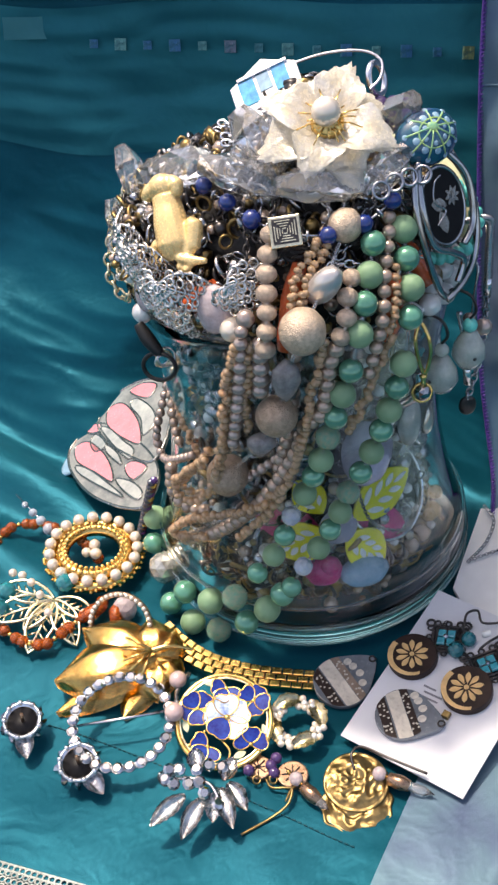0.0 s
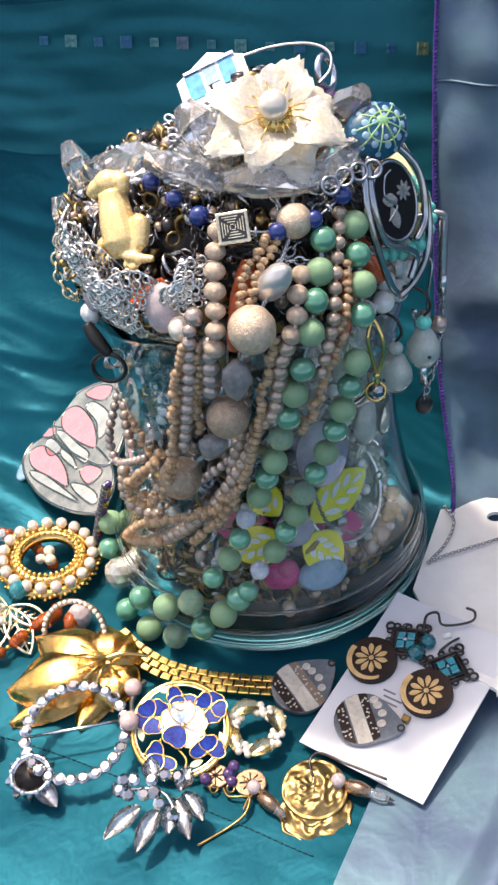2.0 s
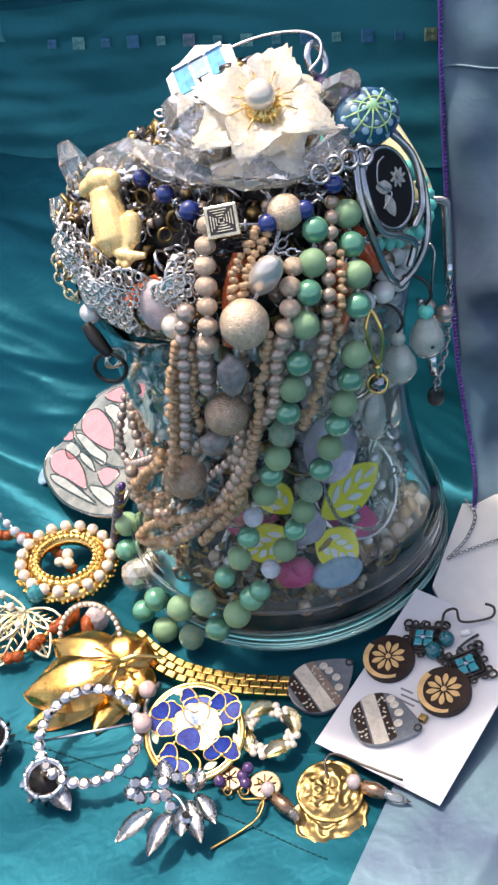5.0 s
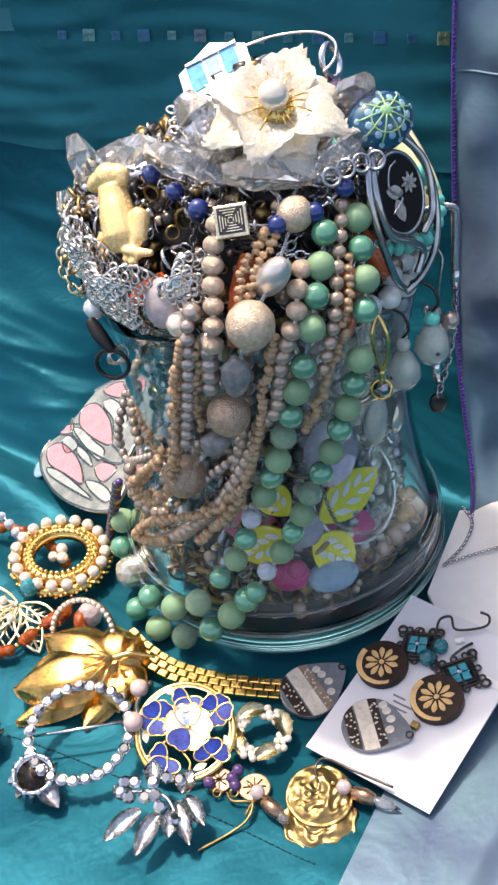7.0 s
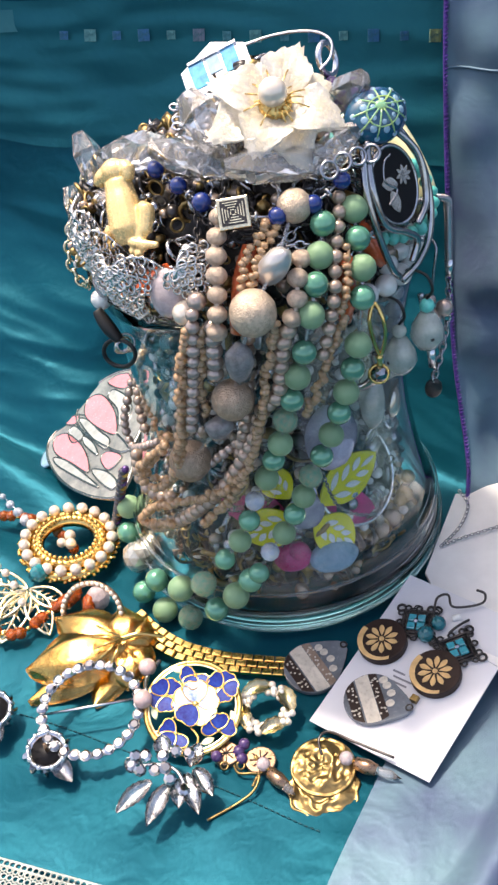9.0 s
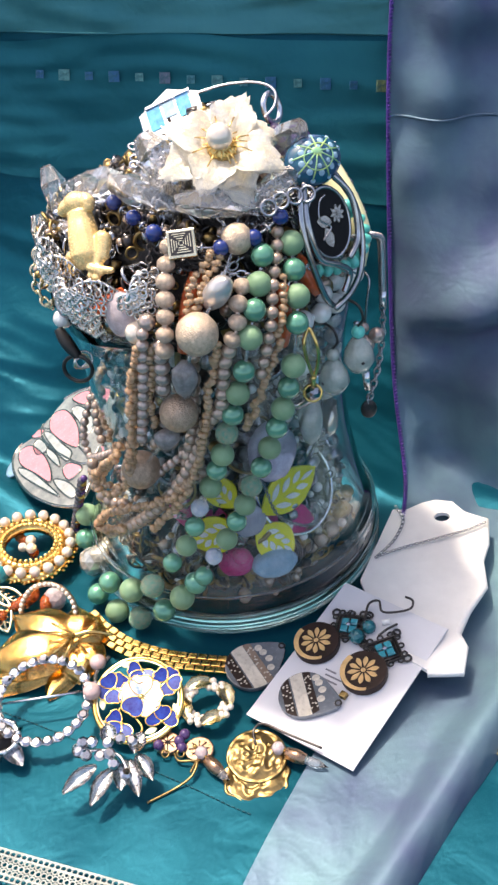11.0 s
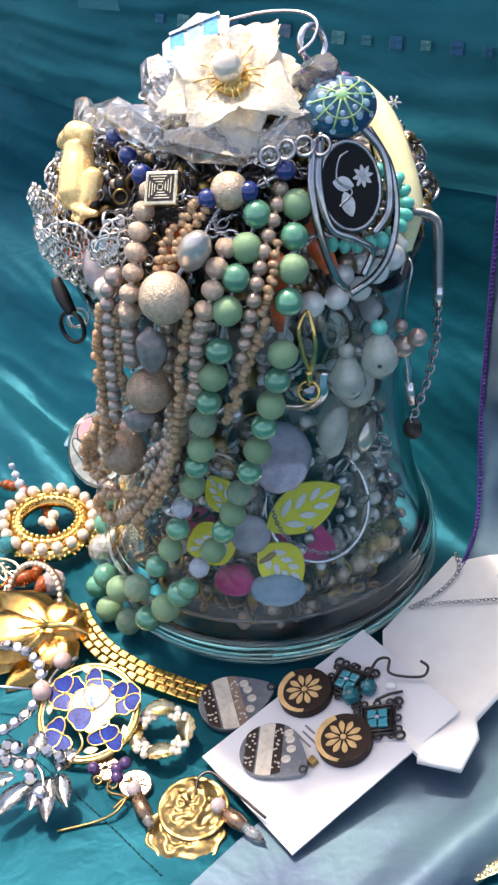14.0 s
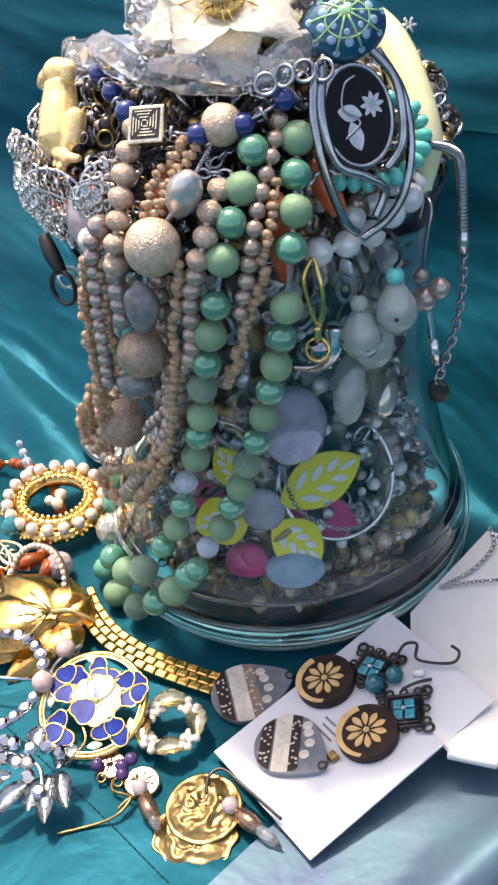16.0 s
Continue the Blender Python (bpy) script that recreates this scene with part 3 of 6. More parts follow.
strand("bronze_pearl_necklace", "necklace of bronze-coloured pearls over a jar", [(0.0171, -0.0783, 0.1969), (0.0149, -0.0835, 0.1918), (0.0133, -0.0885, 0.1835), (0.0098, -0.0893, 0.1776)], B_CHAMP, 0.0038, 0.0072, cordm=M_BRONZE)
strand("bronze_pearl_necklace", "necklace of bronze-coloured pearls over a jar", [(0.0095, -0.0885, 0.1745), (0.0073, -0.0885, 0.1690), (0.0055, -0.0882, 0.1586), (0.0032, -0.0866, 0.1459), (-0.0038, -0.0825, 0.1358), (-0.0071, -0.0810, 0.1239), (-0.0122, -0.0789, 0.1134), (-0.0188, -0.0758, 0.1009), (-0.0271, -0.0723, 0.0888), (-0.0364, -0.0665, 0.0767), (-0.0476, -0.0564, 0.0624), (-0.0614, -0.0376, 0.0442)], B_BRONZE, 0.0034, 0.0052, cordm=M_BRONZE)

# strands that loop round the side of the jar
strand("seed_bead_necklace", TAN, [(-0.0266, -0.0857, 0.1780), (-0.0301, -0.0842, 0.1668), (-0.0326, -0.0822, 0.1519), (-0.0359, -0.0785, 0.1332), (-0.0384, -0.0754, 0.1176), (-0.0429, -0.0701, 0.1018), (-0.0504, -0.0637, 0.0896), (-0.0571, -0.0574, 0.0869), (-0.0592, -0.0560, 0.0932), (-0.0526, -0.0641, 0.1061), (-0.0454, -0.0708, 0.1153), (-0.0417, -0.0741, 0.1222)], B_TAN, 0.0019, 0.00170, wob=0.0010)
strand("seed_bead_necklace", TAN, [(-0.0261, -0.0837, 0.1759), (-0.0297, -0.0823, 0.1621), (-0.0323, -0.0795, 0.1464), (-0.0352, -0.0761, 0.1294), (-0.0388, -0.0716, 0.1106), (-0.0428, -0.0674, 0.0974), (-0.0487, -0.0626, 0.0912), (-0.0548, -0.0571, 0.0900), (-0.0566, -0.0558, 0.0947), (-0.0478, -0.0657, 0.1086)], B_TAN, 0.0017, 0.00170, wob=0.0010)
strand("seed_bead_necklace", TAN, [(-0.0202, -0.0856, 0.1784), (-0.0226, -0.0847, 0.1657), (-0.0247, -0.0827, 0.1508), (-0.0252, -0.0812, 0.1389), (-0.0257, -0.0805, 0.1351)], B_TAN, 0.0017, 0.00170, wob=0.0010)
strand("seed_bead_necklace", TAN, [(0.0056, -0.0896, 0.1795), (0.0028, -0.0895, 0.1677), (-0.0006, -0.0886, 0.1540), (-0.0038, -0.0870, 0.1391), (-0.0071, -0.0851, 0.1252), (-0.0116, -0.0825, 0.1101), (-0.0176, -0.0797, 0.0966), (-0.0254, -0.0766, 0.0847), (-0.0354, -0.0707, 0.0712)], B_TAN, 0.0019, 0.00170, wob=0.0010)
strand("seed_bead_necklace", TAN, [(-0.0134, -0.0819, 0.1079), (-0.0225, -0.0784, 0.0964), (-0.0300, -0.0754, 0.0906), (-0.0385, -0.0710, 0.0856), (-0.0480, -0.0644, 0.0805), (-0.0593, -0.0512, 0.0664), (-0.0665, -0.0360, 0.0487), (-0.0615, -0.0440, 0.0511), (-0.0494, -0.0607, 0.0659)], B_TAN, 0.0019, 0.00170, wob=0.0010)
strand("seed_bead_necklace", TAN, [(-0.0530, 0.0120, 0.1180), (-0.0575, -0.0050, 0.1165), (-0.0562, -0.0180, 0.1125), (-0.0548, -0.0290, 0.1080), (-0.0515, -0.0390, 0.1020), (-0.0500, -0.0430, 0.0965)], B_TAN, 0.0018, 0.00170, wob=0.0012)
strand("bronze_pearl_necklace", "necklace of bronze-coloured pearls over a jar", [(-0.0545, 0.0100, 0.1170), (-0.0592, -0.0060, 0.1145), (-0.0592, -0.0170, 0.1090), (-0.0590, -0.0260, 0.1030), (-0.0565, -0.0350, 0.0960)], B_BRONZE, 0.0025, 0.0044, cordm=M_BRONZE)
strand("pearl_necklace", "necklace of small mauve-grey pearls looped over a jar", [(-0.0235, -0.0849, 0.1835), (-0.0249, -0.0851, 0.1732), (-0.0264, -0.0844, 0.1611), (-0.0285, -0.0821, 0.1475), (-0.0310, -0.0794, 0.1329), (-0.0324, -0.0781, 0.1254)], B_MAUVE, 0.0028, 0.0050, cordm=M_MAUVE)
strand("pearl_necklace", "necklace of small mauve-grey pearls looped over a jar", [(-0.0555, 0.0080, 0.1150), (-0.0608, -0.0050, 0.1115), (-0.0645, -0.0110, 0.1030), (-0.0682, -0.0140, 0.0930), (-0.0692, -0.0140, 0.0840), (-0.0665, -0.0210, 0.0800), (-0.0598, -0.0340, 0.0890), (-0.0510, -0.0450, 0.0990)], B_MAUVE, 0.0022, 0.0042, cordm=M_MAUVE)
strand("pearl_necklace", "necklace of small mauve-grey pearls looped over a jar", [(-0.0131, -0.0745, 0.1181), (-0.0203, -0.0717, 0.1102), (-0.0278, -0.0677, 0.1022)], B_MAUVE, 0.0022, 0.0044, cordm=M_MAUVE)
strand("pearl_necklace", "necklace of small mauve-grey pearls looped over a jar", [(-0.0612, -0.0459, 0.0942), (-0.0628, -0.0405, 0.0753), (-0.0562, -0.0487, 0.0729), (-0.0468, -0.0588, 0.0787)], B_BRONZE, 0.0030, 0.0062, cordm=M_MAUVE)
strand("grey_bead_necklace", "necklace of dull grey-brown round beads", [(-0.0172, -0.0855, 0.1779), (-0.0177, -0.0854, 0.1704), (-0.0183, -0.0848, 0.1616), (-0.0192, -0.0841, 0.1547)], B_MAUVE, 0.0035, 0.0052, cordm=M_MAUVE)
strand("grey_bead_necklace", "necklace of dull grey-brown round beads", [(-0.0050, -0.0830, 0.1700), (-0.0070, -0.0815, 0.1500), (-0.0100, -0.0780, 0.1300), (-0.0150, -0.0730, 0.1100)], B_BRONZE, 0.0030, 0.0056, cordm=M_MAUVE)
big = thing("chunky_necklace", "chunky necklace of frosted gold balls, grey stones and a baroque pearl", "necklace", "necklaces on the jar", (0.0167, -0.0676, 0.2135))
BIG = [(0.0167, -0.0676, 0.2120), (0.0072, -0.0815, 0.1968), (-0.0020, -0.0895, 0.1840), (-0.0091, -0.0895, 0.1642), (-0.0138, -0.0861, 0.1457), (-0.0206, -0.0829, 0.1312), (-0.0360, -0.0670, 0.1040)]
cord(spline(BIG), 0.0007, M_CRYSTAL, big, "thread")
part("ball_bead", ball(0.0062, 4, rough=0.03), M_STARDUST, big, "", aim(BIG[0], (0, 0, 1)))
part("baroque_bead", ball(0.0060, 4, (0.88, 0.88, 1.6), rough=0.05), M_BAROQUE, big, "silvery lumpy pearl bead", aim(BIG[1], (0.5, -0.4, 0.8)))
part("ball_bead", ball(0.0084, 4, (1, 1, 1.04), rough=0.03), M_STARDUST, big, "large frosted gold ball", aim(BIG[2], (0, 0, 1)))
part("stone_bead", ball(0.0066, 2, (0.85, 0.6, 1.35), rough=0.25), M_GREYNUG, big, "grey quartz nugget", aim(BIG[3], (0, 0, 1)))
part("ball_bead", ball(0.0080, 4, rough=0.03), M_STARDUST_SHADE, big, "", aim(BIG[4], (0, 0, 1)))
part("stone_bead", ball(0.0060, 2, (1.0, 0.7, 0.9), rough=0.3), M_GREYNUG, big, "grey quartz nugget", aim(BIG[5], (0, 0, 1)))
part("ball_bead", ball(0.0088, 4, rough=0.03), M_STARDUST_SHADE, big, "", aim(BIG[6], (0, 0, 1)))

# lapis necklace with a square clasp
lapis = thing("lapis_necklace", "lapis blue bead necklace with a square engraved clasp", "necklace", "necklaces on the jar", (-0.004, -0.07, 0.213))
LAP = [(-0.0320, -0.0380, 0.2190), (-0.0239, -0.0490, 0.2165), (-0.0158, -0.0590, 0.2136), (-0.0045, -0.0700, 0.2125), (0.0103, -0.0712, 0.2105), (0.0233, -0.0680, 0.2120), (0.0343, -0.0618, 0.2168)]
for i, p in enumerate(LAP):
    if i != 3:
        bead(B_LAPIS, p, 0.0034 if i not in (2,) else 0.0037, lapis)
for a, b in zip(LAP, LAP[1:]):
    mid = (Vector(a) + Vector(b)) / 2 + Vector((0, -0.001, 0))
    part("spacer", tube(ring_pts(0.0017, 12), 0.0006, 6, True), M_STEEL, lapis, m=aim(mid, Vector(b) - Vector(a)))
    part("link", tube([a, mid, b], 0.0005, 6), M_STEEL, lapis)
cm = aim(Vector(LAP[3]), (-0.05, -0.75, 0.65), (1, 0.05, 0))
clasp = part("clasp", block(0.0112, 0.0112, 0.0032, 0.0005), M_PALEGOLD, lapis, "square engraved pewter clasp", cm)
part("clasp_face", block(0.0088, 0.0088, 0.0004), M_DARK, clasp, "", cm @ Matrix.Translation((0, 0, 0.0031)))
key = bmesh.new()
for k in range(4):
    for a in (0, math.pi / 2, math.pi, 3 * math.pi / 2):
        s = 0.0036 - 0.0009 * k
        merge(key, block(s * 1.5, 0.0004, 0.0004), Matrix.Rotation(a, 4, "Z") @ Matrix.Translation((s * 0.2, -s, 0)))
part("clasp_pattern", key, M_PALEGOLD, clasp, "", cm @ Matrix.Translation((0, 0, 0.0034)))

# ---- heap: mixed chains, rings and beads that nobody could count ----
def heap_r(z):
    zs = [0.011, 0.03, 0.06, 0.10, 0.14, 0.165, 0.18, 0.20, 0.213, 0.225, 0.240, 0.250]
    rs = [0.071, 0.068, 0.061, 0.057, 0.059, 0.066, 0.079, 0.071, 0.050, 0.027, 0.014, 0.006]
    return float(np.interp(z, zs, rs))


def heap_mid(z):
    """The cap of the heap leans forward."""
    k = swept(z, 0.195, 0.235)
    return 0.010 * k, -0.020 * k


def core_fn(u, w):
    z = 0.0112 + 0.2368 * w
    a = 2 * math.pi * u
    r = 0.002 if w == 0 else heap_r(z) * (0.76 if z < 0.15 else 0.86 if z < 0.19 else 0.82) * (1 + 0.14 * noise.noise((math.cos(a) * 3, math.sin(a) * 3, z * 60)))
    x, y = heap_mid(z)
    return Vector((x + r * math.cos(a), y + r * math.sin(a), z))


# Added near-black filler: the shade between the trinkets is put into its colour.
M_CORE = mat("heap_shade_black", (0.020, 0.018, 0.017), 0.55, 0.2, var=0.5, scale=260, bump=0.6, bscale=420)
heap = thing("jewellery_heap", "tangled heap of chains, rings and beads filling a glass jar", "jewellery", at=(0, 0, 0.011))
heap["kind"] = "stuff"
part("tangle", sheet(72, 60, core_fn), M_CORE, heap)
rnd = random.Random(11)
groups = {m: bmesh.new() for m in ("dark", "silver", "gold", "bronze", "grey", "clear", "tan")}
mats = {"dark": M_DARK, "silver": M_STEEL, "gold": M_OLDGOLD, "bronze": M_BRONZE, "grey": M_GREYPEARL, "clear": M_CRYSTAL, "tan": M_TAN}
seeds = {"ring": lambda r: tube(ring_pts(r, 14), r * 0.22, 5, True), "ball": lambda r: ball(r * 0.8, 2), "link": lambda r: tube(ring_pts(r, 12, ry=r * 0.6), r * 0.2, 5, True), "chip": lambda r: ball(r * 1.1, 1, (1.2, 0.6, 0.9), facet=True)}
verts = {m: [[], [], 0] for m in groups}
stock = {}
for k, fn in seeds.items():
    b = fn(1.0)
    b.verts.index_update()
    stock[k] = ([v.co.copy() for v in b.verts], [[v.index for v in f.verts] for f in b.faces])
    b.free()
for i in range(4700):
    z = rnd.uniform(0.0135, 0.246) if i < 2300 else rnd.uniform(0.165, 0.232) if i < 3600 else rnd.uniform(0.0135, 0.034) if i > 4200 else rnd.uniform(0.03, 0.16)
    a = rnd.uniform(0, 2 * math.pi)
    inside = z < 0.165
    m = rnd.choice(["dark", "silver", "silver", "dark", "bronze", "grey", "clear", "gold", "silver", "clear"] if inside and not 5.0 < a < 6.5 else ["silver", "grey", "grey", "clear", "clear", "silver", "bronze", "dark"] if inside else ["dark", "silver", "dark", "gold", "clear", "gold", "bronze", "silver"])
    if z < 0.036 and i % 5:
        m = rnd.choice(["dark", "dark", "gold", "bronze"])
    k = rnd.choice(["ring", "ball", "link", "link", "chip"] if m not in ("grey", "bronze", "tan") else ["ball"])
    s = rnd.uniform(0.0018, 0.0046) * (1.7 if inside and k in ("chip", "ring") else 1)
    r = heap_r(z) * (rnd.uniform(0.80, 0.98) if inside and i < 3600 else rnd.uniform(0.82, 0.92) if inside else rnd.uniform(0.88, 1.0)) - (s if inside else s * 0.8)
    p = Vector((r * math.cos(a) + heap_mid(z)[0], r * math.sin(a) + heap_mid(z)[1], z))
    rot = Euler((rnd.uniform(0, 6), rnd.uniform(0, 6), rnd.uniform(0, 6))).to_matrix()
    vs, fs, n = verts[m]
    vs.extend(p + rot @ (v * s) for v in stock[k][0])
    fs.extend([j + n for j in f] for f in stock[k][1])
    verts[m][2] = n + len(stock[k][0])
for m, (vs, fs, n) in verts.items():
    groups[m].free()
    if vs:
        me = bpy.data.meshes.new("trinkets")
        me.from_pydata(vs, [], fs)
        me.materials.append(mats[m])
        me.polygons.foreach_set("use_smooth", [True] * len(me.polygons))
        ob = new("trinkets", me)
        hang(ob, heap)
        ob["kind"] = "stuff"

# ---- cards at the jar's side ----
def frame_of(o, ax, ay):
    x = Vector(ax).normalized()
    z = x.cross(Vector(ay)).normalized()
    y = z.cross(x)
    return Matrix.Translation(o) @ Matrix((x, y, z)).transposed().to_4x4()


CARD = frame_of((0.0004, -0.1230, -0.0012), (0.0449, -0.0384, 0.0032), (0.0545, 0.0630, 0.0155))
card = thing("earring_card", "white paper earring card lying tilted on the cloth", "card", at=(0.05, -0.11, 0.008))
part("card_sheet", plate([(0, 0), (0.0592, 0), (0.0592, 0.0835), (0.0, 0.0855)], 0.0007), M_CARD, card, m=CARD)
for x, y, w in ((0.0235, 0.0330, 0.011), (0.0255, 0.0355, 0.009), (0.0225, 0.0380, 0.006)):
    part("print_line", block(w, 0.0009, 0.00012), M_INK, card, m=CARD @ Matrix.Translation((x, y, 0.0007)) @ Matrix.Rotation(radians(180), 4, "Z"))

HOLD = [(0.0864, -0.0021), (0.0932, -0.0040), (0.0985, -0.0015), (0.1027, 0.0003), (0.1103, 0.0014), (0.1189, -0.0020), (0.1234, -0.0115), (0.1330, -0.0190), (0.1290, -0.038), (0.1235, -0.0501), (0.1215, -0.0689), (0.1100, -0.0841), (0.1024, -0.098), (0.1040, -0.1067),
        (0.0997, -0.1215), (0.0847, -0.1192), (0.0699, -0.1034), (0.062, -0.0547)]
holder = thing("necklace_holder", "pearly white shaped necklace display card with a punched hole", "display card", at=(0.1, -0.05, 0.008))


def holder_sheet():
    bm = bmesh.new()
    outer = [Vector((x, y, 0)) for x, y in HOLD]
    hole = [Vector((0.1112 + 0.0042 * math.cos(a), -0.0135 + 0.0036 * math.sin(a), 0)) for a in [2 * math.pi * i / 20 for i in range(20)]]
    edges = []
    for loop in (outer, hole):
        vs = [bm.verts.new(p) for p in loop]
        edges += [bm.edges.new((a, b)) for a, b in zip(vs, vs[1:] + vs[:1])]
    bmesh.ops.triangle_fill(bm, use_beauty=True, use_dissolve=False, edges=edges)
    ex = bmesh.ops.extrude_face_region(bm, geom=bm.faces[:])
    bmesh.ops.translate(bm, vec=(0, 0, 0.0022), verts=[e for e in ex["geom"] if isinstance(e, bmesh.types.BMVert)])
    bmesh.ops.recalc_face_normals(bm, faces=bm.faces)
    for v in bm.verts:
        v.co.z += 0.0115 + 0.05 * (v.co.x - 0.10) - 0.02 * (v.co.y + 0.05)
    return bm


part("holder_sheet", holder_sheet(), M_HOLDER, holder)
part("holder_edge", tube([Vector((x, y, 0.0118 + 0.05 * (x - 0.10) - 0.02 * (y + 0.05))) for x, y in HOLD[7:16]], 0.0022, 8), M_HOLDER, holder, "thick rolled edge")
for pts in ([(0.0880, -0.0040, 0.0150), (0.0900, -0.0150, 0.0148), (0.0830, -0.0290, 0.0140), (0.0720, -0.0400, 0.0132)], [(0.1310, -0.0250, 0.0170), (0.1210, -0.0290, 0.0165), (0.1020, -0.0330, 0.0155), (0.0830, -0.0370, 0.0145), (0.0720, -0.0400, 0.0132)]):
    line = spline(pts)
    fine = thing("fine_chain", "fine dark silver chain lying over a white display card", "chain", "fine chains", pts[0])
    for i, (p, d) in enumerate(stepped(line, 0.0016)):
        part("link", tube(ring_pts(0.0011, 8, ry=0.0007), 0.00028, 4, True), M_STEEL, fine, m=aim(p, (0, 0.3 if i % 2 else -0.3, 1), d))

# ---- loose chains over the heap ----
LINK = {}


def link_mesh(material, r, thin):
    key = (material.name, r)
    if key not in LINK:
        LINK[key] = to_mesh("link", tube(ring_pts(r, 10, ry=r * 0.66), thin, 5, True), material)
    return LINK[key]


def chain(points, material, r, parent, thin=None):
    me = link_mesh(material, r, thin or r * 0.26)
    line = spline(points)
    for i, (p, d) in enumerate(stepped(line, r * 1.45)):
        side = d.cross(Vector((0.2, -0.7, 0.6))).normalized()
        piece("link", me, parent, aim(p, side if i % 2 else d.cross(side), d))


def heap_point(a, z, out=0.0):
    r = heap_r(z) + out
    x, y = heap_mid(z)
    return Vector((x + r * math.cos(a), y + r * math.sin(a), z))


rnd = random.Random(23)
for i, (m, label) in enumerate(((M_DARK, "dark gunmetal chain"), (M_SILVER, "bright silver chain"), (M_DARK, "dark gunmetal chain"), (M_SILVER, "bright silver chain"), (M_DARK, "dark gunmetal chain"), (M_STEEL, "old silver chain"), (M_DARK, "dark gunmetal chain"), (M_STEEL, "old silver chain"))):
    c = thing("chain", label + " tangled on the heap of jewellery", "chain", "chains on the heap")
    a0 = radians([243, 285, 240, 275, 246, 262, 250, 268][i])
    z0 = [0.220, 0.226, 0.212, 0.200, 0.206, 0.215, 0.216, 0.222][i]
    pts = [heap_point(a0 + 0.17 * k + rnd.uniform(-0.1, 0.1), z0 + rnd.uniform(-0.010, 0.008) - 0.002 * k, 0.002) for k in range(6)]
    chain(pts, m, rnd.choice([0.0018, 0.0022, 0.0026]), c)

# gold link chain at the heap's far side
c = thing("chain", "pale gold link chain hanging off the heap", "chain", "chains on the heap")
chain([(-0.066, 0.008, 0.200), (-0.074, -0.004, 0.186), (-0.077, -0.010, 0.172), (-0.072, -0.016, 0.163), (-0.068, -0.024, 0.170)], M_PALEGOLD, 0.0026, c)
chain([(-0.064, 0.012, 0.202), (-0.071, 0.002, 0.190), (-0.073, -0.012, 0.178), (-0.065, -0.028, 0.175)], M_PALEGOLD, 0.0024, c)

# ---- flower brooch ----
def frilled_petal(length, width, n=18, k=14):
    """A broad petal with a ragged lip, raised veins and a lifted edge."""
    bm, grid = bmesh.new(), []
    for i in range(n + 1):
        t = i / n
        w = width / 2 * (0.16 + 0.84 * math.sin(math.pi * min(1.0, 0.10 + 0.62 * t)) ** 1.2)
        row = []
        for j in range(-k // 2, k // 2 + 1):
            q = 2 * j / k
            end = 1 - 0.40 * abs(q) ** 1.6 - 0.06 * (j % 2) - 0.08 * abs(noise.noise((q * 4.5, 1.7, length * 900)))
            x = length * t * (1 - (1 - end) * t)
            vein = 0.00028 * math.cos(j * math.pi) * math.sin(math.pi * min(1, t * 1.1))
            z = 0.22 * width * q * q * t + length * 0.20 * math.sin(math.pi * t * 0.8) - 0.10 * length * t ** 3 + vein + 0.0010 * noise.noise((q * 5, t * 6, 2.2)) * t
            row.append(bm.verts.new((x, w * q, z)))
        grid.append(row)
    for a, b in zip(grid, grid[1:]):
        for j in range(k):
            bm.faces.new((a[j], b[j], b[j + 1], a[j + 1]))
    bmesh.ops.solidify(bm, geom=bm.faces[:], thickness=0.0006)
    bmesh.ops.recalc_face_normals(bm, faces=bm.faces)
    return smooth(bm)


def flower_brooch():
    at = Vector((0.0138, -0.0420, 0.2368))
    m = aim(at, (0.08, -0.58, 0.80), (1, 0, 0.0))
    t = thing("flower_brooch", "cream and gold metal flower brooch with a pearl centre", "brooch", at=at)
    for k in range(8):
        low = k % 2
        petal = to_mesh("petal", frilled_petal(0.0245 + 0.0018 * math.sin(k * 2.1), 0.0205 + 0.0012 * math.cos(k * 3.3)), M_FLOWER)
        piece("petal", petal, t, m @ Matrix.Rotation(k * 2 * math.pi / 8 + 0.35, 4, "Z") @ Matrix.Translation((0.0015, 0, 0.0014 * low)) @ Matrix.Rotation(radians(4 - 9 * low), 4, "Y"))
    part("collar", lathe([(0, 0.001), (0.0062, 0.0035), (0.0056, 0.0062), (0.0, 0.0070)], 24), M_GOLD, t, "gold collar", m)
    for k in range(18):
        a = 2 * math.pi * k / 18 + 0.1 * math.sin(k * 5)
        l = 0.0098 + 0.0028 * math.sin(k * 2.7)
        part("stamen", tube([(0.003 * math.cos(a), 0.003 * math.sin(a), 0.006), (0.6 * l * math.cos(a), 0.6 * l * math.sin(a), 0.0082), (l * math.cos(a), l * math.sin(a), 0.0074)], 0.00032, 5), M_GOLD, t, "", m)
    bead(B_PEARL, m @ Vector((-0.0010, 0.0012, 0.0098)), 0.0053, t)



M_FLOWER = mat("cream_gold_enamel", (0.95, 0.86, 0.68), 0.26, 0.15, second=(0.97, 0.95, 0.93), scale=130, bump=0.5, bscale=700)
flower_brooch()


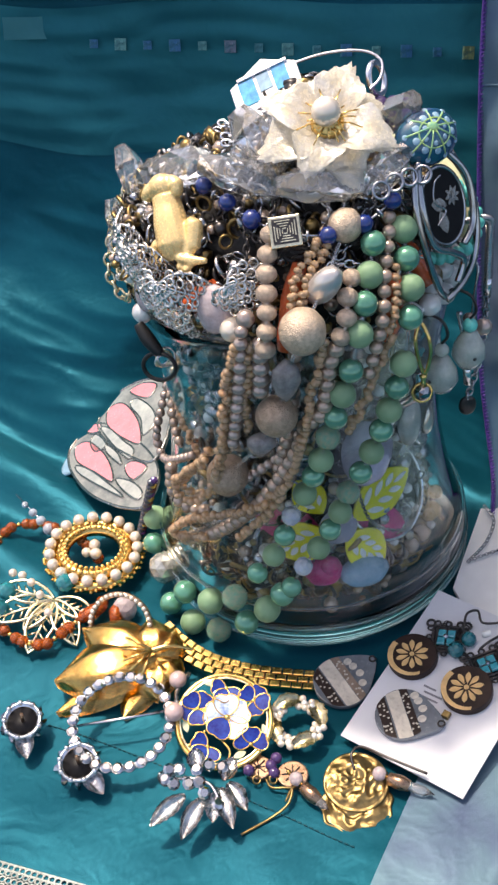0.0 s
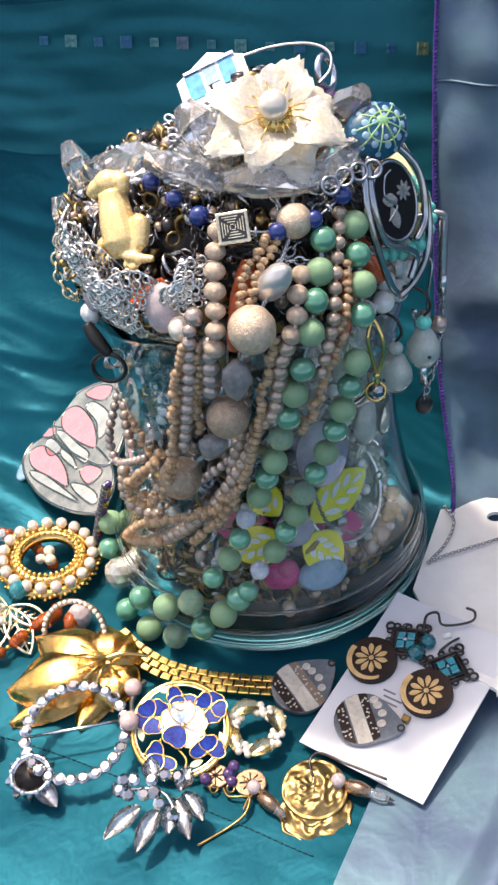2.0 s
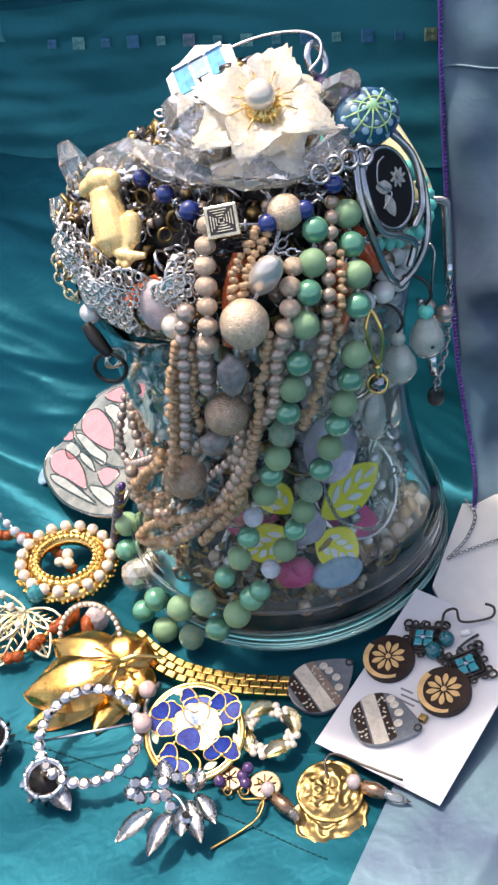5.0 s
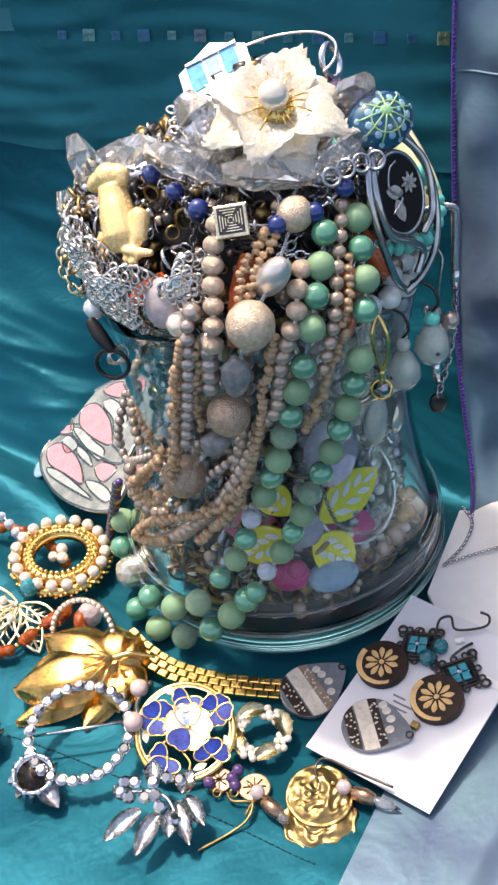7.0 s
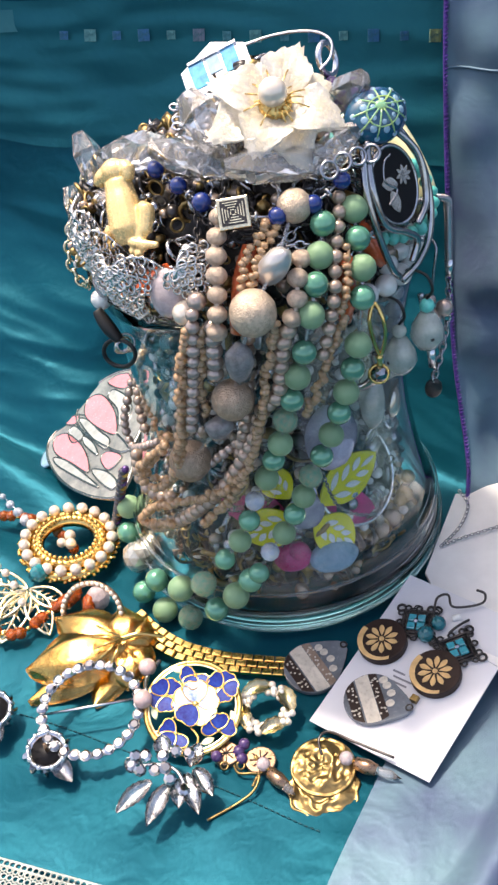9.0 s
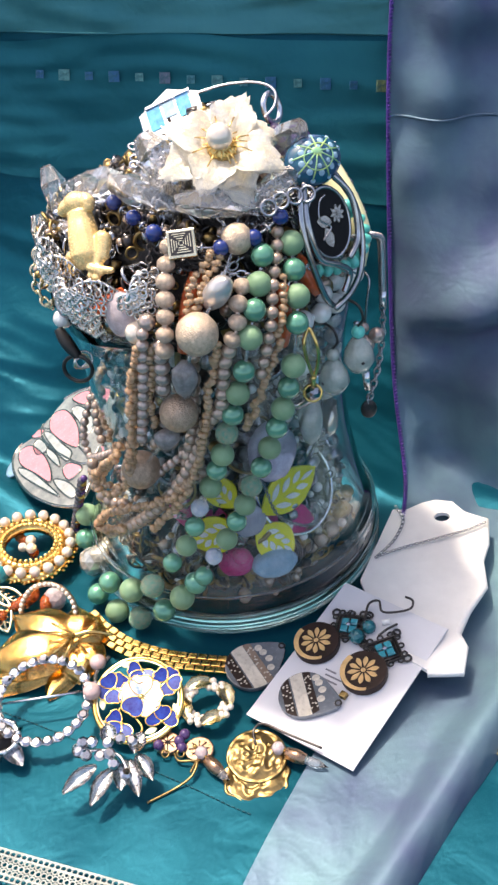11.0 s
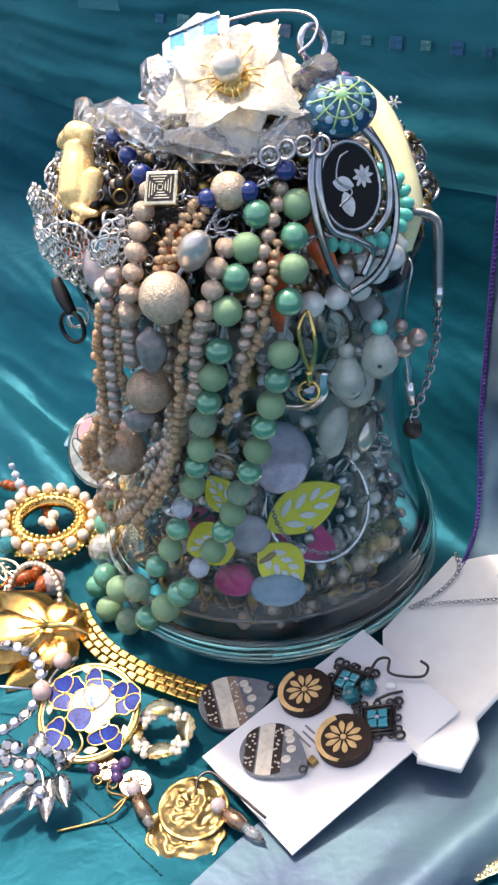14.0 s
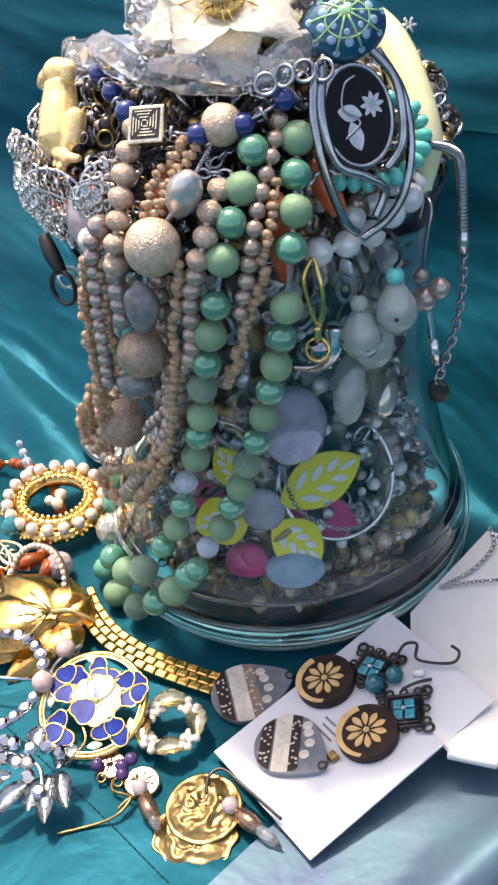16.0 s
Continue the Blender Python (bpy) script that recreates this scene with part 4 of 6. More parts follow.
# ---- clear crystals ----
def crystal(at, axis, length, w, seed, label="large clear faceted crystal bead on the heap"):
    r = random.Random(seed)
    prof = [(0.50, -0.5), (1.0, -0.22), (1.0, 0.20), (0.55, 0.5)]
    bm = lathe([(0, -length * 0.5)] + [(w / 2 * a, length * z) for a, z in prof] + [(0, length * 0.5)], 6)
    for f in bm.faces:
        f.smooth = False
    for v in bm.verts:
        tw = v.co.z / length * 0.9
        x, y = v.co.x, v.co.y * 0.8
        v.co.x, v.co.y = x * math.cos(tw) - y * math.sin(tw), x * math.sin(tw) + y * math.cos(tw)
        v.co += Vector((r.uniform(-1, 1), r.uniform(-1, 1), r.uniform(-1, 1))) * w * 0.025
    ob = part("crystal_bead", bm, M_CRYSTAL, m=aim(at, axis))
    tagged(ob, label, "bead", "crystal beads")


crystal((0.0120, -0.0575, 0.2240), (1, 0.05, -0.06), 0.036, 0.0165, 1)
crystal((-0.0170, -0.0440, 0.2240), (1, -0.42, -0.24), 0.034, 0.0170, 2)
crystal((-0.0400, -0.0230, 0.2210), (1, -0.40, 0.25), 0.026, 0.0165, 9)
crystal((-0.0500, -0.0060, 0.2120), (1, -0.5, 0.6), 0.024, 0.0150, 3)
crystal((-0.0095, -0.0380, 0.2335), (0.55, -0.45, -0.7), 0.028, 0.0170, 4)
crystal((0.0390, -0.0350, 0.2345), (0.4, -0.5, 0.75), 0.028, 0.0165, 5)
crystal((0.0330, -0.0545, 0.2250), (0.8, 0.3, 0.5), 0.021, 0.0125, 6)
crystal((-0.0620, 0.0080, 0.2050), (0.3, -0.6, -0.8), 0.028, 0.0120, 7, "long clear faceted crystal bead at the heap's edge")
crystal((-0.0700, -0.0030, 0.1900), (0.2, -0.4, -0.9), 0.022, 0.0095, 8, "long clear faceted crystal bead at the heap's edge")


# ---- square inlaid earring and hook wires on top ----
at = Vector((-0.0055, -0.0180, 0.2445))
m = aim(at, (-0.25, -0.62, 0.75), (0.95, 0.05, 0.3))
t = thing("square_earring", "silver rectangular earring inlaid with blue opal squares", "earring", at=at)
part("plate", plate([(-0.0130, -0.0090), (0.0135, -0.0085), (0.0140, 0.0055), (0.0020, 0.0125), (-0.0125, 0.0060)], 0.0014, 0.0003), M_SILVER, t, "", m)
for x in (-0.0022, 0.0040):
    part("slot", block(0.0011, 0.0070, 0.0003), M_BLACK, t, "dark slot", m @ Matrix.Translation((x + 0.0013, -0.0005, 0.0014)))
M_OPAL = mat("blue_opal", (0.03, 0.22, 0.62), 0.12, coat=0.7, second=(0.10, 0.52, 0.66), scale=300)
# The middle inlay is pale: a highlight put into its colour.
for k, (x, y, sx, sy) in enumerate(((-0.0062, 0.0015, 0.0060, 0.0100), (0.0005, 0.003, 0.0052, 0.0070), (0.0070, 0.002, 0.0056, 0.0095))):
    part("inlay", block(sx, sy, 0.0005, 0.0001), M_OPAL if k != 1 else M_PALEBLUE, t, "", m @ Matrix.Translation((x, y, 0.0013)))
for k, (x, y, sx, sy) in enumerate(((-0.0024, -0.001, 0.0013, 0.0120), (0.0036, -0.001, 0.0013, 0.0110), (0.0, -0.0062, 0.0180, 0.0014), (0.001, 0.0074, 0.0200, 0.0014))):
    part("bar", block(sx, sy, 0.0012, 0.0002), M_SILVER, t, "", m @ Matrix.Translation((x, y, 0.0013)))
wire = thing("ear_wire", "thin silver ear wire loop standing on the heap", "earring", at=(0.02, -0.02, 0.25))
part("wire", tube(spline([(0.000, -0.012, 0.2500), (0.016, -0.010, 0.2530), (0.030, -0.012, 0.2535), (0.0370, -0.016, 0.2510), (0.0365, -0.021, 0.2465), (0.032, -0.024, 0.2430)]), 0.0006, 6), M_SILVER, wire)
part("ring", tube(ring_pts(0.0058, 24), 0.0013, 8, True), M_SILVER, wire, "", aim((0.0355, -0.0165, 0.2440), (0.8, -0.5, 0.3)))
silverc = thing("silver_cluster", "jumble of bright silver chain under an inlaid earring", "jewellery", at=(-0.01, -0.018, 0.238))
for k in range(5):
    rr = random.Random(k)
    chain([Vector((-0.020 + 0.010 * j + rr.uniform(-0.004, 0.004), -0.026 + rr.uniform(-0.006, 0.010), 0.2310 + rr.uniform(-0.003, 0.005))) for j in range(4)], M_SILVER, 0.0020, silverc)

# ---- lampwork bead and black oval pendant ----
at = Vector((0.0490, -0.0440, 0.2310))
m = aim(at, (0.35, -0.75, 0.55), (0.85, 0.5, 0.1))
t = thing("lampwork_bead", "blue-green lampwork glass bead with raised pale dots", "bead", at=at)
part("body", ball(0.0118, 4, (1.06, 0.86, 0.62)), M_BLUEGREEN, t, "", m)
M_LIME = mat("lime_glass", (0.42, 0.56, 0.14), 0.10, coat=0.7, second=(0.14, 0.42, 0.30), scale=200)


def on_bead(x, y, out=0.0):
    """A point on the flattened bead's face."""
    q = max(0.0, 1 - (x / 0.0125) ** 2 - (y / 0.0101) ** 2)
    return m @ Vector((x, y, 0.0073 * math.sqrt(q) + out))


for k in range(9):
    a = 2 * math.pi * k / 9
    part("ray", tube([on_bead(0.0014 * math.cos(a), 0.0020 + 0.0012 * math.sin(a))] + [on_bead(r * math.cos(a), 0.0020 * (1 - r / 0.011) + r * 0.78 * math.sin(a)) for r in (0.003, 0.005, 0.007, 0.009, 0.0108)], 0.0004, 5), M_LIME, t, "lime glass line")
for r, n, size, turn in ((0.0046, 6, 0.0010, 0.2), (0.0078, 9, 0.0014, 0.35), (0.0108, 9, 0.0011, 0.0)):
    for k in range(n):
        a = turn + 2 * math.pi * k / n
        part("dot", ball(size, 2, (1, 1, 0.28)), M_PALEBLUE, t, "", aim(on_bead(r * math.cos(a), r * 0.80 * math.sin(a)), m.to_3x3() @ Vector((math.cos(a) * r * 60, math.sin(a) * r * 60, 1))))
part("ring_line", tube([on_bead(0.0064 * math.cos(a), 0.0052 * math.sin(a)) for a in [2 * math.pi * k / 30 for k in range(30)]], 0.00035, 5, True), M_LIME, t, "")
part("lime_heart", ball(0.0026, 2, (1, 0.8, 0.4)), M_LIME, t, "lime glass heart", aim(on_bead(0, 0.0020, -0.0004), m.to_3x3() @ Vector((0, 0.1, 1))))
for k, p in enumerate(((0.0360, -0.0230, 0.2365), (0.0420, -0.0210, 0.2350), (0.0470, -0.0240, 0.2335), (0.0400, -0.0280, 0.2380))):
    b = part("purple_bead", ball(0.0035, 2), M_PURPLEBEAD, None, "", aim(p, (0, 0, 1)))
    tagged(b, "small dark purple-blue round bead on the heap", "bead", "purple beads")

at = Vector((0.0530, -0.0535, 0.2085))
m = aim(at, (0.58, -0.74, 0.30), (0.78, 0.60, 0.0), 0.92)
M_GUN = mat("polished_gunmetal", (0.42, 0.42, 0.43), 0.16, 1.0)
t = thing("oval_pendant", "black oval pendant with silver flower inlay in a looped frame", "pendant", at=at)
part("black_oval", plate(oval(0.0112, 0.0150, 40), 0.0018, 0.0005), M_BLACK, t, "glossy black oval", m)
part("rim", tube(ring_pts(0.0116, 48, ry=0.0154, z=0.0010), 0.0010, 8, True), M_STEEL, t, "silver rim", m)
for a, l, x, y in ((100, 0.0095, -0.0015, -0.0105), (160, 0.0085, 0.0010, 0.0)):
    part("inlay_leaf", plate(leaf_outline(l, 0.0052), 0.0004), M_STEEL, t, "", m @ Matrix.Translation((x, y, 0.0018)) @ Matrix.Rotation(radians(a), 4, "Z"))
for k in range(8):
    part("inlay_petal", plate(leaf_outline(0.0042, 0.0017, 8), 0.0004), M_STEEL, t, "", m @ Matrix.Translation((0.0050, 0.0025, 0.0018)) @ Matrix.Rotation(k * math.pi / 4, 4, "Z"))
part("inlay_stem", tube([m @ Vector(p) for p in spline([(-0.006, -0.006, 0.002), (0.0, -0.002, 0.002), (-0.005, 0.003, 0.002), (-0.003, 0.010, 0.002), (0.001, 0.012, 0.002)])], 0.0005, 5), M_STEEL, t)
for pts in ([(-0.0105, 0.018, 0.001), (-0.0150, 0.004, 0.002), (-0.0150, -0.014, 0.002), (-0.0110, -0.030, 0.000), (-0.0060, -0.036, -0.003)], [(0.0110, 0.018, 0.000), (0.0165, 0.004, 0.001), (0.0165, -0.012, 0.001), (0.0120, -0.026, 0.000), (0.0050, -0.034, -0.002), (-0.0050, -0.038, -0.003)],
            [(-0.0070, 0.020, 0.000), (-0.0125, 0.004, 0.003), (-0.0110, -0.012, 0.003), (-0.002, -0.0185, 0.003), (0.004, -0.024, 0.002), (0.0, -0.032, 0.0)], [(0.0060, 0.022, 0.000), (0.0140, 0.008, 0.003), (0.0130, -0.010, 0.003), (0.006, -0.018, 0.002)]):
    part("frame_wire", tube([m @ Vector(p) for p in spline(pts)], 0.0014, 8), M_GUN, t, "dark polished frame wire")
for k, p in enumerate(((0.0300, -0.0640, 0.2220), (0.0350, -0.0620, 0.2235), (0.0405, -0.0600, 0.2240), (0.0455, -0.0580, 0.2235))):
    lk = part("jump_ring", tube(ring_pts(0.0030, 18), 0.0006, 6, True), M_STEEL, None, "", aim(p, (0.2 * (-1) ** k, -0.8, 0.5)))
    tagged(lk, "small open steel jump ring on the heap", "jump ring", "jump rings")


# ---- animal brooch and filigree ----
def animal():
    bm = bmesh.new()
    def add(c, r, sq=(1, 1, 1)):
        merge(bm, ball(r, 3, sq), Matrix.Translation(c))
    def limb(pts, r, girth):
        n = len(girth) - 1
        merge(bm, tube(spline(pts, per=5), r, 14, taper=lambda q: girth[min(n - 1, int(q * n))] * (1 - (q * n - min(n - 1, int(q * n)))) + girth[min(n - 1, int(q * n)) + 1] * (q * n - min(n - 1, int(q * n)))))
    limb([(-0.0046, 0.0125, 0.004), (-0.0032, 0.0080, 0.0035), (-0.0010, 0.0020, 0.0035), (0.0020, -0.0060, 0.0030), (0.0030, -0.0120, 0.0020)], 0.0068, [0.80, 0.88, 1.02, 1.12, 0.60])
    add((-0.0060, 0.0160, 0.0045), 0.0056, (1.05, 0.92, 0.95))
    limb([(-0.0070, 0.0155, 0.0050), (-0.0112, 0.0135, 0.0055), (-0.0132, 0.0105, 0.0050)], 0.0038, [1.1, 0.85, 0.55])
    limb([(-0.0030, 0.0190, 0.0050), (0.0004, 0.0165, 0.0050), (0.0008, 0.0125, 0.0045)], 0.0030, [0.7, 1.1, 0.7])
    limb([(0.0070, -0.0005, 0.0030), (0.0098, 0.0020, 0.0035), (0.0098, -0.0060, 0.0030), (0.0065, -0.0110, 0.0030)], 0.0034, [0.7, 1.0, 1.05, 0.7])
    limb([(-0.0015, -0.0060, 0.0030), (-0.0062, -0.0070, 0.0030), (-0.0070, -0.0115, 0.0025), (-0.0030, -0.0135, 0.0025)], 0.0030, [0.8, 1.05, 0.9, 0.6])
    limb([(0.0020, -0.0100, 0.0045), (0.0070, -0.0115, 0.0055), (0.0110, -0.0120, 0.0045), (0.0175, -0.0118, 0.0035)], 0.0022, [0.8, 0.9, 1.0, 0.5])
    for k in range(5):
        a = 1.26 * k
        add((0.0085 + 0.0026 * math.cos(a), -0.0130 + 0.0026 * math.sin(a), 0.0045), 0.0019)
    return smooth(bm)


at = Vector((-0.0435, -0.0440, 0.2052))
f = part("animal_brooch", animal(), M_CREAMGOLD, None, "", aim(at, (-0.50, -0.66, 0.56), (0.80, -0.58, 0.10), 0.95) @ Matrix.Rotation(radians(4), 4, "Z"))
soft = f.modifiers.new("join", "REMESH")
soft.mode, soft.voxel_size, soft.use_smooth_shade = "VOXEL", 0.0004, True
sm = f.modifiers.new("smooth", "SMOOTH")
sm.factor, sm.iterations = 0.5, 8
tagged(f, "cream-gold animal-shaped brooch sitting on filigree leaves", "brooch")


M_FILIGREE = mat("filigree_silver", (0.76, 0.73, 0.69), 0.24, 1.0, bump=0.2)


def filigree(at, normal, ax, size, seed):
    """Three openwork lobes spread from one stem, each filled with wire scrolls."""
    t = thing("filigree_leaf", "silver filigree leaf ornament with lacy openwork", "ornament", "filigree leaves", at)
    m = aim(at, normal, ax)
    r = random.Random(seed)

    def bowed(x, y):
        return Vector((x, y, -2.2 * (x * x + y * y) / size * 0.5 + 0.0004 * math.sin(x * 900)))
    for k, (turn, l, w) in enumerate(((0, 1.0, 0.62), (62, 0.82, 0.56), (-60, 0.82, 0.56))):
        mm = Matrix.Rotation(radians(turn + r.uniform(-8, 8)), 4, "Z")
        L, W = size * l, size * w
        o = [mm @ Vector((x + 0.001, y, 0)) for x, y in leaf_outline(L, W, 14, 0.8)]
        part("lobe_border", tube([bowed(p.x, p.y) for p in o], 0.00062, 6, True), M_FILIGREE, t, "", m)
        bm = bmesh.new()
        step = 0.0030
        for i in range(1, int(L / step) + 1):
            half = W / 2 * math.sin(math.pi * min(1, i * step / L) ** 0.8) ** 0.8
            nj = max(1, int(half / step + 0.5))
            for j in range(-nj, nj + 1):
                y = half * 0.86 * j / nj if half > 0.0025 else 0.0
                p = mm @ Vector((i * step + 0.0015 * (j % 2), y, 0))
                merge(bm, tube(ring_pts(r.uniform(0.0013, 0.0018), 10), 0.0005, 5, True), Matrix.Translation(bowed(p.x, p.y)) @ Matrix.Rotation(r.uniform(0, 6), 4, "Z"))
        part("lace", bm, M_FILIGREE, t, "", m)
        part("mid_rib", tube([bowed(*(mm @ Vector((L * q, 0, 0))).xy) + Vector((0, 0, 0.0004)) for q in (0, 0.3, 0.6, 0.95)], 0.0005, 5), M_FILIGREE, t, "", m)


filigree((-0.0520, -0.0660, 0.1965), (-0.50, -0.80, 0.34), (-0.05, -0.35, -0.93), 0.025, 1)
filigree((-0.0640, -0.0470, 0.2020), (-0.76, -0.56, 0.35), (-0.10, -0.20, -0.90), 0.022, 2)
filigree((-0.0275, -0.0770, 0.1985), (-0.25, -0.90, 0.34), (0.75, -0.1, -0.6), 0.016, 3)
filigree((-0.0680, -0.0240, 0.2010), (-0.86, -0.36, 0.36), (0.1, 0.2, -0.9), 0.019, 4)


def pebble(name, label, cat, at, r, squash, material, normal=None, rough=0.05, facet=False, group=""):
    ob = part(name, ball(r, 3 if not facet else 2, squash, rough, facet), material, None, "", aim(at, normal or outward(at)))
    return tagged(ob, label, cat, group)


pebble("rose_quartz_stone", "translucent pale rose quartz stone over the jar's rim", "stone", (-0.0325, -0.0690, 0.1845), 0.0085, (0.85, 1.1, 0.5), M_ROSEQ)
pebble("rose_quartz_stone", "translucent pale rose quartz stone over the jar's rim", "stone", (-0.0600, -0.0370, 0.1770), 0.0075, (0.9, 1.1, 0.5), M_ROSEQ)
pebble("rose_quartz_stone", "translucent pale rose quartz stone over the jar's rim", "stone", (-0.0650, -0.0230, 0.1800), 0.0065, (1, 1, 0.7), M_GREYPEARL)
pebble("pearl", "single round white pearl over the jar's rim", "bead", (-0.0268, -0.0780, 0.1805), 0.0046, (1, 1, 1), M_PEARL)
pebble("pearl", "single round white pearl over the jar's rim", "bead", (-0.0630, -0.0345, 0.1660), 0.0044, (1, 1, 1), M_GREYPEARL)
pebble("pearl", "single round white pearl over the jar's rim", "bead", (-0.0215, -0.0820, 0.1870), 0.0036, (1, 1, 1), M_MAUVE)
for at, ax, n in (((0.0320, -0.0730, 0.1790), (0.05, -0.2, 1), 0.030), ((-0.0040, -0.0740, 0.1890), (0.3, 0.2, 1), 0.026), ((-0.0380, -0.0600, 0.1850), (0.6, -0.2, 0.5), 0.018), ((0.0430, -0.0590, 0.1900), (-0.5, 0.3, 0.8), 0.020), ((-0.0060, -0.0780, 0.1800), (0.3, 0.2, 1), 0.020), ((-0.0530, -0.0480, 0.1780), (0.6, -0.6, 0.2), 0.014)):
    cb = part("coral_bead", tube([Vector(at) + Vector(ax).normalized() * n * (k / 4 - 0.5) for k in range(5)], 0.0034, 10, taper=lambda s: 0.75 + 0.5 * math.sin(math.pi * s)), M_CORAL)
    tagged(cb, "long orange coral-red bead among necklaces", "bead", "coral beads")

tie = thing("black_hair_tie", "black cord loop with a bead hanging from the rim", "cord", at=(-0.062, -0.024, 0.158))
part("loop", tube([Vector((-0.0588, -0.0455, 0.1465)) + Vector((0.0070 * math.cos(a), -0.0045 * math.cos(a), 0.0066 * math.sin(a) + 0.0022 * math.cos(a))) for a in [2 * math.pi * k / 24 for k in range(24)]], 0.0009, 8, True), M_RUBBER, tie)
part("knot", tube(spline([(-0.0650, -0.0395, 0.1640), (-0.0617, -0.0430, 0.1585), (-0.0575, -0.0462, 0.1530)]), 0.0026, 8, taper=lambda q: 0.75 + 0.4 * math.sin(math.pi * q)), M_RUBBER, tie)
for k in range(3):
    part("wire_ring", tube(ring_pts(0.0030 + 0.0004 * k, 16), 0.0005, 5, True), M_PALEGOLD if k % 2 else M_SILVER, tie, "", aim((-0.0575 + 0.0010 * k, -0.0450, 0.1490 + 0.0008 * k), (0.4, -0.8, 0.3 * k - 0.2)))

# ---- right side: hoop, drops, pearls, turquoise, bangle, snake chain ----
hoop = thing("gold_earring", "gold lever-back earring with a round clear gem", "earring", at=(0.0426, -0.079, 0.166))
hp = [(0.0420, -0.0760, 0.1740), (0.0445, -0.0790, 0.1690), (0.0450, -0.0800, 0.1620), (0.0430, -0.0800, 0.1540)]
part("hoop", tube(spline(hp + [(0.0408, -0.0800, 0.1600), (0.0396, -0.0790, 0.1690)], closed=True), 0.00075, 8, True), M_GOLD, hoop)
part("drop", lathe([(0, -0.004), (0.0016, -0.0035), (0.0009, 0), (0.0016, 0.002), (0, 0.0035)], 12), M_GOLD, hoop, "", aim((0.0425, -0.0798, 0.1510), (0, 0, 1)))
part("gem", ball(0.0036, 2, facet=True), M_RHINE, hoop, "round clear gem", aim((0.0420, -0.0795, 0.1455), (0, -1, 0.3)))
part("gem_setting", tube(ring_pts(0.0036, 20), 0.0007, 6, True), M_GOLD, hoop, "", aim((0.0420, -0.0800, 0.1455), (0, -1, 0.3)))
cres = part("silver_crescent", tube(spline([(0.0440, -0.0640, 0.1440), (0.0430, -0.0660, 0.1360), (0.0370, -0.0640, 0.1290), (0.0280, -0.0600, 0.1260)]), 0.0034, 12, taper=lambda q: 1.0 - 0.8 * q), M_SILVER)
tagged(cres, "polished silver crescent ornament inside the jar", "ornament")
for at in ((0.0635, -0.0615, 0.1520), (0.0523, -0.0640, 0.1436)):
    t = thing("drop_earring", "spotted pale jade drop earring on a dark hook", "earring", "drop earrings", at)
    part("stone", lathe([(0, -0.0098), (0.0044, -0.0085), (0.0068, -0.0040), (0.0060, 0.001), (0.0032, 0.006), (0, 0.0085)], 20), M_JADE, t, "", aim(at, (0, 0, 1)))
    for k in range(5):
        a = 1.2 * k + at[0] * 100
        part("spot", ball(0.0011, 1, (1, 1, 0.5)), M_DARK, t, "", aim(Vector(at) + Vector((0.0062 * math.cos(a), 0.0062 * math.sin(a), -0.004 + 0.0015 * (k % 3))), (math.cos(a), math.sin(a), 0)))
    part("cap", ball(0.0030, 2), M_TURQ if at[0] > 0.06 else M_JADE, t, "", aim(Vector(at) + Vector((0, 0, 0.0095)), (0, 0, 1)))
    hk = Vector(at) * 1.0 + Vector((0, 0, 0.0125))
    part("hook", tube(spline([hk, hk + Vector((0.002, -0.001, 0.004)), hk + Vector((0.0, 0.001, 0.0095)), hk + Vector((-0.006, 0.006, 0.010)), hk + Vector((-0.008, 0.008, 0.004))]), 0.0006, 6), M_DARK, t)
t = thing("mauve_drop_earring", "dark hook earring with mauve and steel beads", "earring", "drop earrings", (0.0702, -0.0384, 0.1422))
for dx, dz, r, b in ((0.0, 0.0, 0.0044, B_MAUVE), (0.005, 0.004, 0.0038, B_MAUVE), (-0.001, 0.0085, 0.0028, B_MAUVE)):
    bead(b, (0.0690 + dx, -0.0400, 0.1422 + dz), r, t)
part("hook", tube(spline([(0.0690, -0.0400, 0.1510), (0.0700, -0.0390, 0.1620), (0.0715, -0.0365, 0.1720), (0.0690, -0.0320, 0.1740), (0.0665, -0.0290, 0.1660)]), 0.0006, 6), M_STEEL, t)
strand("white_pearl_necklace", "necklace of grey-white pearls along the jar's rim", [(0.0405, -0.0630, 0.1700), (0.0480, -0.0590, 0.1705), (0.0560, -0.0510, 0.1712), (0.0620, -0.0420, 0.1760), (0.0670, -0.0310, 0.1770), (0.0640, -0.0250, 0.1840)], B_GREYP, 0.0046, 0.0093, cordm=M_GREYPEARL)
strand("white_pearl_necklace", "necklace of grey-white pearls along the jar's rim", [(0.0500, -0.0540, 0.1770), (0.0560, -0.0460, 0.1790), (0.0600, -0.0380, 0.1830)], B_GREYP, 0.0044, 0.0090, cordm=M_GREYPEARL)
strand("white_pearl_necklace", "necklace of grey-white pearls inside the jar", [(0.0540, -0.0260, 0.158), (0.0550, -0.0250, 0.140), (0.0560, -0.0220, 0.120)], B_GREYP, 0.0044, 0.0090, cordm=M_GREYPEARL)
strand("turquoise_necklace", "strand of small turquoise beads over the heap", [(0.0480, -0.0600, 0.1910), (0.0560, -0.0560, 0.1890), (0.0640, -0.0500, 0.1890), (0.0690, -0.0420, 0.1920), (0.0690, -0.0350, 0.1980), (0.0640, -0.0330, 0.2050), (0.0590, -0.0380, 0.2080)], B_TURQ, 0.0030, 0.0045, cordm=M_TURQ)
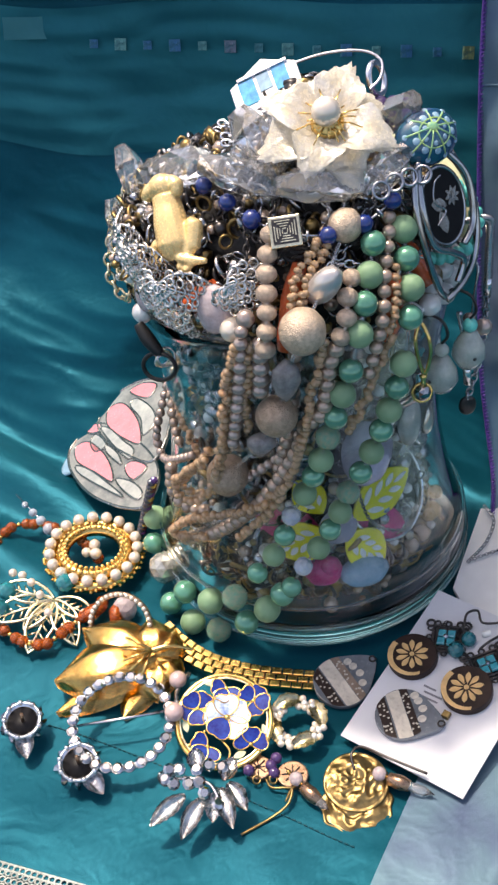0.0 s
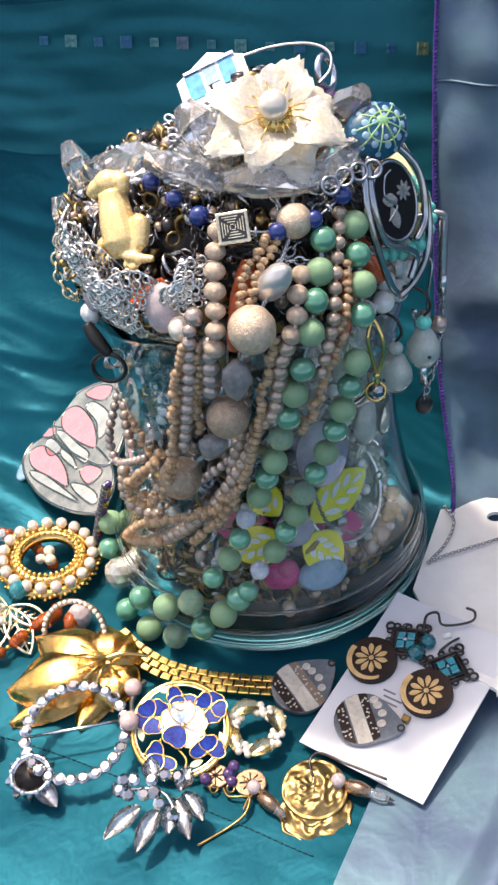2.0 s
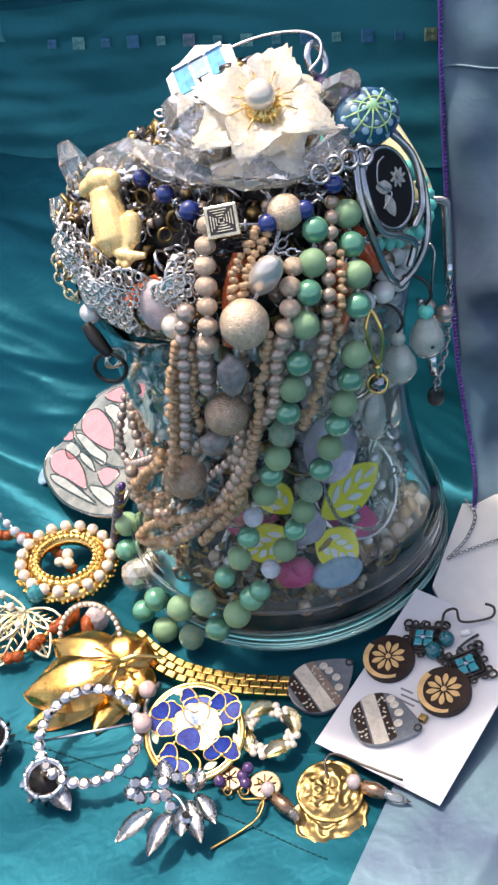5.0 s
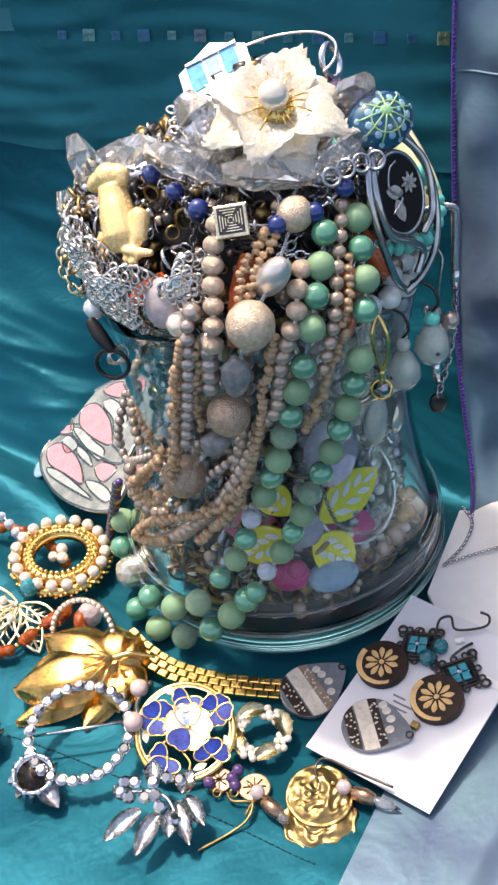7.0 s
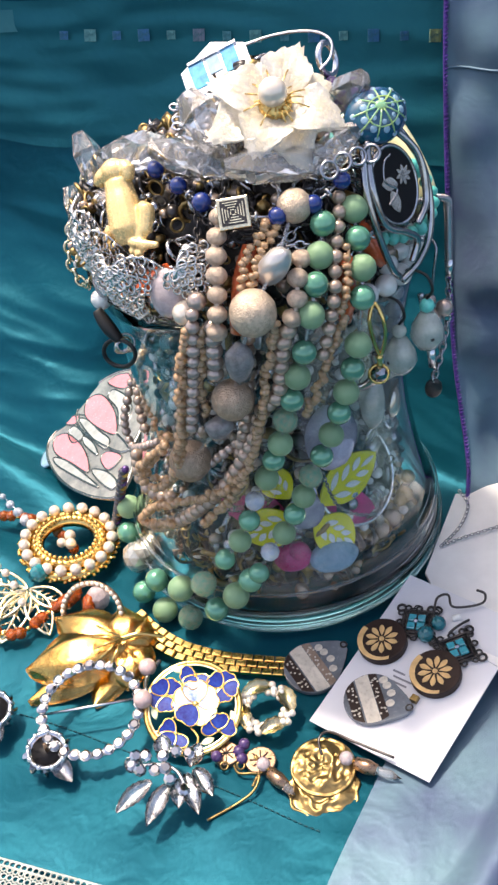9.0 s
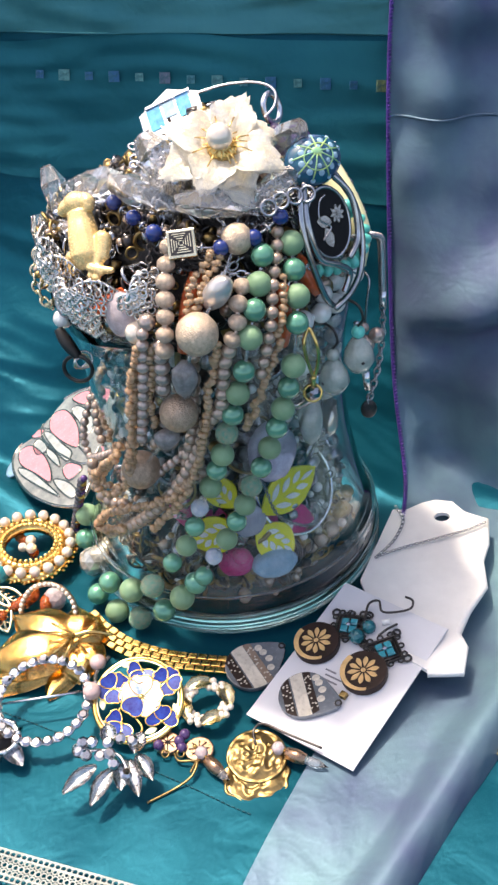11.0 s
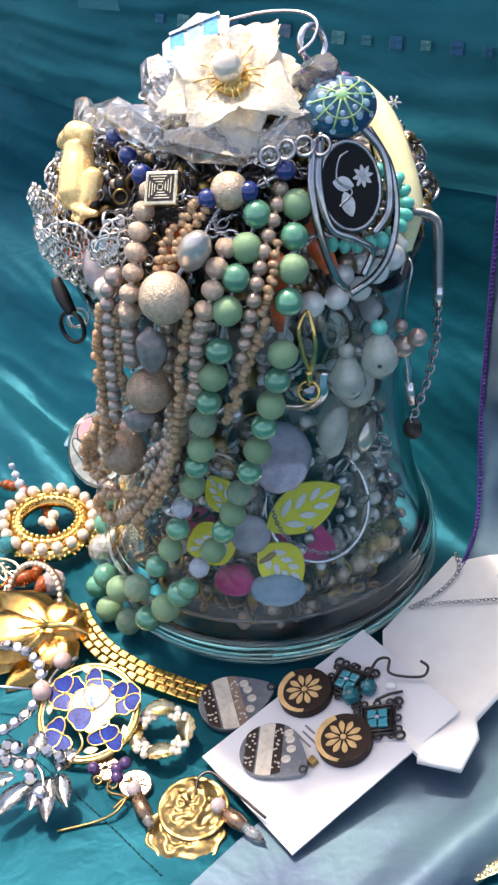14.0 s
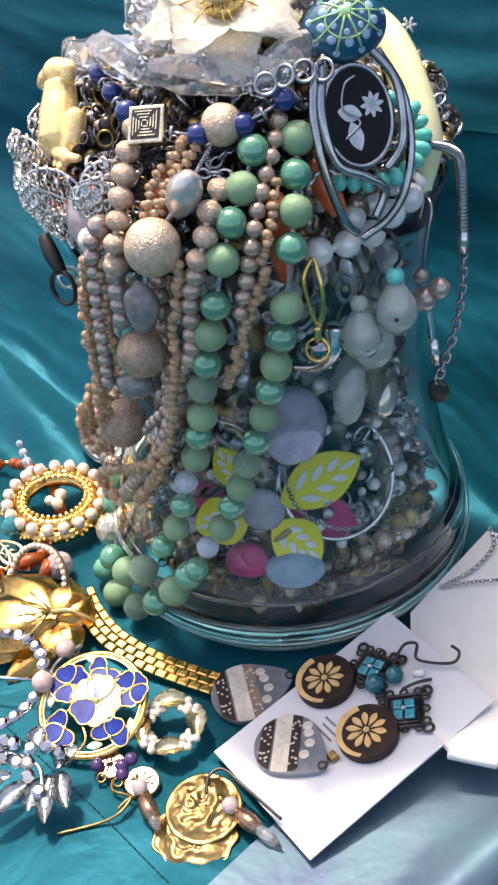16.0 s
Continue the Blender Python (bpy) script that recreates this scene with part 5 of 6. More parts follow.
bng = part("bangle", tube(spline([(0.0440, 0.0060, 0.2230), (0.0545, -0.0030, 0.2160), (0.0630, -0.0160, 0.2030), (0.0685, -0.0255, 0.1890), (0.0690, -0.0310, 0.1760)]), 0.0058, 14, taper=lambda s: (0.75 + 0.35 * math.sin(math.pi * s)) * (1 - 0.55 * swept(s, 0.72, 1.0))), M_IVORY)
tagged(bng, "pale yellow resin bangle resting on the heap", "bangle")
pin = thing("silver_charm", "tiny silver star-shaped charm beside a yellow bangle", "charm", at=(0.061, -0.003, 0.220))
for k in range(6):
    part("ray", tube([(0.0610, -0.0030, 0.2200), Vector((0.0610, -0.0030, 0.2200)) + Vector((math.cos(k * 1.05), -0.2, math.sin(k * 1.05))) * 0.0026], 0.0005, 5), M_SILVER, pin)
snake = thing("snake_chain", "silver snake chain over the rim with a small dark tag", "chain", "chains on the heap", (0.077, -0.03, 0.185))
line = spline([(0.0480, -0.0520, 0.1975), (0.0580, -0.0460, 0.1965), (0.0700, -0.0370, 0.1935), (0.0770, -0.0280, 0.1880), (0.0790, -0.0225, 0.1800), (0.0795, -0.0210, 0.1560)])
part("snake_body", tube(line, 0.0013, 8), M_SILVER, snake)
for p, d in stepped(line, 0.0013):
    piece("segment", link_mesh(M_STEEL, 0.00165, 0.0004), snake, aim(p, d))
part("end_cap", tube([(0.0795, -0.0210, 0.1575), (0.0795, -0.0210, 0.1500)], 0.0018, 8), M_SILVER, snake)
chain([(0.0795, -0.0210, 0.1490), (0.0790, -0.0220, 0.1350), (0.0765, -0.0250, 0.1200), (0.0730, -0.0280, 0.1090), (0.0714, -0.0289, 0.1040)], M_STEEL, 0.0022, snake)
part("tag_ring", tube(ring_pts(0.0022, 14), 0.0005, 6, True), M_STEEL, snake, "", aim((0.0713, -0.0290, 0.1045), (0.9, -0.3, 0.1)))
part("snake_tail", tube(spline([(0.0660, -0.0300, 0.1480), (0.0690, -0.0305, 0.1320), (0.0700, -0.0300, 0.1200)]), 0.0013, 8), M_SILVER, snake)
part("end_cap", tube([(0.0700, -0.0300, 0.1210), (0.0708, -0.0294, 0.1110)], 0.0018, 8), M_SILVER, snake)
part("tag", ball(0.0052, 3, (0.75, 0.3, 1)), M_DARK, snake, "small dark oval tag", aim((0.0712, -0.0290, 0.0990), (0, 0, 1)))


# ---- inside the jar ----
def veined_petal(hub, tip, width, material, label):
    hub, tip = Vector(hub), Vector(tip)
    l = (tip - hub).length
    m = aim(hub, outward((hub + tip) / 2, 0.25), tip - hub)
    t = thing("enamel_petal", label, "ornament", "enamel petals", hub)
    part("plate", plate(leaf_outline(l, width, 14), 0.0012, 0.0003), material, t, "", m)
    if material is M_YELLOW:
        for k in range(3):
            for s in (-1, 1):
                part("white_vein", plate(leaf_outline(l * (0.26 - 0.03 * k), width * 0.14, 8), 0.0004), M_WHITE, t, "", m @ Matrix.Translation((l * (0.22 + 0.19 * k), s * width * 0.07, 0.0012)) @ Matrix.Rotation(s * radians(36 - 5 * k), 4, "Z"))
        part("white_vein", plate(leaf_outline(l * 0.22, width * 0.10, 8), 0.0004), M_WHITE, t, "", m @ Matrix.Translation((l * 0.72, 0, 0.0012)))


veined_petal((0.0150, -0.0570, 0.0640), (0.0450, -0.0430, 0.0760), 0.0215, M_YELLOW, "bright yellow enamel petal with white veins inside the jar")
veined_petal((0.0120, -0.0580, 0.0560), (0.0290, -0.0570, 0.0385), 0.0195, M_YELLOW, "bright yellow enamel petal with white veins inside the jar")
veined_petal((0.0040, -0.0585, 0.0600), (-0.0190, -0.0580, 0.0500), 0.0200, M_YELLOW, "bright yellow enamel petal with white veins inside the jar")
veined_petal((0.0030, -0.0550, 0.0680), (-0.0080, -0.0530, 0.0850), 0.0150, M_YELLOW, "bright yellow enamel petal with white veins inside the jar")
veined_petal((0.0150, -0.0530, 0.0560), (0.0420, -0.0450, 0.0460), 0.0200, M_MAGENTA, "magenta enamel petal inside the jar")
veined_petal((0.0020, -0.0540, 0.0560), (-0.0300, -0.0480, 0.0640), 0.0190, M_MAGENTA, "magenta enamel petal inside the jar")
pebble("lavender_disc", "smooth pale lavender shell disc inside the jar", "ornament", (0.0090, -0.0585, 0.0620), 0.0085, (1, 1, 0.3), M_LAVENDER)
pebble("lavender_disc", "smooth pale lavender shell disc inside the jar", "ornament", (0.0230, -0.0540, 0.0980), 0.0135, (0.9, 1.1, 0.25), M_LAVENDER)
pebble("pink_bead", "glossy pink bead inside the jar", "bead", (0.0010, -0.0610, 0.0380), 0.0080, (1.1, 0.9, 0.7), M_MAGENTA)
pebble("pink_bead", "glossy pink bead inside the jar", "bead", (0.0040, -0.0625, 0.0420), 0.0050, (1, 1, 0.7), M_MAGENTA)
pebble("blue_stone", "mottled pale blue and white stone inside the jar", "stone", (0.0195, -0.0610, 0.0355), 0.0105, (1.1, 0.75, 0.6), M_SKYSTONE)
pebble("grey_stone", "translucent grey-white stone inside the jar", "stone", (0.0500, -0.0360, 0.1220), 0.0090, (0.9, 1, 0.8), M_JADE)
pebble("grey_stone", "translucent grey-white stone inside the jar", "stone", (0.0420, -0.0440, 0.1080), 0.0110, (0.6, 1.2, 0.5), M_JADE)
pebble("grey_stone", "translucent grey-white stone inside the jar", "stone", (0.0520, -0.0300, 0.0980), 0.0080, (0.7, 1.2, 0.5), M_SMOKE)
for k, (a, z, r) in enumerate(((-38, 0.034, 0.0042), (-30, 0.038, 0.0030), (-46, 0.033, 0.0036), (-24, 0.036, 0.0040), (-52, 0.032, 0.0030), (-16, 0.040, 0.0035), (-80, 0.033, 0.0040), (-95, 0.034, 0.0034))):
    p = Vector((0.062 * math.cos(radians(a)), 0.062 * math.sin(radians(a)), z))
    pebble("bronze_bead", "small bronze bead at the bottom of the jar", "bead", p, r, (1, 1, 1), M_OLDGOLD if k % 2 else M_BRONZE, group="bronze beads")
loop = part("silver_bangle", lathe([(0.0232, -0.0060), (0.0240, -0.0066), (0.0248, -0.0060), (0.0252, 0.0), (0.0248, 0.0060), (0.0240, 0.0066), (0.0232, 0.0060), (0.0236, 0.0), (0.0232, -0.0060)], 56), M_SILVER, None, "", aim((0.0290, -0.0330, 0.0600), (0.62, -0.60, 0.50)))
tagged(loop, "smooth silver bangle inside the jar", "bangle")
chain_in = thing("fine_chain", "fine silver chain inside the jar", "chain", "fine chains", (0.02, -0.056, 0.07))
chain([(0.0180, -0.0580, 0.0820), (0.0230, -0.0590, 0.0640), (0.0340, -0.0540, 0.0520), (0.0430, -0.0480, 0.0480)], M_STEEL, 0.0011, chain_in)
for k in range(6):
    a = radians(-118 + 22 * k)
    lp = part("metal_hoop", tube(ring_pts(0.010 + 0.002 * (k % 3), 30), 0.0008, 6, True), M_STEEL if k % 2 else M_OLDGOLD, None, "", aim((0.050 * math.cos(a), 0.050 * math.sin(a), 0.075 + 0.012 * k), (math.cos(a), math.sin(a), 0.3 * (-1) ** k)))
    tagged(lp, "thin metal hoop earring inside the jar", "earring", "hoop earrings")


# ---- brooches and earrings lying on the cloth ----
def lie(x, y, z=0.0, tilt=(0, 0), turn=0.0):
    """A pose on the cloth, tipped by small slopes and turned about its own upright."""
    return aim((x, y, z), (tilt[0], tilt[1], 1), (1, 0, -tilt[0])) @ Matrix.Rotation(radians(turn), 4, "Z")


def lay(name, label, cat, m, group=""):
    return thing(name, label, cat, group, m.translation)


STONE = to_mesh("rhinestone", lathe([(0, -0.6), (0.75, 0.0), (1.0, 0.18), (0.62, 0.5), (0, 0.5)], 8), M_RHINE)
for poly in STONE.polygons:
    poly.use_smooth = False


def stone(p, r, parent, normal=(0, 0, 1)):
    return piece("rhinestone", STONE, parent, aim(p, normal, s=r))


# pearl circle brooch
m = lie(-0.1130, -0.0050, 0.0100, (0.10, -0.06)) @ Matrix.Scale(1.13, 4)
t = lay("pearl_circle_brooch", "round gold brooch ringed with cream pearls", "brooch", m)
part("inner_ring", tube(ring_pts(0.0142, 40, z=0.0012), 0.0030, 8, True), M_GOLD, t, "", m)
part("outer_ring", tube(ring_pts(0.0195, 48, z=-0.001), 0.0026, 8, True), M_GOLD, t, "", m)
grain = bmesh.new()
for k in range(64):
    a = 2 * math.pi * k / 64
    merge(grain, ball(0.0012, 1), Matrix.Translation(((0.0128 + 0.0024 * (k % 2)) * math.cos(a), (0.0128 + 0.0024 * (k % 2)) * math.sin(a), 0.0042 - 0.0004 * (k % 2))))
    merge(grain, ball(0.0010, 1), Matrix.Translation((0.0226 * math.cos(a), 0.0226 * math.sin(a), -0.0008 + 0.001 * (k % 3))))
part("granulation", smooth(grain), M_GOLD, t, "tiny gold grains", m)
for k in range(19):
    a = 2 * math.pi * k / 19
    bead(B_PEARL, m @ Vector((0.0198 * math.cos(a), 0.0198 * math.sin(a), 0.0038)), 0.0030, t)

# amber crystal necklace under it
t = thing("amber_necklace", "amber and orange crystal bead necklace lying on the cloth", "necklace", at=(-0.15, -0.02, 0.004))
line = spline([(-0.1080, -0.0350, 0.0050), (-0.1230, -0.0500, 0.0050), (-0.1350, -0.0590, 0.0045), (-0.1500, -0.0520, 0.0045), (-0.1640, -0.0350, 0.0045), (-0.1720, -0.0050, 0.0045), (-0.1620, 0.0270, 0.0050), (-0.1400, 0.0240, 0.0060), (-0.1220, 0.0100, 0.0070), (-0.1100, -0.0080, 0.0070)])
B_AMBER = to_mesh("bead", ball(1, 2, facet=True), M_AMBER)
B_GOLD = to_mesh("bead", ball(1, 2), M_GOLD)
for i, (p, d) in enumerate(stepped(line, 0.0043)):
    bead(B_GOLD if i % 3 == 1 else B_AMBER, p, 0.0014 if i % 3 == 1 else 0.0031, t, d)
part("amber_drop", lathe([(0, -0.011), (0.003, -0.004), (0.0042, 0.002), (0.0028, 0.008), (0, 0.0105)], 6), M_AMBER, t, "long faceted amber drop", aim((-0.1130, -0.0430, 0.0060), (0.85, 0.5, 0.1)))
part("amber_drop", lathe([(0, -0.008), (0.003, -0.003), (0.004, 0.002), (0, 0.008)], 6), M_AMBER, t, "", aim((-0.1000, -0.0460, 0.0070), (0.1, 0.9, 0.2)))
pebble("grey_crystal", "faceted smoky pink crystal bead on the cloth", "bead", (-0.0960, -0.0420, 0.0060), 0.0062, (1, 1, 1.1), M_ROSEQ, (0, 0, 1), facet=True)
for p, r in (((-0.1130, 0.0005, 0.0110), 0.0030), ((-0.1170, -0.0040, 0.0105), 0.0026), ((-0.1120, -0.0060, 0.0110), 0.0030)):
    pebble("pearl", "small cream pearl within a brooch", "bead", p, r, (1, 1, 1), M_PEARL, (0, 0, 1), group="loose pearls")
t = thing("crystal_stick_pin", "short pin of clear faceted beads on the cloth", "pin", at=(-0.146, 0.026, 0.006))
for k in range(4):
    bead(B_AUR, Vector((-0.1400, 0.0220, 0.0060)) + Vector((-0.0048, 0.0060, 0.0012)) * k, 0.0034 - 0.0005 * k, t)
part("pin_wire", tube([(-0.1380, 0.0200, 0.0055), (-0.1600, 0.0480, 0.0110)], 0.0005, 5), M_SILVER, t)


# openwork leaf brooch
m = lie(-0.1310, -0.0330, 0.0080, (0.1, -0.25)) @ Matrix.Scale(1.2, 4)
t = lay("openwork_leaf_brooch", "pale gold openwork leaf brooch with dark stones", "brooch", m)
for k, (a, l) in enumerate(((250, 0.026), (295, 0.024), (200, 0.027), (165, 0.024), (330, 0.020), (230, 0.018))):
    mm = m @ Matrix.Rotation(radians(a), 4, "Z")
    o = [Vector((x, y, 0.002 * math.sin(3 * x / l))) for x, y in leaf_outline(l, l * 0.42, 12)]
    b = tube(o, 0.0007, 6, True)
    for q in range(5):
        x = l * (0.2 + 0.14 * q)
        merge(b, tube([(x, 0, 0.0006), (x + l * 0.10, l * 0.13, 0.0003)], 0.0005, 5))
        merge(b, tube([(x, 0, 0.0006), (x + l * 0.10, -l * 0.13, 0.0003)], 0.0005, 5))
    merge(b, tube([(0, 0, 0), (l * 0.95, 0, 0.001)], 0.0006, 5))
    part("open_leaf", b, M_PALEGOLD, t, "", mm)
for p in ((-0.020, 0.004, 0.001), (-0.022, -0.004, 0.0), (0.004, 0.006, 0.003)):
    part("dark_stone", ball(0.0040, 2, facet=True), M_TEALSTONE, t, "dark green faceted stone", m @ Matrix.Translation(p))
for k in range(5):
    bead(B_PEARL, m @ Vector((-0.018 + 0.004 * k, 0.012 - 0.0012 * k * k, 0.002)), 0.0022, t)

# rose-gold pearl hoop
m = aim((-0.0960, -0.0600, 0.0135), (-0.25, -0.78, 0.55), (1, -0.3, 0))
t = lay("rose_gold_hoop", "rose-gold hoop set with tiny pearls, leaning on a brooch", "earring", m)
part("hoop", tube(ring_pts(0.0150, 44), 0.0014, 8, True), M_COPPER, t, "", m)
for k in range(36):
    a = 2 * math.pi * k / 36
    bead(B_PEARL, m @ Vector((0.0150 * math.cos(a), 0.0150 * math.sin(a), 0.0011)), 0.0012, t)

# gold leaf brooch
m = lie(-0.0800, -0.0790, 0.0110, (0.02, -0.22))
t = lay("gold_leaf_brooch", "polished gold brooch of broad curved leaves", "brooch", m)
for a, l, w, d, z in ((188, 0.047, 0.0230, 0.10, 0.003), (203, 0.050, 0.0150, 0.04, -0.003), (150, 0.040, 0.0180, 0.10, 0.002), (95, 0.022, 0.0150, 0.12, 0.002), (55, 0.018, 0.0140, 0.12, 0.001), (240, 0.030, 0.0130, 0.02, -0.003), (275, 0.021, 0.0150, 0.10, 0.0), (310, 0.018, 0.0130, 0.10, 0.0)):
    part("leaf", leaf(l, w * 1.35, cup=-0.20, droop=d, n=16, k=8, thick=0.0008), M_GOLD, t, "", m @ Matrix.Translation((0, 0, z)) @ Matrix.Rotation(radians(a), 4, "Z") @ Matrix.Rotation(radians(6), 4, "Y"))
part("stem", tube(spline([(0, 0, 0.006), (0.008, 0.001, 0.007), (0.018, 0.0, 0.004)]), 0.0016, 8, taper=lambda s: 1 - 0.5 * s), M_GOLD, t, "", m)
for k in range(5):
    a = radians(150 + 25 * k)
    part("rib_wire", tube([(0, 0, 0.007), (0.014 * math.cos(a), 0.014 * math.sin(a), 0.0075)], 0.0006, 5), M_GOLD, t, "", m)

# gold watch bracelet
t = thing("gold_bracelet", "gold brick-link watch bracelet lying curved on the cloth", "bracelet", at=(-0.04, -0.082, 0.003))
line = spline([(-0.0760, -0.0610, 0.0080), (-0.0690, -0.0690, 0.0060), (-0.0560, -0.0790, 0.0035), (-0.0380, -0.0860, 0.0010), (-0.0200, -0.0900, -0.0005), (-0.0020, -0.0935, -0.0010)], per=16)
LINKB = to_mesh("link", block(0.0046, 0.0034, 0.0022, 0.0005), M_GOLD)
for i, (p, d) in enumerate(stepped(line, 0.0025)):
    side = Vector((0, 0, 1)).cross(d).normalized()
    for k in range(3):
        if (i + k) % 2 == 0:
            piece("link", LINKB, t, aim(p + side * (0.0037 * (k - 1)) + Vector((0, 0, -0.0005)), (0, -0.1, 1), d))

# rhinestone circle brooch
m = lie(-0.0935, -0.1130, 0.0090, (0.0, -0.20))
t = lay("rhinestone_circle_brooch", "silver circle brooch set with clear rhinestones", "brooch", m)
part("ring", tube(ring_pts(0.0215, 56), 0.0013, 8, True), M_SILVER, t, "", m)
for k in range(27):
    a = 2 * math.pi * k / 27
    c = Vector((0.0215 * math.cos(a), 0.0215 * math.sin(a), 0.0016))
    stone(m @ c, 0.0025, t, m.to_3x3() @ Vector((0.2 * math.cos(k * 2.0), 0.2 * math.sin(k * 3.0), 1)))
    part("setting", tube(ring_pts(0.0024, 10), 0.00035, 5, True), M_STEEL, t, "", m @ Matrix.Translation(c))
part("pin", tube([m @ Vector((-0.020, 0.001, -0.001)), m @ Vector((0.020, 0.004, -0.001))], 0.0007, 6), M_SILVER, t, "straight silver pin bar")
B_BLUSH = to_mesh("bead", ball(1, 3), mat("blush_pearl", (0.66, 0.47, 0.44), 0.16, 0.2, coat=0.8))
t = thing("pearl_twig_brooch", "two blush pearls on a dark silver twig", "brooch", at=(-0.069, -0.10, 0.01))
for p, r in (((-0.0688, -0.0945, 0.0120), 0.0040), ((-0.0702, -0.1130, 0.0130), 0.0042)):
    bead(B_BLUSH, p, r, t)
part("twig", tube(spline([(-0.0640, -0.0900, 0.0100), (-0.0690, -0.1000, 0.0110), (-0.0690, -0.1080, 0.0120)]), 0.0012, 6), M_STEEL, t)


# blue enamel brooch
M_LEAFENAMEL = mat("pale_green_enamel", (0.42, 0.52, 0.30), 0.12, coat=0.8, second=(0.62, 0.62, 0.42), scale=200)
m = lie(-0.0492, -0.1160, 0.0075, (0.02, -0.36))
t = lay("enamel_brooch", "round gold brooch with blue enamel flowers and openwork", "brooch", m)
part("rim", tube(ring_pts(0.0205, 56), 0.0013, 8, True), M_GOLD, t, "", m)
part("rim", tube(ring_pts(0.0190, 56, z=0.0008), 0.0006, 6, True), M_PALEGOLD, t, "", m)


def heart_petal(l, w, n=26):
    """A petal with a notched outer edge, its base at the origin."""
    out = []
    for k in range(n):
        a = 2 * math.pi * k / n
        d = min(a, 2 * math.pi - a)
        r = 0.5 * (1 - 0.22 * math.exp(-(d / 0.32) ** 2))
        out.append((l * (0.5 + r * math.cos(a)), w * r * math.sin(a) * (0.55 + 0.45 * (1 + math.cos(a)) ** 0.5)))
    return out


def blossom(cx, cy, size, turn, n, pale):
    for k in range(n):
        a = turn + 2 * math.pi * k / 5
        mm = m @ Matrix.Translation((cx, cy, 0.0002 + 0.0003 * (k % 2))) @ Matrix.Rotation(a, 4, "Z") @ Matrix.Translation((size * 0.06, 0, 0)) @ Matrix.Rotation(radians(-5), 4, "Y")
        o = heart_petal(size, size * 1.05)
        pl = part("enamel_petal", plate(o, 0.0011, 0.0003), M_WHITEN if pale and k != 3 else M_COBALT, t, "", mm)
        part("gold_edge", tube([Vector((x, y, 0.0011)) for x, y in o], 0.00036, 5, True), M_GOLD, pl, "", mm)
    part("flower_heart", ball(size * 0.14, 2, (1, 1, 0.6)), M_GOLD, t, "", m @ Matrix.Translation((cx, cy, 0.0016)))


blossom(0.0015, 0.0010, 0.0102, 0.3, 5, True)
blossom(-0.0110, 0.0060, 0.0078, 0.9, 4, False)
blossom(-0.0075, -0.0110, 0.0074, 2.5, 3, False)
blossom(0.0020, 0.0140, 0.0068, 2.9, 3, False)
blossom(0.0135, 0.0075, 0.0072, -1.5, 4, False)
blossom(0.0110, -0.0115, 0.0074, 0.2, 3, False)
for x, y, a in ((-0.0030, 0.0165, 160), (0.0165, -0.0030, -70), (0.0030, -0.0165, 20), (-0.0160, -0.0040, 100)):
    part("green_leaf", plate(leaf_outline(0.0062, 0.0030, 10), 0.0010, 0.0002), M_LEAFENAMEL, t, "pale green enamel leaf", m @ Matrix.Translation((x, y, 0.0002)) @ Matrix.Rotation(radians(a), 4, "Z"))
for k in range(6):
    a = 1.05 * k + 0.4
    part("gold_twig", tube([m @ Vector(p) for p in spline([(0.009 * math.cos(a), 0.009 * math.sin(a), 0.0008), (0.014 * math.cos(a + 0.25), 0.014 * math.sin(a + 0.25), 0.001), (0.0195 * math.cos(a + 0.1), 0.0195 * math.sin(a + 0.1), 0.0006)])], 0.0006, 5), M_GOLD, t)

# small pearl wreath
m = lie(-0.0180, -0.1172, 0.0015, (0.0, -0.12)) @ Matrix.Scale(1.14, 4)
t = lay("pearl_wreath_brooch", "small wreath brooch of seed pearls and gold leaves", "brooch", m)
part("wire", tube(ring_pts(0.0088, 30), 0.0008, 6, True), M_PALEGOLD, t, "", m)
for k in range(4):
    a = math.pi / 2 * k + 0.2
    part("gold_leaf", leaf(0.0125, 0.0066, cup=0.2, droop=0.15, n=8, k=6, serr=0.1), M_PALEGOLD, t, "", m @ Matrix.Rotation(a, 4, "Z") @ Matrix.Translation((0.0095, -0.005, 0.0012)) @ Matrix.Rotation(radians(95), 4, "Z"))
    for q in range(7):
        b = a + 0.45 + 0.12 * q
        rad = 0.0088 + 0.0017 * ((q % 3) - 1)
        bead(B_GREYP if q % 3 == 1 else B_PEARL, m @ Vector((rad * math.cos(b), rad * math.sin(b), 0.0016 + 0.0004 * (q % 2))), 0.0016, t)

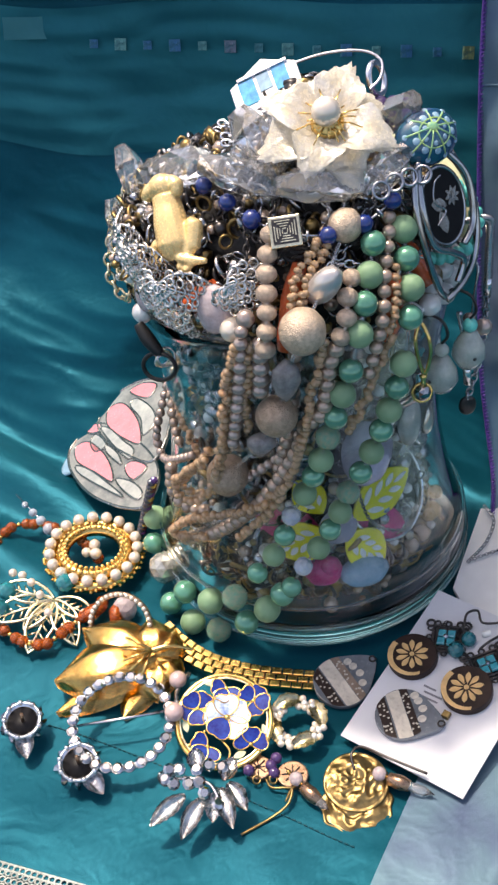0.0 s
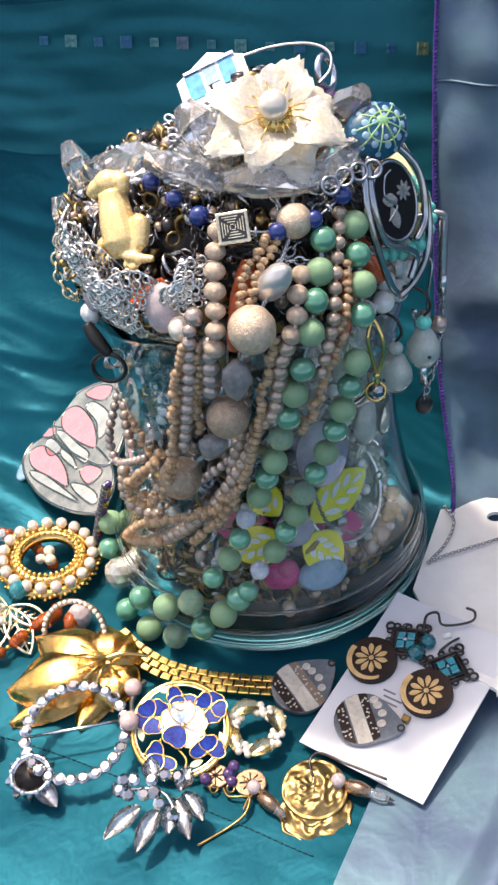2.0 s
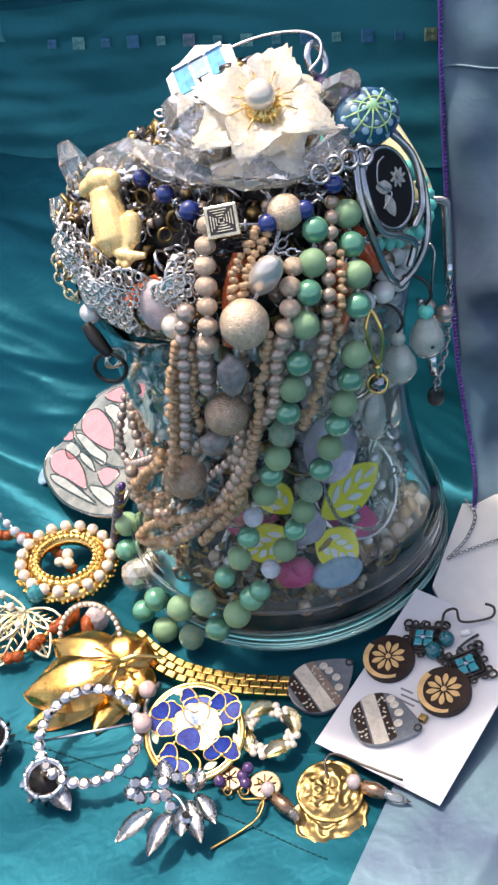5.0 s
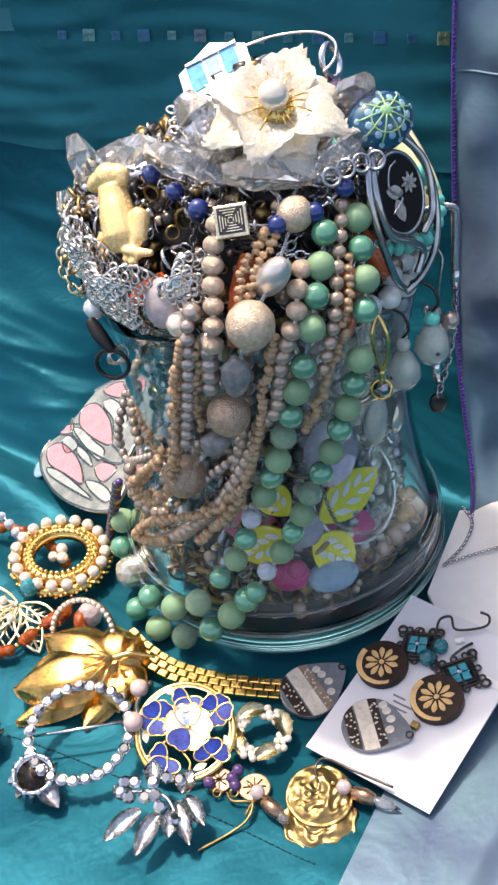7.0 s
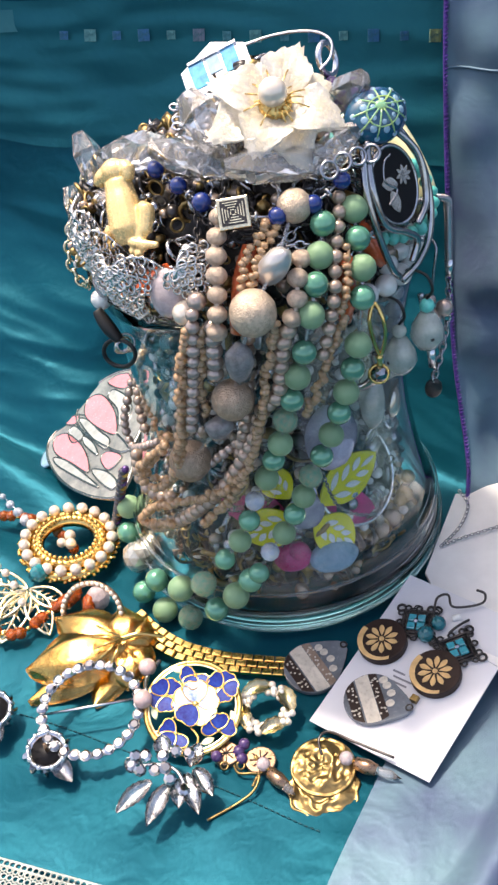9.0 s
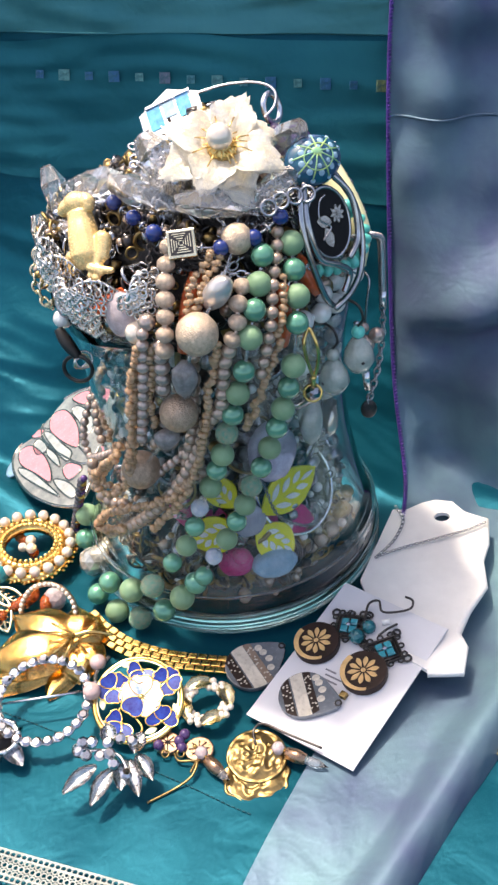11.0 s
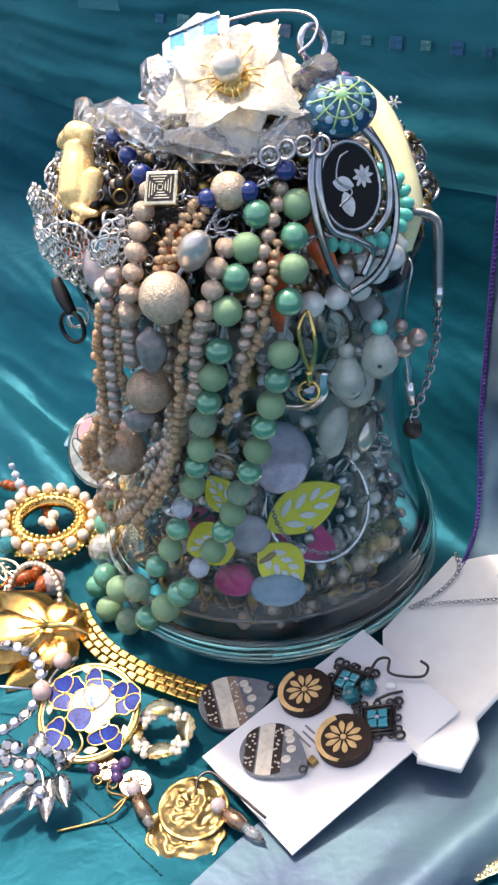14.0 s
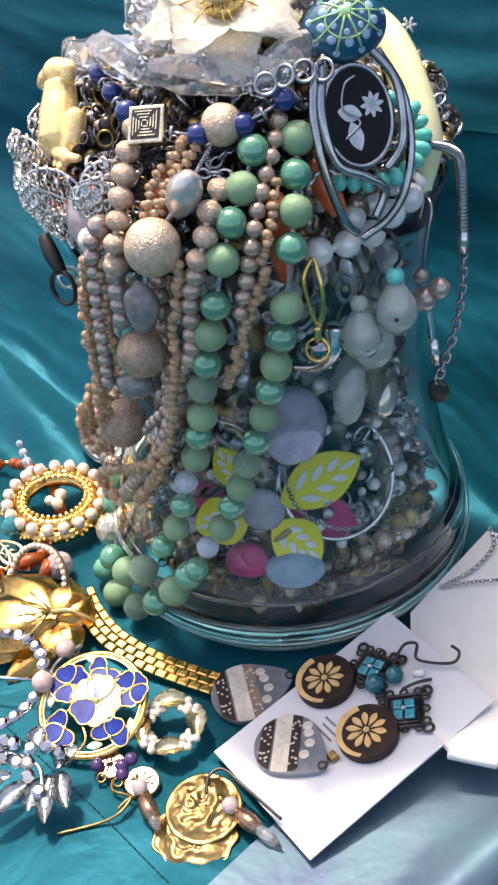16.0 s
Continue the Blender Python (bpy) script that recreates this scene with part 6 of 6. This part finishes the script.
# silver leaf brooch
M_LEAFSILVER = mat("cut_silver", (0.70, 0.70, 0.70), 0.13, 1.0, bump=0.25, bscale=500)
m = lie(-0.0605, -0.1495, 0.0065, (0.0, -0.25)) @ Matrix.Scale(0.88, 4)
t = lay("silver_leaf_brooch", "silver spray brooch with leaves and clear rhinestones", "brooch", m)
for x, y, a, l in ((-0.006, -0.002, 218, 0.021), (0.002, -0.004, 240, 0.021), (0.010, 0.000, 285, 0.020), (0.012, 0.003, 62, 0.012), (0.008, -0.002, 262, 0.014), (0.014, 0.002, 300, 0.016), (-0.010, 0.004, 150, 0.010), (0.000, 0.009, 95, 0.011)):
    mm = m @ Matrix.Translation((x, y, 0.002)) @ Matrix.Rotation(radians(a), 4, "Z")
    lf = part("leaf", leaf(l, 0.0088, cup=0.22, droop=0.08, n=14, k=4, serr=0.05), M_LEAFSILVER, t, "", mm)
    for q in range(4):
        part("vein", tube([(l * (0.2 + 0.17 * q), 0, l * 0.06), (l * (0.32 + 0.17 * q), 0.0020, l * 0.06)], 0.0003, 4), M_STEEL, lf, "", mm)
part("stem", tube(spline([(-0.012, 0.006, 0.003), (-0.002, 0.005, 0.004), (0.006, 0.001, 0.004), (0.010, -0.008, 0.003)]), 0.0010, 6), M_SILVER, t, "", m)
for x, y, z in ((-0.013, 0.010, 0.005), (-0.008, 0.009, 0.007), (-0.011, 0.003, 0.005), (-0.004, 0.002, 0.006), (0.000, 0.008, 0.007), (0.003, -0.003, 0.006), (0.006, 0.010, 0.006), (0.009, -0.008, 0.005), (-0.015, 0.006, 0.004), (0.001, 0.002, 0.007), (0.012, 0.009, 0.005)):
    stone(m @ Vector((x, y, z)), 0.0027, t, m.to_3x3() @ Vector((0.3 * math.sin(x * 900), 0.3 * math.cos(y * 900), 1)))
    part("claw", tube(ring_pts(0.0026, 8), 0.0005, 4, True), M_SILVER, t, "", m @ Matrix.Translation((x, y, z - 0.0006)))

# stud earrings lying face down
for x, y, turn in ((-0.1390, -0.1040, 20), (-0.1120, -0.1290, 50)):
    m = lie(x, y, 0.0030, (0.1, -0.3), turn)
    t = lay("rhinestone_earring", "silver clip earring lying back up with a dark hollow", "earring", m, "rhinestone earrings")
    part("cup", lathe([(0.0, 0.001), (0.0058, 0.0015), (0.0074, 0.006), (0.0086, 0.006), (0.0078, 0.001), (0.004, -0.001), (0, -0.001)], 24), M_SILVER, t, "", m)
    part("hollow", lathe([(0, 0.0030), (0.0062, 0.0035), (0.0064, 0.0045), (0, 0.0036)], 20), M_BLACK, t, "black hollow back", m)
    for k in range(9):
        a = 2 * math.pi * k / 9
        part("prong", tube([(0.0072 * math.cos(a), 0.0072 * math.sin(a), 0.0), (0.0086 * math.cos(a), 0.0086 * math.sin(a), 0.0030), (0.0078 * math.cos(a), 0.0078 * math.sin(a), 0.0064)], 0.0012, 6), M_SILVER, t, "", m)
        stone(m @ Vector((0.0084 * math.cos(a + 0.35), 0.0084 * math.sin(a + 0.35), 0.0018)), 0.0026, t, (math.cos(a), math.sin(a), -0.3))
    part("post", tube([(0, 0, 0.003), (0.0005, 0.001, 0.0095)], 0.0008, 6), M_COPPER, t, "", m)
    part("tip", leaf(0.013, 0.0085, cup=0.2, droop=0.1, n=8, k=4), M_SILVER, t, "", m @ Matrix.Rotation(radians(-100), 4, "Z") @ Matrix.Translation((0.004, 0, 0.002)))

# relief medallion and coin charms
m = lie(0.0040, -0.1480, -0.0030, (0.02, -0.12))
t = lay("gold_medallion", "antique gold relief medallion with a scalloped plate beneath", "pendant", m)


def relief(rx, ry, height, seed, wave=0.0):
    """A thick disc whose face carries broad worn ridges."""
    bm, rings = bmesh.new(), []
    for i in range(25):
        q = i / 24
        row = []
        for k in range(64):
            a = 2 * math.pi * k / 64
            e = 1 + wave * math.sin(9 * a) * q
            x, y = rx * q * e * math.cos(a), ry * q * e * math.sin(a)
            n = 1 - abs(noise.noise((x * 130 + seed, y * 130, 0.4))) * 2.2 + 0.6 * (1 - 2 * abs(noise.noise((x * 300, y * 300 + seed, 2.0))))
            dome = 1 - 0.6 * q * q
            z = height * dome + 0.0012 * n * (1 - q ** 6) + (0.0005 if q > 0.93 else 0)
            row.append(bm.verts.new((x, y, z)))
        rings.append(row)
    for a, b in zip(rings, rings[1:]):
        for k in range(64):
            bm.faces.new((a[k], b[k], b[(k + 1) % 64], a[(k + 1) % 64]))
    base = [bm.verts.new((v.co.x, v.co.y, 0)) for v in rings[-1]]
    for k in range(64):
        bm.faces.new((rings[-1][k], base[k], base[(k + 1) % 64], rings[-1][(k + 1) % 64]))
    bmesh.ops.remove_doubles(bm, verts=rings[0], dist=1e-6)
    bmesh.ops.recalc_face_normals(bm, faces=bm.faces)
    return smooth(bm)


part("scalloped_plate", relief(0.0150, 0.0128, 0.0016, 3.0, 0.05), M_OLDGOLD, t, "", m @ Matrix.Translation((-0.0010, -0.0080, 0)))
part("disc", relief(0.0136, 0.0134, 0.0026, 8.0), M_OLDGOLD, t, "", m @ Matrix.Translation((0, 0.0010, 0.0016)))

for x, y, r in ((-0.0218, -0.1400, 0.0066), (-0.0362, -0.1350, 0.0060)):
    m = lie(x, y, -0.0030, (0.05, -0.15))
    t = lay("coin_charm", "small copper coin charm with an engraved star", "charm", m, "coin charms")
    part("coin", plate(oval(r, r * 0.92, 28), 0.0028, 0.0006), M_COPPER, t, "", m)
    for k in range(8):
        part("star_ray", tube([(0, 0, 0.0029), (r * 0.7 * math.cos(k * math.pi / 4), r * 0.64 * math.sin(k * math.pi / 4), 0.0029)], 0.00035, 4), M_DARK, t, "", m)
t = thing("hook_earring", "brass fish-hook ear wire with purple beads on the cloth", "earring", at=(-0.035, -0.15, -0.002))
part("hook", tube(spline([(-0.0330, -0.1410, -0.0015), (-0.0310, -0.1455, -0.0010), (-0.0250, -0.1470, 0.0000), (-0.0225, -0.1490, 0.0010), (-0.0250, -0.1550, 0.0000), (-0.0320, -0.1590, -0.0020), (-0.0446, -0.1650, -0.0025)]), 0.0006, 6), M_OLDGOLD, t)
part("hook", tube(spline([(-0.0190, -0.1450, 0.0), (-0.0230, -0.1490, 0.0010), (-0.0255, -0.1540, 0.001)]), 0.0006, 6), M_OLDGOLD, t)
for p in ((-0.0305, -0.1365, 0.0015), (-0.0280, -0.1335, 0.002), (-0.0400, -0.1375, 0.001), (-0.0295, -0.1395, 0.0005)):
    part("purple_bead", ball(0.0026, 2), M_PURPLEBEAD, t, "dark purple bead", aim(p, (0, 0, 1)))
for p in ((-0.0370, -0.1415, -0.0005), (-0.0300, -0.1425, 0.0)):
    part("ring", tube(ring_pts(0.0016, 12), 0.0005, 5, True), M_OLDGOLD, t, "", aim(p, (0.2, -0.5, 1)))
t = thing("quartz_earring", "copper and clear quartz point earring on the cloth", "earring", "quartz earrings", (-0.0157, -0.1545, 0.0))
for base, tip, wirep in (((-0.0160, -0.1500, 0.0005), (-0.0085, -0.1590, -0.0005), None), ((0.0200, -0.1500, 0.0020), (0.0350, -0.1580, 0.0015), 1)):
    if wirep:
        t = thing("quartz_earring", "copper and clear quartz point earring on the cloth", "earring", "quartz earrings", base)
    b, e = Vector(base), Vector(tip)
    part("quartz_point", lathe([(0, 0), (0.0020, 0.001), (0.0022, (e - b).length * 0.7), (0, (e - b).length)], 6), M_CRYSTAL, t, "clear quartz point", aim(b, e - b))
    part("copper_cap", lathe([(0, -0.004), (0.0026, -0.003), (0.0032, 0.002), (0.0024, 0.006), (0, 0.0062)], 12), M_COPPER, t, "copper cap", aim(b, e - b))
    part("quartz_bead", ball(0.0031, 2), M_ROSEQ, t, "cloudy quartz bead", aim(b + (b - e).normalized() * 0.0070 + Vector((0, 0, 0.001)), (0, 0, 1)))
    for k in range(3):
        part("spacer", ball(0.0012, 1), M_GOLD, t, "", aim(b + (b - e).normalized() * (0.0045 + 0.0035 * k) + Vector((0, 0, 0.001)), (0, 0, 1)))
part("ear_wire", tube(spline([(0.0040, -0.1430, 0.0025), (0.0035, -0.1370, 0.0045), (0.0080, -0.1340, 0.0050), (0.0180, -0.1400, 0.0045), (0.0330, -0.1500, 0.0050)]), 0.0006, 6), M_DARK, t)

# ---- earrings on and beside the card ----
def teardrop(l, r, n=28):
    return [(r * math.cos(a) + (0.45 * (l - r) * max(0, math.cos(a)) ** 6), r * math.sin(a)) for a in [2 * math.pi * k / n for k in range(n)]]


def striped_earring(m, length, r, turn=35, middle=M_ESPRESSO):
    t = lay("striped_earring", "grey and cream lacquer teardrop earring with dotted bands", "earring", m, "striped earrings")
    o = teardrop(length, r)
    part("base", plate(o, 0.0026, 0.0004), M_SLATE, t, "", m)

    def band(x0, x1, material, name, z):
        def lim(x):
            return math.sqrt(max(0.0, 1 - (min(abs(x), r * 0.999) / r) ** 2)) * r * 0.96
        pts = [(x, lim(x)) for x in np.linspace(x0, x1, 8)] + [(x, -lim(x)) for x in np.linspace(x1, x0, 8)]
        part(name, plate(pts, 0.0003), material, t, "", m @ Matrix.Rotation(radians(turn), 4, "Z") @ Matrix.Translation((0, 0, z)))
    band(-r * 0.38, r * 0.12, M_CREAM, "cream_band", 0.0025)
    band(r * 0.14, r * 0.42, middle, "dark_band", 0.0026)
    band(-r * 0.80, -r * 0.44, M_ESPRESSO, "dark_band", 0.0026)
    q = random.Random(5)
    for k in range(34):
        x = r * (q.uniform(0.17, 0.39) if k % 2 else q.uniform(-0.76, -0.47))
        y = q.uniform(-0.8, 0.8) * r * math.sqrt(1 - (x / r) ** 2)
        part("pale_dot", plate(oval(0.0005, 0.0004, 8), 0.0002), M_CREAM, t, "", m @ Matrix.Rotation(radians(turn), 4, "Z") @ Matrix.Translation((x, y, 0.0030)))
    for x, y in ((0.66, 0.30), (0.72, -0.05), (0.58, -0.42), (0.60, 0.55)):
        part("pale_blossom", plate(oval(0.0019, 0.0017, 14), 0.0003), M_CREAM, t, "", m @ Matrix.Rotation(radians(turn), 4, "Z") @ Matrix.Translation((r * x, r * y, 0.0026)))
    part("wire_ring", tube(ring_pts(0.0014, 12), 0.0005, 5, True), M_DARK, t, "", m @ Matrix.Translation((r + 0.45 * (length - r) - 0.0012, 0, 0.0026)))


def wood_earring(x, y, turn):
    m = CARD @ Matrix.Translation((x, y, 0.0008)) @ Matrix.Rotation(radians(turn), 4, "Z") @ Matrix.Diagonal((1.13, 1.13, 1, 1))
    t = lay("wooden_earring", "dark burnt wood disc earring with a pale carved flower", "earring", m, "wooden earrings")
    part("disc", plate(oval(0.0098, 0.0098, 40), 0.0042, 0.0006), M_ESPRESSO, t, "", m)
    cres = [(0.0097 * math.cos(a), 0.0097 * math.sin(a)) for a in np.linspace(-2.3, 0.3, 18)] + [(0.0082 * math.cos(a) + 0.0002, 0.0082 * math.sin(a) + 0.0006) for a in np.linspace(0.3, -2.3, 18)]
    part("pale_crescent", plate(cres, 0.0004), M_WOOD, t, "", m @ Matrix.Translation((0, 0, 0.0041)))
    for k in range(10):
        part("pale_petal", plate(leaf_outline(0.0052, 0.0021, 8, 1.5), 0.0004), M_WOOD, t, "", m @ Matrix.Rotation(2 * math.pi * k / 10, 4, "Z") @ Matrix.Translation((0.0014, 0, 0.0041)))
    part("flower_heart", plate(oval(0.0010, 0.0010, 12), 0.0005), M_WOOD, t, "", m @ Matrix.Translation((0, 0, 0.0041)))


wood_earring(0.0087, 0.0473, -60)
wood_earring(0.0379, 0.0435, -70)
striped_earring(CARD @ Matrix.Translation((0.0195, 0.0205, 0.0008)) @ Matrix.Rotation(radians(12), 4, "Z"), 0.026, 0.0122)
striped_earring(lie(0.0040, -0.0945, -0.0020, (0.05, -0.15), 35), 0.028, 0.0130, -8, M_BROWNL)
t = thing("link_bead", "small square brass bead joining two earrings", "bead", at=CARD @ Vector((0.0357, 0.0291, 0.002)))
part("cube", block(0.0032, 0.0032, 0.0030, 0.0006), M_OLDGOLD, t, "", CARD @ Matrix.Translation((0.0357, 0.0291, 0.0008)))


def teal_earring(x, y, turn, hook):
    m = CARD @ Matrix.Translation((x, y, 0.0020)) @ Matrix.Rotation(radians(turn), 4, "Z")
    t = lay("teal_filigree_earring", "dark filigree square earring with teal crystals", "earring", m, "teal filigree earrings")
    for s in (0.0066, 0.0050):
        part("square_frame", tube([(s, s, 0), (-s, s, 0), (-s, -s, 0), (s, -s, 0)], 0.0008, 6, True), M_DARK, t, "", m)
    part("back_plate", block(0.0124, 0.0124, 0.0006), M_DARK, t, "", m @ Matrix.Translation((0, 0, -0.0010)))
    for k in range(12):
        c = 2 * math.pi * k / 12
        part("edge_loop", tube(ring_pts(0.0013, 9), 0.0005, 5, True), M_DARK, t, "", m @ Matrix.Translation((0.0078 * max(-1, min(1, 1.3 * math.cos(c))), 0.0078 * max(-1, min(1, 1.3 * math.sin(c))), 0.0003)))
    for a, b in ((1, 1), (-1, 1), (-1, -1), (1, -1)):
        part("corner_loop", tube(ring_pts(0.0018, 12), 0.0006, 5, True), M_DARK, t, "", m @ Matrix.Translation((a * 0.0082, b * 0.0078, 0)))
        part("crystal", block(0.0036, 0.0036, 0.0018, 0.0005), M_TEALSTONE2, t, "", m @ Matrix.Translation((a * 0.0021, b * 0.0021, 0)))
    part("crystal", ball(0.0013, 1, facet=True), M_RHINE, t, "", m @ Matrix.Translation((0, 0, 0.0022)))
    q = random.Random(int(x * 1e5))
    for k in range(12):
        part("twisted_wire", tube(ring_pts(0.0017, 10), 0.0004, 4, True), M_DARK, t, "", m @ Matrix.Translation((q.uniform(-0.008, 0.008), q.uniform(-0.008, 0.008), q.uniform(0, 0.001))) @ Matrix.Rotation(q.uniform(-0.6, 0.6), 4, "X"))
    return t, m


M_TEALSTONE2 = mat("turquoise_crystal", (0.04, 0.36, 0.42), 0.08, coat=0.8, second=(0.02, 0.18, 0.24), scale=400)
t, m = teal_earring(0.0171, 0.0627, 20, True)
for x, y, r, mt in ((0.0245, 0.0585, 0.0038, M_TEALSTONE), (0.0268, 0.0660, 0.0034, M_TEALSTONE)):
    part("drop_bead", ball(r, 2, (1, 1, 1.1), facet=True), mt, t, "faceted teal bead", CARD @ Matrix.Translation((x, y, 0.0040)))
part("ear_wire", tube([CARD @ Vector(p) for p in spline([(0.0220, 0.0700, 0.0035), (0.0200, 0.0770, 0.0050), (0.0240, 0.0800, 0.0060), (0.0280, 0.0760, 0.0050), (0.0330, 0.0790, 0.0035), (0.0390, 0.0840, 0.0040), (0.0380, 0.0880, 0.0050), (0.0340, 0.0880, 0.0055)])], 0.0006, 6), M_DARK, t)
t, m = teal_earring(0.0400, 0.0587, 50, False)
part("ear_wire", tube([CARD @ Vector(p) for p in spline([(0.0330, 0.0640, 0.0030), (0.0350, 0.0690, 0.0035), (0.0370, 0.0745, 0.0020)])], 0.0006, 6), M_DARK, t)
part("earring_stopper", tube([CARD @ Vector((0.0300, 0.0720, 0.0018)), CARD @ Vector((0.0330, 0.0745, 0.0018))], 0.0014, 8), M_WHITE, t, "clear plastic stopper")
part("post", tube([CARD @ Vector((0.0370, 0.0700, 0.0015)), CARD @ Vector((0.0420, 0.0690, 0.0015))], 0.0005, 6), M_DARK, t)

# ---- shell butterfly leaning behind the jar ----
def butterfly():
    m = frame_of((-0.0940, 0.0110, 0.0215), (0.0205, 0.0810, 0.0170), (-0.0330, 0.0620, -0.0120))
    t = lay("butterfly_ornament", "grey shell butterfly ornament with pink enamel cells, lying by the jar", "ornament", m)

    def cell(pts, material, name, label=""):
        o = [(p.x, p.y) for p in spline([(x, y, 0) for x, y in pts], closed=True, per=6)]
        c = part(name, plate(o, 0.0007, 0.0002), material, t, label, m @ Matrix.Translation((0, 0, 0.0024)))
        part("cell_wire", tube([Vector((x, y, 0.0005)) for x, y in o], 0.0006, 5, True), M_NICKEL, c, "", m @ Matrix.Translation((0, 0, 0.0024)))
    for z, out in ((0.0, [(0.000, -0.012), (0.002, 0.002), (0.011, 0.020), (0.020, 0.033), (0.031, 0.045), (0.046, 0.057), (0.060, 0.061), (0.071, 0.053), (0.074, 0.044), (0.060, 0.020), (0.036, -0.006), (0.018, -0.016)]),
                   (0.0004, [(0.030, -0.008), (0.042, 0.014), (0.060, 0.036), (0.074, 0.0445), (0.086, 0.0425), (0.096, 0.034), (0.099, 0.018), (0.092, 0.002), (0.070, -0.010), (0.046, -0.014)])):
        o = [(p.x, p.y) for p in spline([(x, y, 0) for x, y in out], closed=True, per=5)]
        part("shell_plate", plate(o, 0.0023, 0.0006), M_NACRE, t, "", m @ Matrix.Translation((0, 0, z)))
        part("rim", tube([Vector((x, y, 0.0022 + z)) for x, y in o], 0.0009, 6, True), M_NICKEL, t, "grey metal rim", m)
    cell([(0.023, 0.017), (0.034, 0.033), (0.046, 0.050), (0.058, 0.056), (0.060, 0.047), (0.048, 0.032), (0.034, 0.021)], M_PINK, "pink_cell")
    cell([(0.046, 0.005), (0.056, 0.021), (0.070, 0.036), (0.083, 0.039), (0.084, 0.029), (0.071, 0.016), (0.058, 0.008)], M_PINK, "pink_cell")
    cell([(0.068, 0.050), (0.073, 0.050), (0.072, 0.042), (0.066, 0.042)], M_PINK, "pink_cell")
    cell([(0.082, 0.010), (0.092, 0.026), (0.096, 0.018), (0.091, 0.006)], M_PINK, "pink_cell")
    cell([(0.020, 0.001), (0.030, 0.010), (0.034, 0.006), (0.027, -0.006)], M_PINK, "pink_cell")
    cell([(0.009, 0.004), (0.020, 0.022), (0.036, 0.045), (0.043, 0.050), (0.037, 0.038), (0.023, 0.020)], M_NACREW, "shell_cell")
    cell([(0.037, 0.010), (0.052, 0.026), (0.068, 0.040), (0.066, 0.033), (0.053, 0.019), (0.043, 0.008)], M_NACREW, "shell_cell")
    cell([(0.005, -0.006), (0.016, 0.008), (0.024, 0.014), (0.019, 0.002), (0.010, -0.008)], M_NACREW, "shell_cell")
    cell([(0.050, 0.038), (0.059, 0.045), (0.064, 0.042), (0.053, 0.031)], M_NACREW, "shell_cell")
    cell([(0.034, 0.014), (0.046, 0.028), (0.053, 0.031), (0.044, 0.020)], M_NACREW, "shell_cell")
    cell([(0.052, 0.004), (0.066, 0.010), (0.080, 0.022), (0.084, 0.018), (0.072, 0.004), (0.060, -0.002)], M_NACREW, "shell_cell")
    part("wing_tip", ball(0.0085, 2, (1.1, 0.8, 0.22)), M_PALEBLUE, t, "pale blue tip", m @ Matrix.Translation((0.050, 0.0595, -0.0005)))


M_NICKEL = mat("grey_nickel", (0.40, 0.40, 0.38), 0.25, 1.0, bump=0.2)
M_NACREW = mat("white_nacre", (0.72, 0.72, 0.68), 0.14, 0.3, coat=0.8, second=(0.34, 0.38, 0.38), scale=70)

butterfly()
rb = thing("rainbow_bead_drop", "short drop of iridescent dark beads beside the jar", "bead strand", at=(-0.080, -0.004, 0.03))
RB = [mat("irid_" + n, c, 0.12, 0.5, coat=0.6) for n, c in (("gold", (0.42, 0.26, 0.05)), ("violet", (0.09, 0.04, 0.18)), ("steel", (0.10, 0.10, 0.12)), ("red", (0.16, 0.05, 0.04)))]
for k in range(26):
    part("bead", ball(0.0021, 2, facet=True), RB[(2, 1, 2, 0, 2, 3)[k % 6]], rb, "", aim((-0.0770 - 0.0010 * (k // 2) + 0.0016 * (k % 2), -0.006 + 0.0008 * (k // 2), 0.054 - 0.0034 * (k // 2) + 0.0012 * (k % 2)), (0, 0, 1)))

# ---- lace strip and hem stitches at the cloth's front ----
lace = thing("lace_trim", "narrow cream and silver lace trim along the cloth's edge", "lace")
lace["kind"] = "structure"
a, b = Vector((-0.1750, -0.1610, -0.0030)), Vector((-0.0200, -0.2215, -0.0030))
d = (b - a).normalized()
s = Vector((0, 0, 1)).cross(d)
bm = bmesh.new()
for k in range(64):
    p = a + (b - a) * (k / 63)
    for off, r in ((0.0, 0.0013), (0.0028, 0.0011), (-0.0028, 0.0011), (0.0052, 0.0014), (-0.0052, 0.0014)):
        merge(bm, tube(ring_pts(r, 8), 0.00042, 4, True), Matrix.Translation(p + s * off + d * (0.0012 * (off != 0))))
part("lace_loops", bm, M_LACE, lace)
for off in (-0.0040, 0.0040, 0.0066, -0.0066):
    part("lace_cord", tube([a + s * off + (b - a) * (k / 30) for k in range(31)], 0.0005, 5), M_LACE, lace)
sew = thing("hem_stitches", "line of dark teal stitches along the cloth's hem", "stitching")
sew["kind"] = "structure"
bm = bmesh.new()
path = [Vector((x, y, floor_z(x, y) + 0.0004)) for x, y in [(-0.130 + 0.1284 * k / 60, -0.100 - 0.0738 * (k / 60) ** 1.1) for k in range(61)]]
for p, dd in stepped(path, 0.0026):
    merge(bm, tube([p, p + dd * 0.0013 + Vector((0, 0, 0.0002)), p + dd * 0.0018], 0.0003, 4))
part("stitch_run", bm, M_STITCH, sew)
